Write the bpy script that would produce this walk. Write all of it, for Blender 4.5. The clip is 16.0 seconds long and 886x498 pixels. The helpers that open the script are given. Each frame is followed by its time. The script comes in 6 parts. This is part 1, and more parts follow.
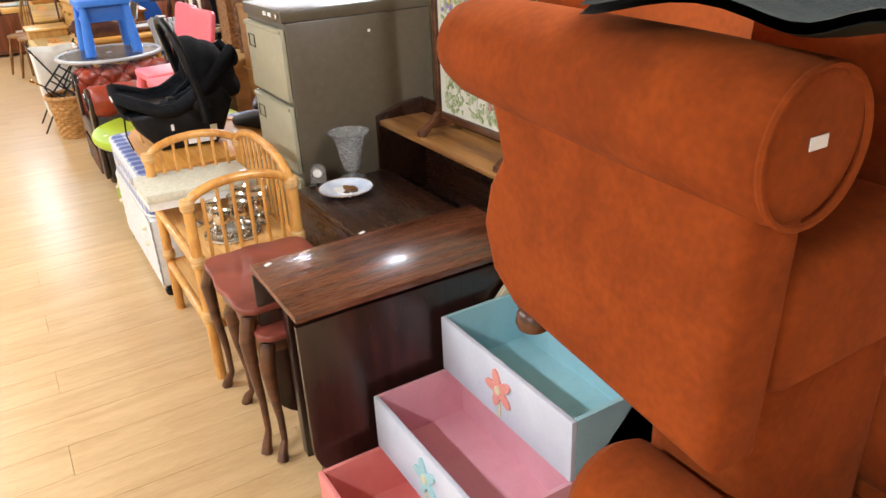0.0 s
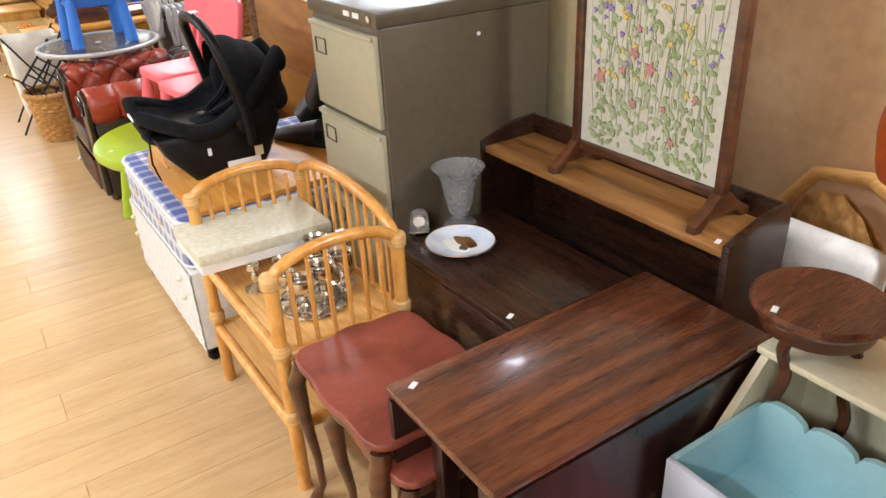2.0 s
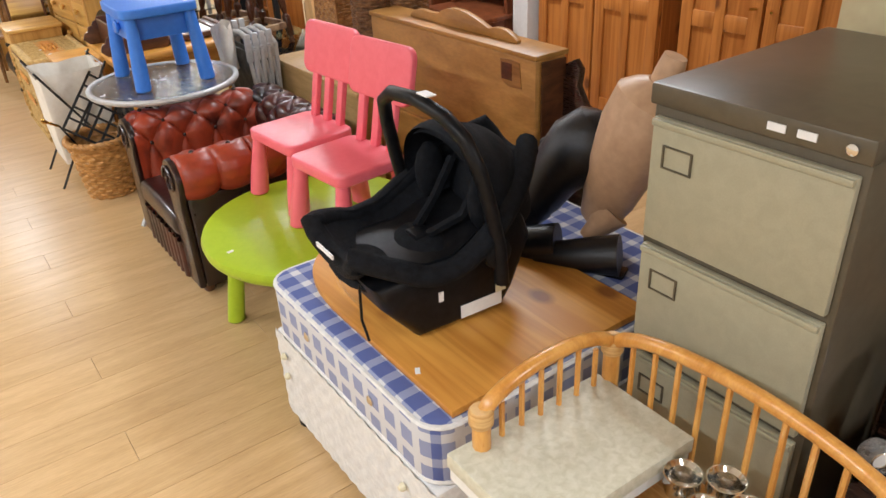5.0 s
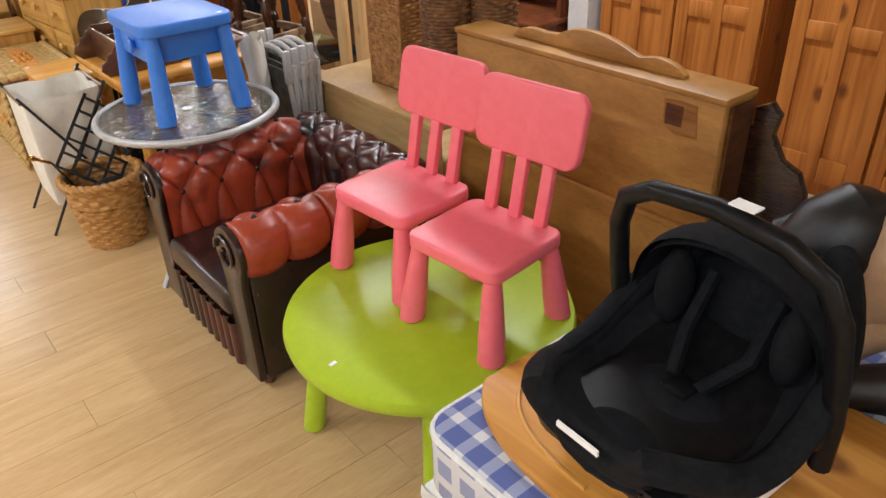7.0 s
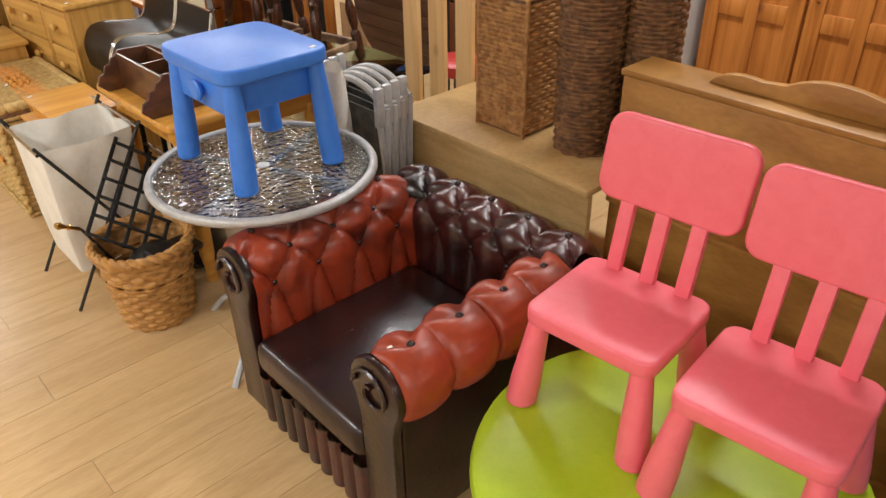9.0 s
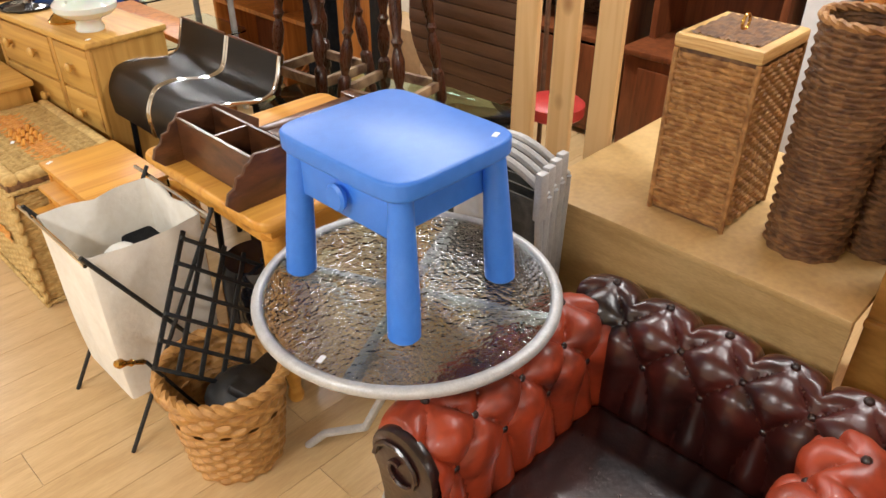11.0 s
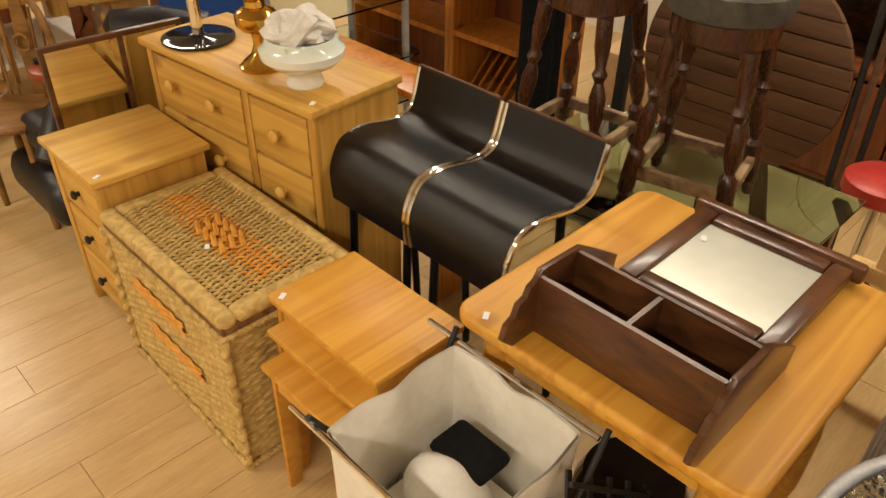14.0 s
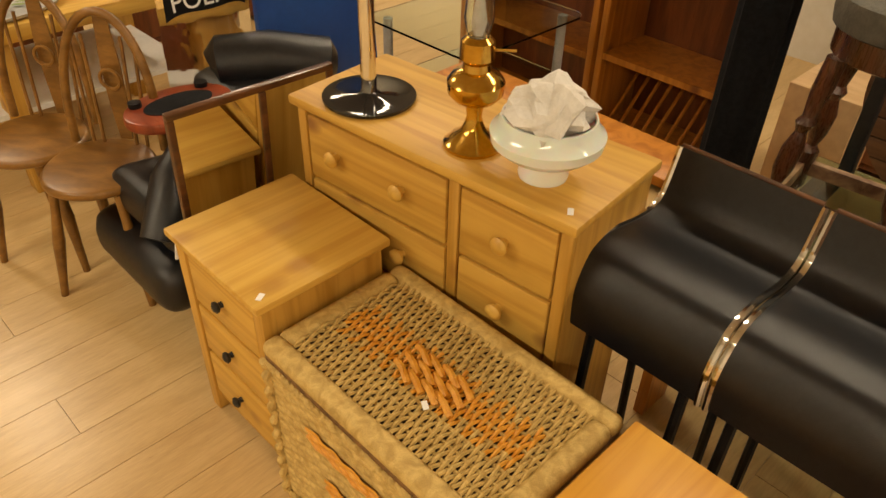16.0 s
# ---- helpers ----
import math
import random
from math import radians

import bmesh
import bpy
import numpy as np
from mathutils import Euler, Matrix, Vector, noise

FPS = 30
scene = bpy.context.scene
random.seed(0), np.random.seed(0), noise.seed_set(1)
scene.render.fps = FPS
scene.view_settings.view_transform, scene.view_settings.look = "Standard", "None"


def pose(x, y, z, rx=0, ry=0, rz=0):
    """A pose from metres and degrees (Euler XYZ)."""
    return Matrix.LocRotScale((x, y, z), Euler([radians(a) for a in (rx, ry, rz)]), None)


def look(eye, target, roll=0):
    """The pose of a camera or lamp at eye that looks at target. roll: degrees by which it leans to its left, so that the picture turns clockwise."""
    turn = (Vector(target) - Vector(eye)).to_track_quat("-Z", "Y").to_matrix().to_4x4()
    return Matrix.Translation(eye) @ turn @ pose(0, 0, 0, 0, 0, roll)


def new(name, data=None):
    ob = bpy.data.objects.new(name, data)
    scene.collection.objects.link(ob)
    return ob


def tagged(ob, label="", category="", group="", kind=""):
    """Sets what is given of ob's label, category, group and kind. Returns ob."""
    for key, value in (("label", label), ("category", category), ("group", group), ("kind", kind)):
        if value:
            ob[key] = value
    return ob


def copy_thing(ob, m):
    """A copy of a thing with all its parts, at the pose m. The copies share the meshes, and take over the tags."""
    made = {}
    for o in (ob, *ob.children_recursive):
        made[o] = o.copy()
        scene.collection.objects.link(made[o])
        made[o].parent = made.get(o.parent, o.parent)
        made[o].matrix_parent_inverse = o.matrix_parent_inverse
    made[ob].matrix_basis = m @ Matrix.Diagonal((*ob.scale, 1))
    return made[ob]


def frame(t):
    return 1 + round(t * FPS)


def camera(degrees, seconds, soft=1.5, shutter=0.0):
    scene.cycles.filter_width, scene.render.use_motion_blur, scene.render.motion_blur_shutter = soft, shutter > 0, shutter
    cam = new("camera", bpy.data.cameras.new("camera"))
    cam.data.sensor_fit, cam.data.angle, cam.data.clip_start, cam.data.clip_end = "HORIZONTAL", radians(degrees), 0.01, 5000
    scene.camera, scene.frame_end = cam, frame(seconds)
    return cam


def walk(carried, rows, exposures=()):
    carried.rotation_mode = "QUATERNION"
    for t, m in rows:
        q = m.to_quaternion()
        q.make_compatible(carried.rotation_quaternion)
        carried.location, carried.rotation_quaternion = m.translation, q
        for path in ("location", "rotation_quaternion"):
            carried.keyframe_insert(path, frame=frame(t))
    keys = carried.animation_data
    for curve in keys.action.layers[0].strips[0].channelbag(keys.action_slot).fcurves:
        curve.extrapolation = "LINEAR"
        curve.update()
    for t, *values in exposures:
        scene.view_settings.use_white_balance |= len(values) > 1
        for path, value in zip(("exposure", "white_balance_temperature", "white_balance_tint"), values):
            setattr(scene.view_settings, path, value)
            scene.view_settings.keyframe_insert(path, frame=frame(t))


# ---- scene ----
cam = camera(61.7, 16.0)
METRES, EYE, TILT, LEAN, TURN = 6.0, 1.48, 2.7, 2.1, -38.2
PATH = [
    (0, (0.144, -0.497, 1.546), (1.048, 1.068, 0.69), -2.8),
    (0.5, (0.098, -0.29, 1.573), (1.025, 1.262, 0.717), -3.9),
    (1, (0.064, -0.115, 1.567), (1.04, 1.383, 0.672), -3.8),
    (1.5, (0.09, 0.111, 1.558), (1.06, 1.58, 0.607), -2.8),
    (2, (0.079, 0.335, 1.57), (1.029, 1.825, 0.633), -2.9),
    (2.5, (0.005, 0.584, 1.583), (1.008, 2.055, 0.673), -4.2),
    (3, (-0.008, 0.783, 1.578), (1.016, 2.21, 0.622), -3.8),
    (3.5, (0.039, 1.029, 1.591), (1.027, 2.487, 0.644), -4.0),
    (4, (0.051, 1.236, 1.601), (1.019, 2.696, 0.635), -3.1),
    (4.5, (-0.04, 1.451, 1.635), (0.94, 2.917, 0.691), -3.8),
    (4.7, (-0.071, 1.529, 1.646), (0.908, 2.986, 0.687), -3.5),
    (7, (-0.134, 2.532, 1.652), (0.938, 3.874, 0.628), -2.1),
    (7.5, (-0.052, 2.764, 1.632), (1.008, 4.122, 0.617), -1.3),
    (8, (-0.043, 2.982, 1.636), (1.005, 4.319, 0.58), -0.7),
    (8.5, (-0.118, 3.223, 1.672), (0.999, 4.507, 0.621), -1.5),
    (9, (-0.148, 3.428, 1.67), (0.988, 4.678, 0.599), -1.1),
    (9.2, (-0.14, 3.538, 1.678), (1.003, 4.755, 0.576), -0.9),
    (11.3, (-0.063, 4.467, 1.657), (1.143, 5.637, 0.572), 0.1),
    (11.5, (-0.046, 4.561, 1.653), (1.129, 5.753, 0.558), 0.1),
    (12, (-0.046, 4.769, 1.642), (1.116, 5.954, 0.526), 0.4),
    (12.5, (-0.106, 5.009, 1.659), (1.072, 6.139, 0.504), -1.3),
    (13, (-0.105, 5.21, 1.633), (1.051, 6.357, 0.473), -0.3),
    (13.5, (-0.065, 5.425, 1.65), (1.083, 6.592, 0.5), -0.4),
    (14, (-0.084, 5.631, 1.648), (1.068, 6.782, 0.488), 1.1),
    (14.5, (-0.137, 5.863, 1.652), (1.043, 6.986, 0.492), 0.8),
    (15, (-0.128, 6.067, 1.636), (1.025, 7.195, 0.454), 1.1),
    (15.5, (-0.064, 6.281, 1.643), (1.08, 7.42, 0.463), 1.3),
    (16, (-0.061, 6.492, 1.631), (1.066, 7.604, 0.409), 1.7),
]
EXPOSURES = [(0.0, 0.22, 5500, 10), (1.5, 0.15, 5500, 10), (3.0, 0.12, 5500, 10), (4.5, -0.17, 5600, 10), (7.0, -0.38, 5700, 10), (9.0, -0.4, 6000, 10), (11.5, -0.08, 6000, 10), (13.0, -0.33, 6800, 10), (14.0, -0.6, 7800, 10), (16.0, -0.72, 9200, 10)]
walk(cam, [(t, look(eye, target, roll)) for t, eye, target, roll in PATH], EXPOSURES)

# ---- world, lamps ----
world = bpy.data.worlds.new("world")
scene.world = world
world.use_nodes = True
world.node_tree.nodes["Background"].inputs[0].default_value = (1.0, 0.93, 0.82, 1)
world.node_tree.nodes["Background"].inputs[1].default_value = 0.04


def tube_lamp(x, y, power, lx=0.16, ly=1.5, col=(1.0, 0.96, 0.89)):
    d = bpy.data.lights.new("strip_light", "AREA")
    d.shape, d.size, d.size_y, d.energy, d.color = "RECTANGLE", lx, ly, power, col
    ob = new("strip_light", d)
    ob.matrix_world = pose(x, y, 2.58)
    return ob


# Reflections place x 2.45 and 0.3; the others are added, unseen strips.
STRIPS = ((-1.5, -1.0), (-1.5, 2.2), (-1.5, 5.4), (-1.5, 8.6), (0.3, 11.0), (1.6, -0.6), (2.45, 4.6), (2.45, 6.85), (2.45, 9.1), (2.45, 11.4))
for lx_, ly_ in STRIPS:
    tube_lamp(lx_, ly_, 78 if lx_ < 0 else 52 if ly_ > 0 else 70)


# ---- materials ----
def nodes_of(name, rough=0.5, metal=0.0):
    m = bpy.data.materials.new(name)
    m.use_nodes = True
    b = m.node_tree.nodes["Principled BSDF"]
    b.inputs["Roughness"].default_value, b.inputs["Metallic"].default_value = rough, metal
    return m, m.node_tree.nodes, m.node_tree.links, b


def grain(name, c1, c2, rough=0.45, scale=(1, 1, 1), noise_scale=6.0, bump=0.05, metal=0.0, detail=6.0, spread=(0.35, 0.65), rand=0.0, coat=0.0, wear=0.12, distort=0.6):
    """A surface mottled between two colours, stretched along an axis, with fine relief."""
    m, n, l, b = nodes_of(name, rough, metal)
    tc, mp = n.new("ShaderNodeTexCoord"), n.new("ShaderNodeMapping")
    mp.inputs["Scale"].default_value = scale
    l.new(tc.outputs["Object"], mp.inputs["Vector"])
    src = mp.outputs["Vector"]
    if rand:
        oi, ad, mu = n.new("ShaderNodeObjectInfo"), n.new("ShaderNodeVectorMath"), n.new("ShaderNodeMath")
        mu.operation, mu.inputs[1].default_value = "MULTIPLY", 40
        l.new(oi.outputs["Random"], mu.inputs[0])
        l.new(src, ad.inputs[0]); l.new(mu.outputs[0], ad.inputs[1])
        src = ad.outputs[0]
    t1, t2 = n.new("ShaderNodeTexNoise"), n.new("ShaderNodeTexNoise")
    t1.inputs["Scale"].default_value, t1.inputs["Detail"].default_value, t1.inputs["Distortion"].default_value = noise_scale, detail, distort
    t2.inputs["Scale"].default_value, t2.inputs["Detail"].default_value = noise_scale * 9, 3
    l.new(src, t1.inputs["Vector"]); l.new(src, t2.inputs["Vector"])
    r = n.new("ShaderNodeValToRGB")
    r.color_ramp.elements[0].position, r.color_ramp.elements[1].position = spread
    r.color_ramp.elements[0].color, r.color_ramp.elements[1].color = (*c1, 1), (*c2, 1)
    l.new(t1.outputs["Fac"], r.inputs["Fac"])
    mx = n.new("ShaderNodeMixRGB")
    mx.blend_type, mx.inputs["Fac"].default_value = "OVERLAY", wear * 2
    l.new(r.outputs["Color"], mx.inputs["Color1"]); l.new(t2.outputs["Fac"], mx.inputs["Color2"])
    out = mx.outputs["Color"]
    if rand:
        hv = n.new("ShaderNodeHueSaturation")
        ma = n.new("ShaderNodeMath")
        ma.operation, ma.inputs[1].default_value, ma.inputs[2].default_value = "MULTIPLY_ADD", rand, 1 - rand / 2
        l.new(oi.outputs["Random"], ma.inputs[0]); l.new(ma.outputs[0], hv.inputs["Value"]); l.new(out, hv.inputs["Color"])
        out = hv.outputs["Color"]
    l.new(out, b.inputs["Base Color"])
    rr = n.new("ShaderNodeMath")
    rr.operation, rr.inputs[1].default_value, rr.inputs[2].default_value = "MULTIPLY_ADD", wear, max(0.02, rough - wear / 2)
    l.new(t2.outputs["Fac"], rr.inputs[0]); l.new(rr.outputs[0], b.inputs["Roughness"])
    if bump:
        bp = n.new("ShaderNodeBump")
        bp.inputs["Strength"].default_value, bp.inputs["Distance"].default_value = bump, 0.01
        l.new(t2.outputs["Fac"], bp.inputs["Height"]); l.new(bp.outputs["Normal"], b.inputs["Normal"])
    if coat:
        b.inputs["Coat Weight"].default_value, b.inputs["Coat Roughness"].default_value = coat, 0.12
    return m


def knotty(name, c1, c2, knot, rough, axis, dark=0.85):
    """Pine: long growth rings and scattered knots. axis: 0, 1 or 2, the way the grain runs."""
    m, n, l, b = nodes_of(name, rough)
    sc = [14.0, 14.0, 14.0]
    sc[axis] = 0.7
    tc, mp, mk = n.new("ShaderNodeTexCoord"), n.new("ShaderNodeMapping"), n.new("ShaderNodeMapping")
    mp.inputs["Scale"].default_value = sc
    ks = [6.0, 6.0, 6.0]
    ks[axis] = 4.0
    mk.inputs["Scale"].default_value = ks
    oi, ad, ad2 = n.new("ShaderNodeObjectInfo"), n.new("ShaderNodeVectorMath"), n.new("ShaderNodeVectorMath")
    mu = n.new("ShaderNodeMath")
    mu.operation, mu.inputs[1].default_value = "MULTIPLY", 9
    l.new(oi.outputs["Random"], mu.inputs[0])
    l.new(tc.outputs["Object"], ad.inputs[0]); l.new(mu.outputs[0], ad.inputs[1])
    l.new(ad.outputs[0], mp.inputs["Vector"]); l.new(ad.outputs[0], mk.inputs["Vector"])
    t, v, f = n.new("ShaderNodeTexNoise"), n.new("ShaderNodeTexVoronoi"), n.new("ShaderNodeTexNoise")
    t.inputs["Scale"].default_value, t.inputs["Detail"].default_value, t.inputs["Distortion"].default_value = 1.6, 5, 1.2
    v.inputs["Scale"].default_value = 1.0
    f.inputs["Scale"].default_value = 3.0
    l.new(mp.outputs["Vector"], t.inputs["Vector"]); l.new(mk.outputs["Vector"], v.inputs["Vector"]); l.new(tc.outputs["Object"], f.inputs["Vector"])
    r = n.new("ShaderNodeValToRGB")
    r.color_ramp.elements[0].position, r.color_ramp.elements[1].position = 0.36, 0.6
    r.color_ramp.elements[0].color, r.color_ramp.elements[1].color = (*c1, 1), (*c2, 1)
    l.new(t.outputs["Fac"], r.inputs["Fac"])
    kr = n.new("ShaderNodeValToRGB")
    kr.color_ramp.elements[0].position, kr.color_ramp.elements[1].position = 0.09, 0.2
    kr.color_ramp.elements[0].color, kr.color_ramp.elements[1].color = (dark, dark, dark, 1), (0, 0, 0, 1)
    l.new(v.outputs["Distance"], kr.inputs["Fac"])
    mx = n.new("ShaderNodeMixRGB")
    l.new(kr.outputs["Color"], mx.inputs["Fac"]); l.new(r.outputs["Color"], mx.inputs["Color1"])
    mx.inputs["Color2"].default_value = (*knot, 1)
    l.new(mx.outputs["Color"], b.inputs["Base Color"])
    bp = n.new("ShaderNodeBump")
    bp.inputs["Strength"].default_value, bp.inputs["Distance"].default_value = 0.06, 0.004
    l.new(t.outputs["Fac"], bp.inputs["Height"]); l.new(bp.outputs["Normal"], b.inputs["Normal"])
    return m


def glassy(name, col=(1, 1, 1), rough=0.0, bump=0.0, bscale=30.0, ior=1.45, cells=False):
    m, n, l, b = nodes_of(name, rough)
    b.inputs["Base Color"].default_value = (*col, 1)
    b.inputs["Transmission Weight"].default_value, b.inputs["IOR"].default_value = 1.0, ior
    if bump:
        tc, t, bp = n.new("ShaderNodeTexCoord"), n.new("ShaderNodeTexVoronoi" if cells else "ShaderNodeTexNoise"), n.new("ShaderNodeBump")
        t.inputs["Scale"].default_value = bscale
        l.new(tc.outputs["Object"], t.inputs["Vector"])
        bp.inputs["Strength"].default_value, bp.inputs["Distance"].default_value = bump, 0.01
        l.new(t.outputs["Distance" if cells else "Fac"], bp.inputs["Height"]); l.new(bp.outputs["Normal"], b.inputs["Normal"])
    return m


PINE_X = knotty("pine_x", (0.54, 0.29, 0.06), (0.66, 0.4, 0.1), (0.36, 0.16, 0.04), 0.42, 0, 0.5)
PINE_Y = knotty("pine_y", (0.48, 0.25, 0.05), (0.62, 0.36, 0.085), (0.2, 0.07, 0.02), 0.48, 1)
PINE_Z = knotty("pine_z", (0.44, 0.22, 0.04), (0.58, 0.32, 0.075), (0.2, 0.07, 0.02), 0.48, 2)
PALE_PINE = knotty("pale_pine", (0.66, 0.41, 0.17), (0.76, 0.52, 0.25), (0.3, 0.13, 0.04), 0.45, 2)
HONEY_X = knotty("honey_pine_x", (0.55, 0.245, 0.034), (0.68, 0.345, 0.06), (0.2, 0.06, 0.01), 0.42, 0)
HONEY_Y = knotty("honey_pine_y", (0.49, 0.205, 0.03), (0.62, 0.3, 0.052), (0.2, 0.06, 0.01), 0.42, 1)
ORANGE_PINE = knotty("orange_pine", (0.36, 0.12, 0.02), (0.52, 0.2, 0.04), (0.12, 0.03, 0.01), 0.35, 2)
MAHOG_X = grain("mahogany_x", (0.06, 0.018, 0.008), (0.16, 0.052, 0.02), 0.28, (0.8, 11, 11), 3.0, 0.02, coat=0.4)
# Same mahogany with upright grain, about five times darker, for leaves and legs.
MAHOG_Z_DARK = grain("mahogany_z_dark", (0.012, 0.004, 0.003), (0.03, 0.009, 0.006), 0.3, (11, 11, 0.8), 3.0, 0.02, coat=0.3)
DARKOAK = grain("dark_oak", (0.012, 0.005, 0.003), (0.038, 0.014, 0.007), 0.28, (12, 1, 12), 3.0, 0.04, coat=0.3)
OAKTOP = grain("oak_top", (0.2, 0.085, 0.02), (0.33, 0.16, 0.045), 0.35, (12, 1, 12), 3.0, 0.04)
CHESTWOOD = grain("chest_wood", (0.3, 0.14, 0.027), (0.43, 0.22, 0.052), 0.4, (2, 2, 6), 2.0, 0.05)
BROWNWOOD = grain("brown_wood", (0.052, 0.019, 0.008), (0.125, 0.046, 0.017), 0.3, (3, 3, 10), 3.0, 0.04, coat=0.2)
TURNED = grain("turned_wood", (0.03, 0.01, 0.005), (0.09, 0.028, 0.012), 0.28, (8, 8, 1), 4.0, 0.04, coat=0.3)
WORN = grain("worn_rail", (0.1, 0.04, 0.02), (0.4, 0.27, 0.15), 0.6, (4, 4, 4), 3.0, 0.1)
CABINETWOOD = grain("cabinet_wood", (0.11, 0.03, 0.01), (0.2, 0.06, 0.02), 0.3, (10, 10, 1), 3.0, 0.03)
ELM = grain("chair_wood", (0.15, 0.065, 0.014), (0.28, 0.13, 0.033), 0.32, (6, 2, 6), 3.0, 0.04)
RED_TOP = grain("red_leather", (0.18, 0.04, 0.025), (0.27, 0.065, 0.04), 0.4, (1, 1, 1), 9.0, 0.05)
CANE = grain("cane", (0.55, 0.24, 0.04), (0.72, 0.38, 0.09), 0.3, (6, 6, 2), 4.0, 0.04, coat=0.3)
CANE_BIND = grain("cane_binding", (0.55, 0.3, 0.09), (0.75, 0.5, 0.2), 0.45, (1, 1, 20), 8.0, 0.2)
CANE_SHELF = grain("cane_shelf", (0.58, 0.3, 0.08), (0.7, 0.42, 0.14), 0.5, (30, 2, 2), 4.0, 0.1)
ORANGE = grain("orange_velvet", (0.2, 0.037, 0.003), (0.265, 0.051, 0.0045), 0.95, (1, 1, 1), 7.0, 0.12)
ORANGE.node_tree.nodes["Principled BSDF"].inputs["Sheen Weight"].default_value = 0.06
ORANGE.node_tree.nodes["Principled BSDF"].inputs["Sheen Tint"].default_value = (1, 0.45, 0.15, 1)
CLOTH_DARK = grain("dark_cloth", (0.006, 0.009, 0.008), (0.014, 0.018, 0.015), 0.85, (1, 1, 1), 20, 0.2)
FC_FRONT = grain("cabinet_front", (0.35, 0.33, 0.225), (0.38, 0.355, 0.245), 0.4, (1, 1, 1), 30, 0.02, wear=0.04)
FC_BODY = grain("cabinet_body", (0.088, 0.071, 0.044), (0.102, 0.083, 0.053), 0.34, (1, 1, 1), 30, 0.03, wear=0.05)
BLACK_PL = grain("black_plastic", (0.004, 0.004, 0.005), (0.009, 0.009, 0.01), 0.4, (1, 1, 1), 40, 0.05)
BLACK_FAB = grain("black_fabric", (0.003, 0.0035, 0.005), (0.008, 0.009, 0.012), 0.85, (1, 1, 1), 60, 0.3)
BLACK_LEA = grain("black_leather", (0.003, 0.0033, 0.0045), (0.0075, 0.008, 0.0105), 0.34, (1, 1, 1), 60, 0.15)
IRON = grain("black_iron", (0.005, 0.005, 0.005), (0.012, 0.012, 0.012), 0.5, (1, 1, 1), 50, 0.2)
PINK = grain("pink_plastic", (0.82, 0.145, 0.19), (0.85, 0.165, 0.21), 0.35, (1, 1, 1), 30, 0.03, wear=0.04)
GREEN = grain("green_plastic", (0.36, 0.5, 0.012), (0.39, 0.53, 0.016), 0.35, (1, 1, 1), 30, 0.03, wear=0.04)
BLUE = grain("blue_plastic", (0.05, 0.2, 0.72), (0.058, 0.22, 0.76), 0.38, (1, 1, 1), 30, 0.03, wear=0.04)
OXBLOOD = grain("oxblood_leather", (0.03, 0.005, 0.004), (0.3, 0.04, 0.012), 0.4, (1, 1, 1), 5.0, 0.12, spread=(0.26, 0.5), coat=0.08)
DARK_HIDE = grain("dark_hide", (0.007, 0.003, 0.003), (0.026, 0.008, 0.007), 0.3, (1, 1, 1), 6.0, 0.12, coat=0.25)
ALU = grain("grey_aluminium", (0.42, 0.42, 0.42), (0.5, 0.5, 0.5), 0.45, (1, 1, 1), 30, 0.04, metal=0.3)
CHROME = grain("chrome", (0.75, 0.75, 0.75), (0.8, 0.8, 0.8), 0.1, (1, 1, 1), 30, 0.0, metal=1.0, wear=0.04)
SILVER = grain("silver_plate", (0.62, 0.6, 0.55), (0.75, 0.73, 0.68), 0.14, (1, 1, 1), 12, 0.03, metal=1.0)
BRASS = grain("brass", (0.55, 0.32, 0.07), (0.7, 0.43, 0.12), 0.15, (1, 1, 1), 12, 0.02, metal=1.0)
WHITE = grain("white_paint", (0.72, 0.71, 0.67), (0.8, 0.79, 0.75), 0.5, (1, 1, 1), 10, 0.03)
CANVAS = grain("white_canvas", (0.72, 0.68, 0.6), (0.82, 0.78, 0.7), 0.85, (1, 1, 1), 5, 0.2)
CREAM = grain("cream_paint", (0.68, 0.63, 0.42), (0.74, 0.69, 0.5), 0.5, (1, 1, 1), 10, 0.03)
WALLPAINT = grain("beige_paint", (0.57, 0.5, 0.3), (0.62, 0.55, 0.34), 0.7, (1, 1, 1), 2.0, 0.04)
WHITEWALL = grain("white_wall", (0.68, 0.64, 0.55), (0.74, 0.7, 0.6), 0.8, (1, 1, 1), 2.0, 0.04)
PANELWHITE = grain("white_panel", (0.62, 0.61, 0.6), (0.68, 0.67, 0.66), 0.45, (1, 1, 1), 3.0, 0.02)
BOARD = grain("wood_panel", (0.52, 0.33, 0.17), (0.62, 0.42, 0.24), 0.5, (8, 1, 1), 3.0, 0.03)
PLY = grain("ply", (0.5, 0.32, 0.12), (0.6, 0.4, 0.17), 0.5, (2, 2, 9), 3.0, 0.03)
SEAGRASS = grain("seagrass", (0.42, 0.27, 0.085), (0.62, 0.43, 0.16), 0.75, (3, 3, 3), 14, 0.25)
ORANGE_CANE = grain("orange_cane", (0.6, 0.24, 0.03), (0.74, 0.36, 0.07), 0.4, (3, 3, 3), 14, 0.2)
WICKER = grain("brown_wicker", (0.24, 0.1, 0.025), (0.48, 0.25, 0.08), 0.5, (3, 3, 3), 12, 0.4)
# Dark wicker, also the shade painted between strands of the chest lid.
WICKER_DK_GAPS = grain("dark_wicker_and_gaps", (0.1, 0.045, 0.02), (0.26, 0.13, 0.05), 0.5, (3, 3, 3), 12, 0.4)
WILLOW = grain("willow", (0.36, 0.17, 0.04), (0.56, 0.3, 0.09), 0.45, (3, 3, 3), 12, 0.3)
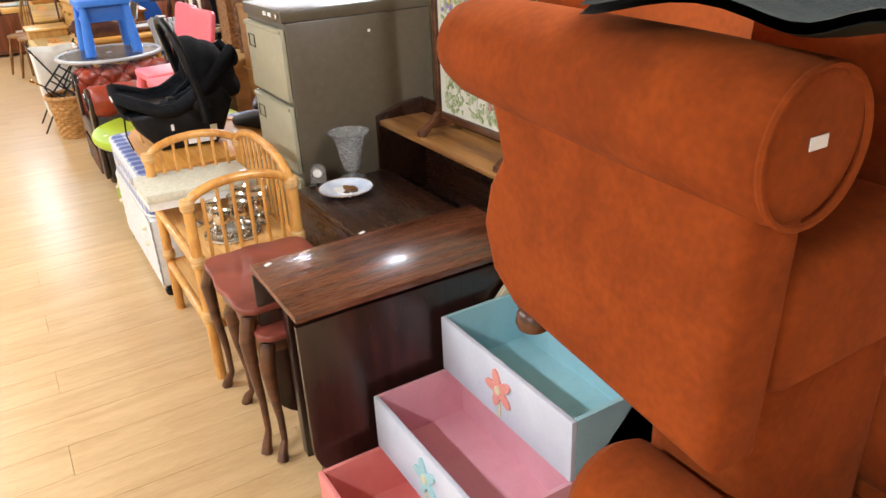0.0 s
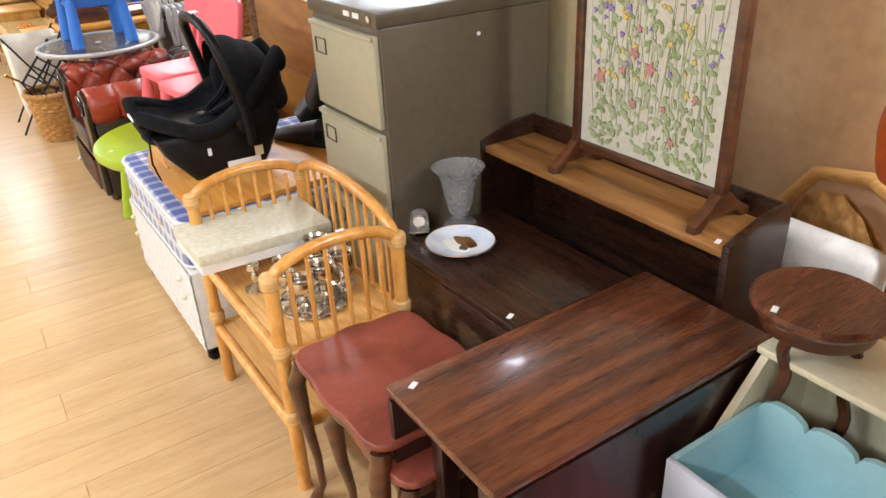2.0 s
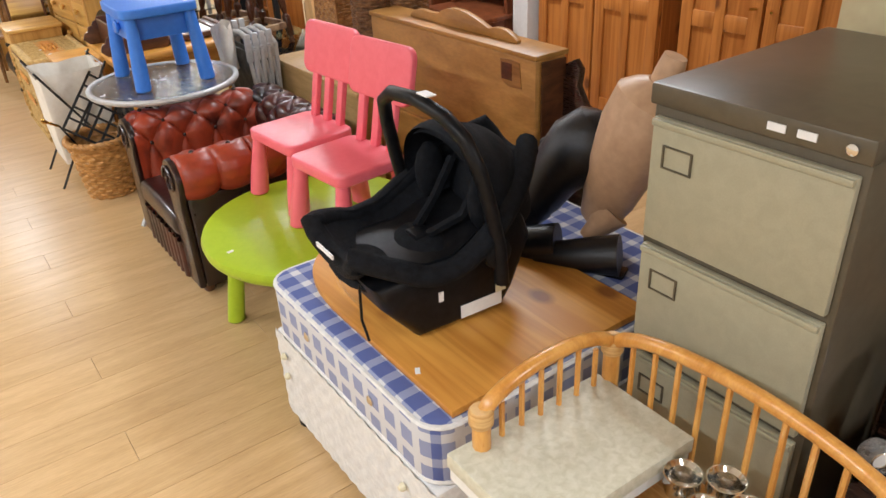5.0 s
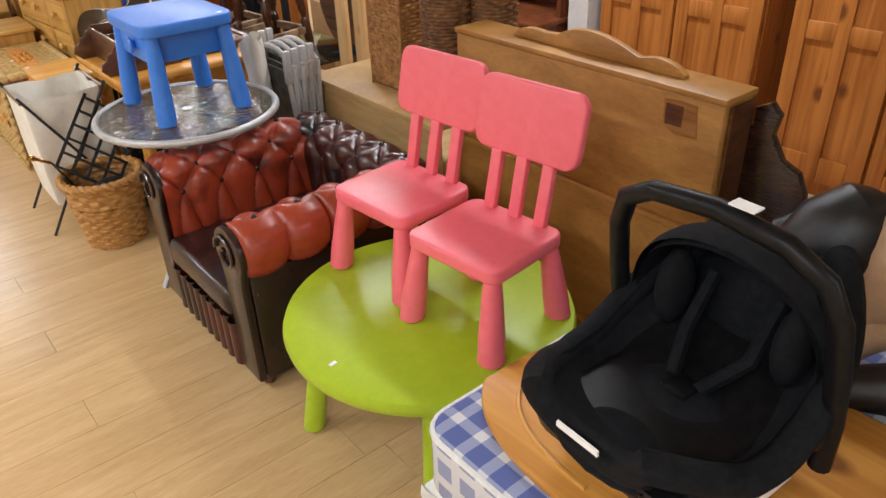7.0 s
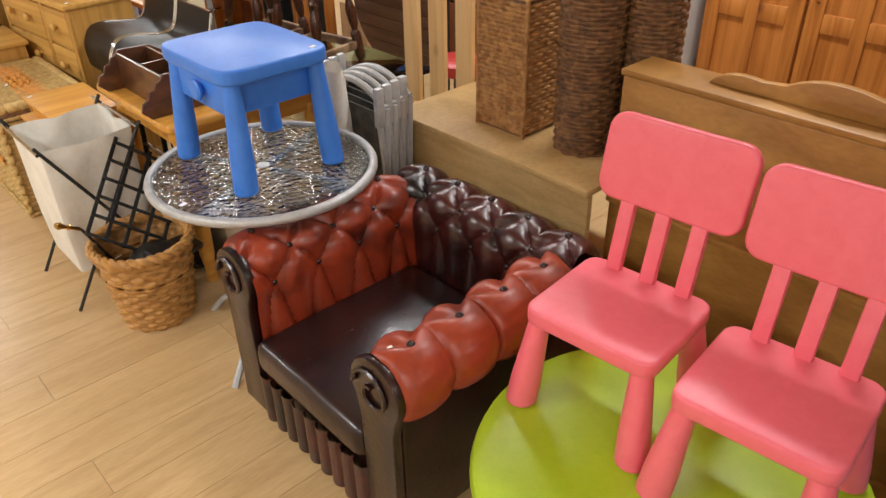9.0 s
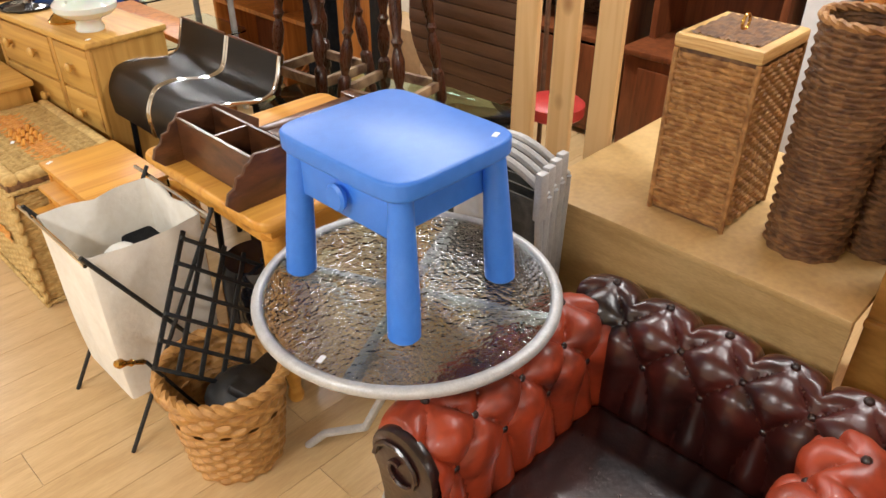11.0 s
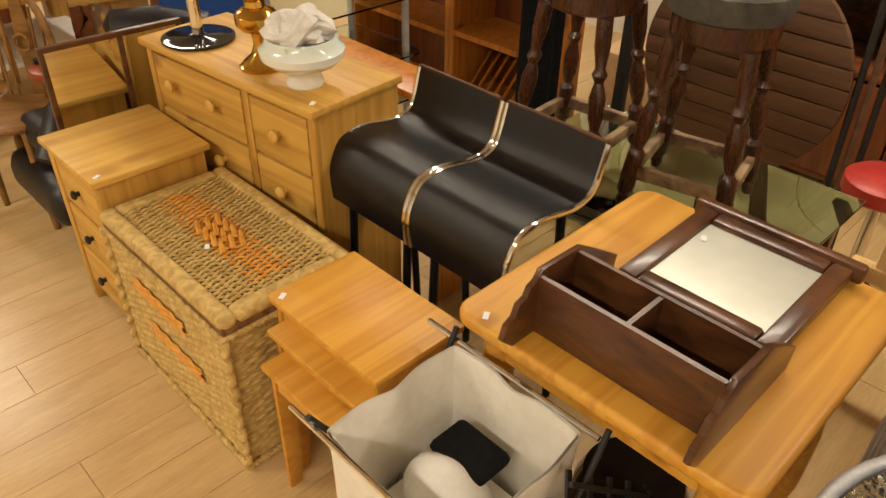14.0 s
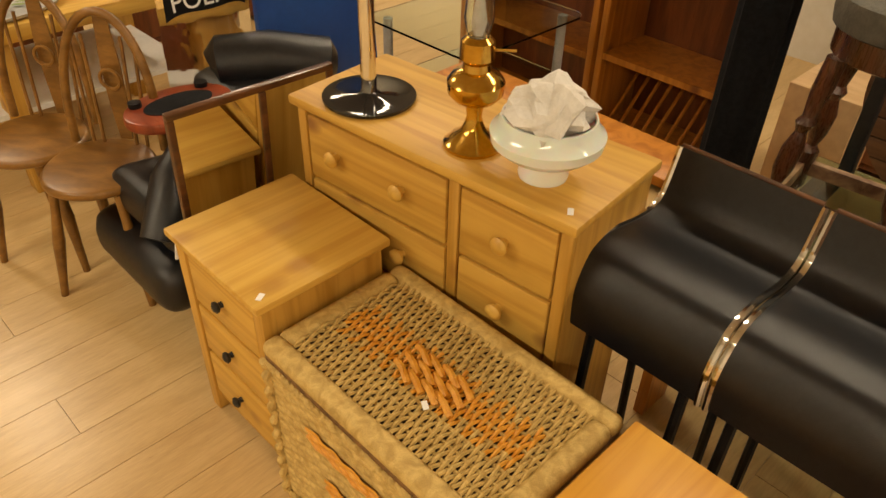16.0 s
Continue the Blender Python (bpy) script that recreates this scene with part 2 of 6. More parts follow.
BABYBLUE = grain("pale_blue_board", (0.36, 0.6, 0.66), (0.4, 0.65, 0.7), 0.5, (1, 1, 1), 10, 0.02, wear=0.05)
LILAC = grain("pale_lilac_board", (0.58, 0.62, 0.74), (0.63, 0.67, 0.78), 0.5, (1, 1, 1), 10, 0.02, wear=0.05)
PALEPINK = grain("pale_pink_board", (0.74, 0.36, 0.42), (0.78, 0.4, 0.46), 0.5, (1, 1, 1), 10, 0.02, wear=0.05)
CORAL = grain("coral_board", (0.72, 0.22, 0.2), (0.76, 0.26, 0.23), 0.5, (1, 1, 1), 10, 0.02, wear=0.05)
SALMON = grain("salmon_paint", (0.72, 0.3, 0.26), (0.78, 0.35, 0.3), 0.5, (1, 1, 1), 10, 0.02)
TAGWHITE = grain("white_sticker", (0.8, 0.8, 0.8), (0.85, 0.85, 0.85), 0.5, (1, 1, 1), 10, 0.0)
INK = grain("print_ink", (0.05, 0.05, 0.05), (0.08, 0.08, 0.08), 0.6, (1, 1, 1), 10, 0.0)
SKINPL = grain("mannequin_shell", (0.5, 0.32, 0.19), (0.56, 0.37, 0.23), 0.4, (1, 1, 1), 4, 0.02)
REDPL = grain("red_vinyl", (0.4, 0.03, 0.025), (0.46, 0.045, 0.035), 0.4, (1, 1, 1), 10, 0.05)
GREYFELT = grain("grey_seat", (0.05, 0.047, 0.04), (0.1, 0.095, 0.08), 0.8, (1, 1, 1), 20, 0.3)
BLUEPANEL = grain("blue_panel", (0.006, 0.06, 0.28), (0.009, 0.075, 0.32), 0.5, (1, 1, 1), 4, 0.02)
TEAK = grain("teak_slats", (0.1, 0.045, 0.022), (0.16, 0.078, 0.038), 0.55, (10, 1, 10), 3, 0.1)
PAPER = grain("newsprint", (0.62, 0.6, 0.56), (0.76, 0.74, 0.7), 0.8, (1, 1, 1), 16, 0.1)
PATTERN_BOX = grain("patterned_box", (0.55, 0.53, 0.4), (0.66, 0.64, 0.52), 0.45, (1, 1, 1), 60, 0.1)
GLASS = glassy("clear_glass", (0.97, 0.99, 0.98))
CUTGLASS = glassy("cut_glass", (0.93, 0.94, 0.95), 0.05, 0.9, 90.0, cells=True)
CUTGLASS.node_tree.nodes["Principled BSDF"].inputs["Transmission Weight"].default_value = 0.88
RIPPLE = glassy("rippled_glass", (0.72, 0.75, 0.74), 0.04, 0.55, 55.0)
MIRROR = grain("mirror_glass", (0.86, 0.87, 0.86), (0.88, 0.89, 0.88), 0.03, (1, 1, 1), 3, 0.0, metal=1.0, wear=0.02)
HAZED_MIRROR = grain("hazed_mirror", (0.62, 0.63, 0.56), (0.68, 0.69, 0.62), 0.32, (1, 1, 1), 3, 0.0, metal=0.75, wear=0.05)
BLACKGLASS = grain("black_glass", (0.008, 0.008, 0.01), (0.012, 0.012, 0.014), 0.06, (1, 1, 1), 3, 0.0, wear=0.02)
OPAL = grain("opal_glass", (0.78, 0.78, 0.74), (0.84, 0.84, 0.8), 0.12, (1, 1, 1), 3, 0.0, wear=0.04)
OPAL.node_tree.nodes["Principled BSDF"].inputs["Subsurface Weight"].default_value = 0.3
PLANK = grain("laminate_plank", (0.52, 0.34, 0.155), (0.6, 0.41, 0.2), 0.3, (1.2, 9, 9), 2.2, 0.02, rand=0.06, wear=0.1)
SEAM = grain("plank_seam", (0.48, 0.315, 0.145), (0.56, 0.38, 0.185), 0.7, (1, 1, 1), 8, 0.0)
DARKFLOOR = grain("far_floor", (0.36, 0.21, 0.08), (0.46, 0.28, 0.11), 0.4, (1, 6, 1), 2, 0.02)
TILES = grain("ceiling_tile", (0.66, 0.63, 0.56), (0.74, 0.71, 0.64), 0.9, (1, 1, 1), 40, 0.3)


def checked(name):
    """Blue and white tartan ticking."""
    m, n, l, b = nodes_of(name, 0.8)
    tc, sp = n.new("ShaderNodeTexCoord"), n.new("ShaderNodeSeparateXYZ")
    l.new(tc.outputs["Object"], sp.inputs[0])
    sums = []
    for ax in range(3):
        a, s = n.new("ShaderNodeMath"), n.new("ShaderNodeMath")
        a.operation, a.inputs[1].default_value = "PINGPONG", 0.036
        s.operation, s.inputs[1].default_value = "LESS_THAN", 0.013
        l.new(sp.outputs[ax], a.inputs[0]); l.new(a.outputs[0], s.inputs[0])
        sums.append(s.outputs[0])
    p, q = n.new("ShaderNodeMath"), n.new("ShaderNodeMath")
    l.new(sums[0], p.inputs[0]); l.new(sums[1], p.inputs[1]); l.new(p.outputs[0], q.inputs[0]); l.new(sums[2], q.inputs[1])
    d = n.new("ShaderNodeMath")
    d.operation, d.inputs[1].default_value = "DIVIDE", 3.0
    l.new(q.outputs[0], d.inputs[0])
    r = n.new("ShaderNodeValToRGB")
    r.color_ramp.interpolation = "CONSTANT"
    r.color_ramp.elements[0].color = (0.09, 0.12, 0.32, 1)
    e = r.color_ramp.elements.new(0.3)
    e.color = (0.27, 0.3, 0.46, 1)
    e = r.color_ramp.elements.new(0.6)
    e.color = (0.62, 0.62, 0.64, 1)
    r.color_ramp.elements[1].position = 0.3
    r.color_ramp.elements[-1].position, r.color_ramp.elements[-1].color = 0.6, (0.6, 0.6, 0.62, 1)
    l.new(d.outputs[0], r.inputs["Fac"])
    l.new(r.outputs["Color"], b.inputs["Base Color"])
    t, bp = n.new("ShaderNodeTexNoise"), n.new("ShaderNodeBump")
    t.inputs["Scale"].default_value = 25
    l.new(tc.outputs["Object"], t.inputs["Vector"]); l.new(t.outputs["Fac"], bp.inputs["Height"])
    bp.inputs["Strength"].default_value, bp.inputs["Distance"].default_value = 0.4, 0.01
    l.new(bp.outputs["Normal"], b.inputs["Normal"])
    return m


for m_ in (BLACK_FAB, BLACK_PL, CLOTH_DARK, ORANGE):
    m_.node_tree.nodes["Principled BSDF"].inputs["Specular IOR Level"].default_value = 0.2
CHECK = checked("blue_check")


# ---- mesh tools ----
class B:
    """Collects solid pieces in one bmesh."""

    def __init__(self):
        self.bm = bmesh.new()

    def add(self, verts, faces, m=None):
        vs = [self.bm.verts.new((m @ Vector(v)) if m else v) for v in verts]
        out = []
        for f in faces:
            out.append(self.bm.faces.new([vs[i] for i in f]))
        return vs, out

    def box(self, lo, hi, bevel=0.0, m=None, seg=2):
        x0, y0, z0 = lo
        x1, y1, z1 = hi
        t = bmesh.new()
        v = [t.verts.new(c) for c in ((x0, y0, z0), (x1, y0, z0), (x1, y1, z0), (x0, y1, z0), (x0, y0, z1), (x1, y0, z1), (x1, y1, z1), (x0, y1, z1))]
        for f in ((3, 2, 1, 0), (4, 5, 6, 7), (0, 1, 5, 4), (1, 2, 6, 5), (2, 3, 7, 6), (3, 0, 4, 7)):
            t.faces.new([v[i] for i in f])
        if bevel:
            bmesh.ops.bevel(t, geom=t.edges[:], offset=min(bevel, 0.49 * min(x1 - x0, y1 - y0, z1 - z0)), segments=seg, affect="EDGES", profile=0.5)
        return self.take(t, m)

    def take(self, t, m=None):
        t.verts.ensure_lookup_table()
        idx = {v: i for i, v in enumerate(t.verts)}
        self.add([v.co.copy() for v in t.verts], [[idx[v] for v in f.verts] for f in t.faces], m)
        t.free()
        return self

    def prism(self, pts, d0, d1, plane="xy", bevel=0.0, m=None, seg=2):
        """A flat outline drawn in one plane and given thickness along the third axis."""
        def at(p, d):
            return {"xy": (p[0], p[1], d), "xz": (p[0], d, p[1]), "yz": (d, p[0], p[1])}[plane]
        t = bmesh.new()
        a = [t.verts.new(at(p, d0)) for p in pts]
        b = [t.verts.new(at(p, d1)) for p in pts]
        k = len(pts)
        t.faces.new(a[::-1]); t.faces.new(b)
        for i in range(k):
            t.faces.new((a[i], a[(i + 1) % k], b[(i + 1) % k], b[i]))
        bmesh.ops.recalc_face_normals(t, faces=t.faces[:])
        if bevel:
            es = [e for e in t.edges if (e.verts[0] in a) == (e.verts[1] in a)]
            bmesh.ops.bevel(t, geom=es, offset=bevel, segments=seg, affect="EDGES", profile=0.5)
        return self.take(t, m)

    def lathe(self, prof, at=(0, 0, 0), n=20, m=None, sx=1.0, sy=1.0):
        """Turned solid: prof is (radius, height) from bottom to top."""
        vs, fs = [], []
        for r, z in prof:
            for i in range(n):
                a = 2 * math.pi * i / n
                vs.append((at[0] + sx * max(r, 1e-4) * math.cos(a), at[1] + sy * max(r, 1e-4) * math.sin(a), at[2] + z))
        for j in range(len(prof) - 1):
            for i in range(n):
                fs.append((j * n + i, j * n + (i + 1) % n, (j + 1) * n + (i + 1) % n, (j + 1) * n + i))
        fs.append(tuple(range(n))[::-1]); fs.append(tuple((len(prof) - 1) * n + i for i in range(n)))
        self.add(vs, fs, m)
        return self

    def tube(self, pts, r, n=8, closed=False, m=None):
        """A round bar along a line of points; r may be one radius or one for each point."""
        pts = [Vector(p) for p in pts]
        k = len(pts)
        rs = r if isinstance(r, (list, tuple)) else [r] * k
        vs, fs = [], []
        up = None
        for i, p in enumerate(pts):
            if closed:
                d = (pts[(i + 1) % k] - pts[i - 1]).normalized()
            else:
                d = (pts[min(i + 1, k - 1)] - pts[max(i - 1, 0)]).normalized()
            if up is None:
                up = d.orthogonal().normalized()
            up = (up - d * up.dot(d))
            up = up.normalized() if up.length > 1e-6 else d.orthogonal().normalized()
            side = d.cross(up)
            for j in range(n):
                a = 2 * math.pi * j / n
                vs.append(p + (up * math.cos(a) + side * math.sin(a)) * rs[i])
        for i in range(k if closed else k - 1):
            for j in range(n):
                q = (i + 1) % k
                fs.append((i * n + j, i * n + (j + 1) % n, q * n + (j + 1) % n, q * n + j))
        if not closed:
            fs.append(tuple(range(n))[::-1]); fs.append(tuple((k - 1) * n + j for j in range(n)))
        self.add(vs, fs, m)
        return self

    def sheet(self, fn, nu, nv, wrap=False, m=None):
        """A skin from a function of u and v in 0..1."""
        vs = [fn(i / nu, j / nv) for j in range(nv + 1) for i in range(nu + (0 if wrap else 1))]
        w = nu if wrap else nu + 1
        fs = [(j * w + i, j * w + (i + 1) % w, (j + 1) * w + (i + 1) % w, (j + 1) * w + i) for j in range(nv) for i in range(nu)]
        self.add(vs, fs, m)
        return self

    def ball(self, c, rx, ry=None, rz=None, n=12, m=None):
        ry, rz = ry or rx, rz or rx
        return self.sheet(lambda u, v: (c[0] + rx * math.cos(2 * math.pi * u) * max(1e-3, math.sin(math.pi * v)), c[1] + ry * math.sin(2 * math.pi * u) * max(1e-3, math.sin(math.pi * v)), c[2] - rz * math.cos(math.pi * v)), n, max(6, n // 2), True, m)


def part(name, b, mat, parent=None, label="", smooth=True, m=None):
    """Links what b has collected as one mesh object under a thing or a part."""
    me = bpy.data.meshes.new(name)
    bmesh.ops.recalc_face_normals(b.bm, faces=b.bm.faces[:])
    b.bm.to_mesh(me)
    b.bm.free()
    me.materials.append(mat)
    if smooth:
        me.shade_smooth()
        me.set_sharp_from_angle(angle=radians(38))
    ob = new(name, me)
    if parent:
        ob.parent = parent
    if m:
        ob.matrix_basis = m
    return tagged(ob, label) if label else ob


def thing(name, x, y, z, label, category, rz=0, group="", rx=0, ry=0):
    ob = new(name)
    ob.empty_display_size = 0.05
    ob.matrix_basis = pose(x, y, z, rx, ry, rz)
    return tagged(ob, label, category, group)


def setting(name, b, mat, label, category, smooth=False):
    return tagged(part(name, b, mat, None, smooth=smooth), label, category, kind="structure")


def arc(cx, cy, r, a0, a1, n=8, ry=None):
    ry = ry or r
    return [(cx + r * math.cos(radians(a0 + (a1 - a0) * i / n)), cy + ry * math.sin(radians(a0 + (a1 - a0) * i / n))) for i in range(n + 1)]


def rrect(x0, y0, x1, y1, r, n=5):
    return arc(x1 - r, y0 + r, r, -90, 0, n) + arc(x1 - r, y1 - r, r, 0, 90, n) + arc(x0 + r, y1 - r, r, 90, 180, n) + arc(x0 + r, y0 + r, r, 180, 270, n)


def bez(p0, p1, p2, n=8):
    p0, p1, p2 = Vector(p0), Vector(p1), Vector(p2)
    return [p0 * (1 - t) ** 2 + p1 * 2 * t * (1 - t) + p2 * t * t for t in [i / n for i in range(n + 1)]]


def sticker(x, y, z, rz=0, rx=0, ry=0, w=0.022, h=0.012, parent=None):
    ob = part("price_sticker", B().box((-w / 2, -h / 2, 0), (w / 2, h / 2, 0.0015)), TAGWHITE, parent, "small white price sticker", False)
    ob.matrix_basis = pose(x, y, z, rx, ry, rz)
    return ob


# ---- the room ----
setting("floor", B().box((-3.2, -3, -0.12), (4.2, 13, -0.006)), SEAM, "pale wood laminate floor", "floor")
setting("ceiling", B().box((-3.2, -3, 2.7), (4.2, 13, 2.82)), TILES, "plain off-white ceiling", "ceiling")
setting("wall_east", B().box((4.1, -3, -0.006), (4.25, 13, 2.7)), WHITEWALL, "plain off-white shop wall", "wall")
setting("wall_west", B().box((-3.35, -3, -0.006), (-3.2, 13, 2.7)), WHITEWALL, "plain off-white shop wall", "wall")
setting("wall_north", B().box((-3.2, 12.9, -0.006), (4.1, 13.05, 2.7)), WHITEWALL, "plain off-white shop wall", "wall")
setting("wall_south", B().box((-3.2, -3.15, -0.006), (4.1, -3.0, 2.7)), WHITEWALL, "plain off-white shop wall", "wall")
setting("wall_pier", B().box((1.74, 2.02, -0.006), (2.1, 2.58, 2.7)), WALLPAINT, "beige painted wall pier behind the filing cabinet", "wall")
setting("trim_panel", B().box((1.73, 1.78, -0.006), (1.8, 2.017, 2.7), 0.004), PANELWHITE, "white slotted upright panel beside the pier", "panel")
setting("wall_board", B().box((1.9, -1.2, -0.006), (1.95, 1.775, 2.7)), BOARD, "pale wood-grain wall board", "wall")
# Fittings for all strips, the added west row included.
for lx_, ly_ in STRIPS:
    fx = thing("ceiling_light", lx_, ly_, 2.62, "white fluorescent strip fitting on the unseen ceiling", "ceiling light", group="strip lights")
    part("housing", B().box((-0.1, -0.8, 0.0), (0.1, 0.8, 0.078), 0.01), WHITE, fx)


# ---- things: orange armchairs, toy drawers, dark tables ----
def orange_chair(x, y, z, label, flip=1, foot=True):
    c = thing("armchair", x, y, z, label, "armchair", group="orange armchairs")
    prof = [(0.07, 0.02), (0.62, 0.1), (0.7, 0.16), (0.735, 0.27), (0.71, 0.37), (0.665, 0.44), (0.68, 0.5), (0.7, 0.56), (0.7, 0.63), (0.12, 0.63), (0.07, 0.6), (0.055, 0.5), (0.06, 0.3)]
    for x0, x1 in ((0.0, 0.17), (0.62, 0.79)):
        part("arm_panel", B().prism([(p[0] * 0.96, p[1] * 0.93) for p in prof], x0 + 0.035, x1, "yz", 0.03, seg=4), ORANGE, c)
        cx, cz = x0 + 0.1, 0.57
        part("arm_roll", B().lathe([(0.05, 0.0), (0.102, 0.004), (0.114, 0.02), (0.114, 0.25), (0.106, 0.58), (0.1, 0.74), (0.085, 0.8), (0.05, 0.82)], n=28, m=pose(cx, 0.02, cz, -87.5, 0, 0)), ORANGE, c)
        part("piping", B().tube([(cx + 0.108 * math.cos(a), 0.02, cz + 0.108 * math.sin(a)) for a in [i * math.pi / 15 for i in range(30)]], 0.006, 6, True), ORANGE, c)
    part("seat", B().box((0.17, 0.06, 0.1), (0.63, 0.6, 0.36), 0.05, seg=4), ORANGE, c)
    part("backrest", B().box((0.15, 0.52, 0.1), (0.65, 0.7, 0.78), 0.06, seg=4), ORANGE, c)
    for fx, fy, h in ((0.1, 0.6, 0.1), (0.69, 0.6, 0.1), (0.12, 0.3, 0.1), (0.67, 0.3, 0.1)):
        part("foot", B().lathe([(0.02, 0), (0.034, 0.008), (0.04, 0.024), (0.036, 0.045), (0.028, 0.052), (0.036, 0.064), (0.034, 0.08), (0.03, 0.12)], (fx, fy, h - 0.09), 16), BROWNWOOD, c, "turned dark wooden bun foot")
    return c


upper = orange_chair(0.825, -0.037, 0.762, "orange velvet armchair with rolled arms stacked on another chair")
upper.scale = (0.89, 0.89, 0.89)
sticker(0.1, 0.0185, 0.58, 0, 90, 0, 0.036, 0.018, upper)
low = thing("armchair", 0.86, -0.42, 0.0, "orange velvet armchair standing under a second chair", "armchair", group="orange armchairs")
for x0 in (0.0, 0.6):
    part("arm_panel", B().box((x0, 0.05, 0.06), (x0 + 0.17, 0.72, 0.5), 0.05, seg=4), ORANGE, low)
    part("arm_roll", B().lathe([(0.05, 0.0), (0.095, 0.004), (0.115, 0.03), (0.12, 0.3), (0.115, 0.69), (0.09, 0.72), (0.05, 0.73)], n=28, m=pose(x0 + 0.075, 0.0, 0.475, -90, 0, 0)), ORANGE, low)
low.scale = (1.0, 1.0, 1.08)
part("seat", B().box((0.15, 0.0, 0.06), (0.62, 0.66, 0.36), 0.05, seg=4), ORANGE, low)
part("backrest", B().box((0.18, 0.5, 0.06), (0.6, 0.74, 0.79), 0.06, seg=4), ORANGE, low)
for fx, fy in ((0.08, 0.1), (0.69, 0.1), (0.08, 0.64), (0.69, 0.64)):
    part("foot", B().lathe([(0.02, 0), (0.036, 0.01), (0.04, 0.03), (0.03, 0.07)], (fx, fy, 0), 14), BROWNWOOD, low)


def drape(u, v):
    x = 0.82 + 0.69 * u
    y = -0.5 + 0.75 * v
    s = 0.05 * math.sin(9 * u + 4 * v) + 0.03 * math.sin(17 * v + 3 * u)
    edge = 0.0
    return (x + 0.03 * math.sin(11 * v), y + 0.1 * math.sin(6 * u), 1.41 + 0.05 * u + 0.06 * (v - 0.5) + 0.5 * s * (1 - abs(2 * v - 1) * 0.3) - edge)


jk = B().sheet(drape, 26, 26)
jk.sheet(lambda u, v: Vector(drape(u, v)) - Vector((0, 0, 0.012)), 26, 26)
tagged(part("jacket", jk, CLOTH_DARK), "dark green-black cloth jacket thrown over an orange armchair", "jacket")

dr = thing("toy_chest", 1.0, 0.47, 0.0, "pastel child's chest with three stepped open drawers and flowers", "toy chest", rz=0)
for y0 in (0.0, 0.55):
    part("side_panel", B().prism([(0.0, 0.0), (0.5, 0.0), (0.5, 0.62), (0.3, 0.62), (0.0, 0.3)], y0, y0 + 0.018, "xz"), CREAM, dr, "cream side panel")
part("back_panel", B().box((0.48, 0.02, 0.02), (0.5, 0.55, 0.6)), CREAM, dr)
part("top", B().box((0.3, -0.01, 0.62), (0.52, 0.58, 0.638), 0.004), CREAM, dr)


def drawer(parent, x0, z0, inside, outside, flower, scallop, h=0.165):
    d0 = part("drawer", B().box((x0, 0.0, z0), (x0 + 0.014, 0.545, z0 + h), 0.002), outside, parent, "open drawer front with a flower")
    part("drawer_floor", B().box((x0 + 0.0145, 0.012, z0), (x0 + 0.285, 0.533, z0 + 0.012)), inside, d0)
    part("drawer_side", B().box((x0 + 0.0145, 0.0, z0), (x0 + 0.285, 0.0118, z0 + h)), inside, d0)
    part("drawer_side", B().box((x0 + 0.0145, 0.5332, z0), (x0 + 0.285, 0.545, z0 + h)), inside, d0)
    if scallop:
        back = [(0.012, z0), (0.533, z0)]
        for k in range(5):
            back += arc(0.533 - 0.1042 * (k + 0.5), z0 + h, 0.052, 0, 180, 6, 0.03)[0:]
        part("drawer_back", B().prism(back, x0 + 0.27, x0 + 0.285, "yz"), inside, d0)
    else:
        part("drawer_back", B().box((x0 + 0.27, 0.012, z0), (x0 + 0.285, 0.533, z0 + h)), inside, d0)
    pet = []
    for k in range(60):
        a = 2 * math.pi * k / 60
        r = 0.04 + 0.016 * math.cos(5 * a)
        pet.append((0.27 + r * math.cos(a), z0 + h * 0.55 + r * math.sin(a)))
    part("flower", B().prism(pet, x0 - 0.006, x0 - 0.0005, "yz"), flower, d0, "painted wooden flower")
    part("stalk", B().box((x0 - 0.003, 0.265, z0 + 0.01), (x0 - 0.0005, 0.276, z0 + h * 0.3)), CREAM, d0)
    part("flower_heart", B().lathe([(0.012, 0), (0.012, 0.003)], n=14, m=pose(x0 - 0.006, 0.27, z0 + h * 0.55, 0, -90, 0)), CREAM, d0)


drawer(dr, 0.0, 0.355, BABYBLUE, LILAC, SALMON, True)
drawer(dr, -0.22, 0.185, PALEPINK, LILAC, BABYBLUE, False)
drawer(dr, -0.4, 0.015, CORAL, CORAL, CREAM, False)


def cabriole(b, x, y, h, dx, dy, r=0.02):
    """A curved leg with a pad foot; dx, dy: the way the knee points."""
    pts = [(x, y, h), (x + 0.018 * dx, y + 0.018 * dy, h * 0.86), (x + 0.012 * dx, y + 0.012 * dy, h * 0.6), (x, y, h * 0.35), (x - 0.002 * dx, y - 0.002 * dy, h * 0.14), (x + 0.012 * dx, y + 0.012 * dy, 0.03), (x + 0.02 * dx, y + 0.02 * dy, 0.0)]
    b.tube(pts, [r * 1.1, r * 1.2, r * 0.85, r * 0.6, r * 0.5, r * 0.75, r * 0.95], 10)
    return b


gt = thing("drop_leaf_table", 0.61, 1.05, 0.0, "dark mahogany drop-leaf table with folded leaves, scratched top", "table")
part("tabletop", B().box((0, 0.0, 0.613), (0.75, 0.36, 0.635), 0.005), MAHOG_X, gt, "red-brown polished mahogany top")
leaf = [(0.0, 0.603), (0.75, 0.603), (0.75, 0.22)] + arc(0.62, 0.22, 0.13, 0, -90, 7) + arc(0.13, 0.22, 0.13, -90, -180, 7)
part("leaf", B().prism(leaf, 0.002, 0.02, "xz", 0.003), MAHOG_Z_DARK, gt, "hanging leaf with rounded corners")
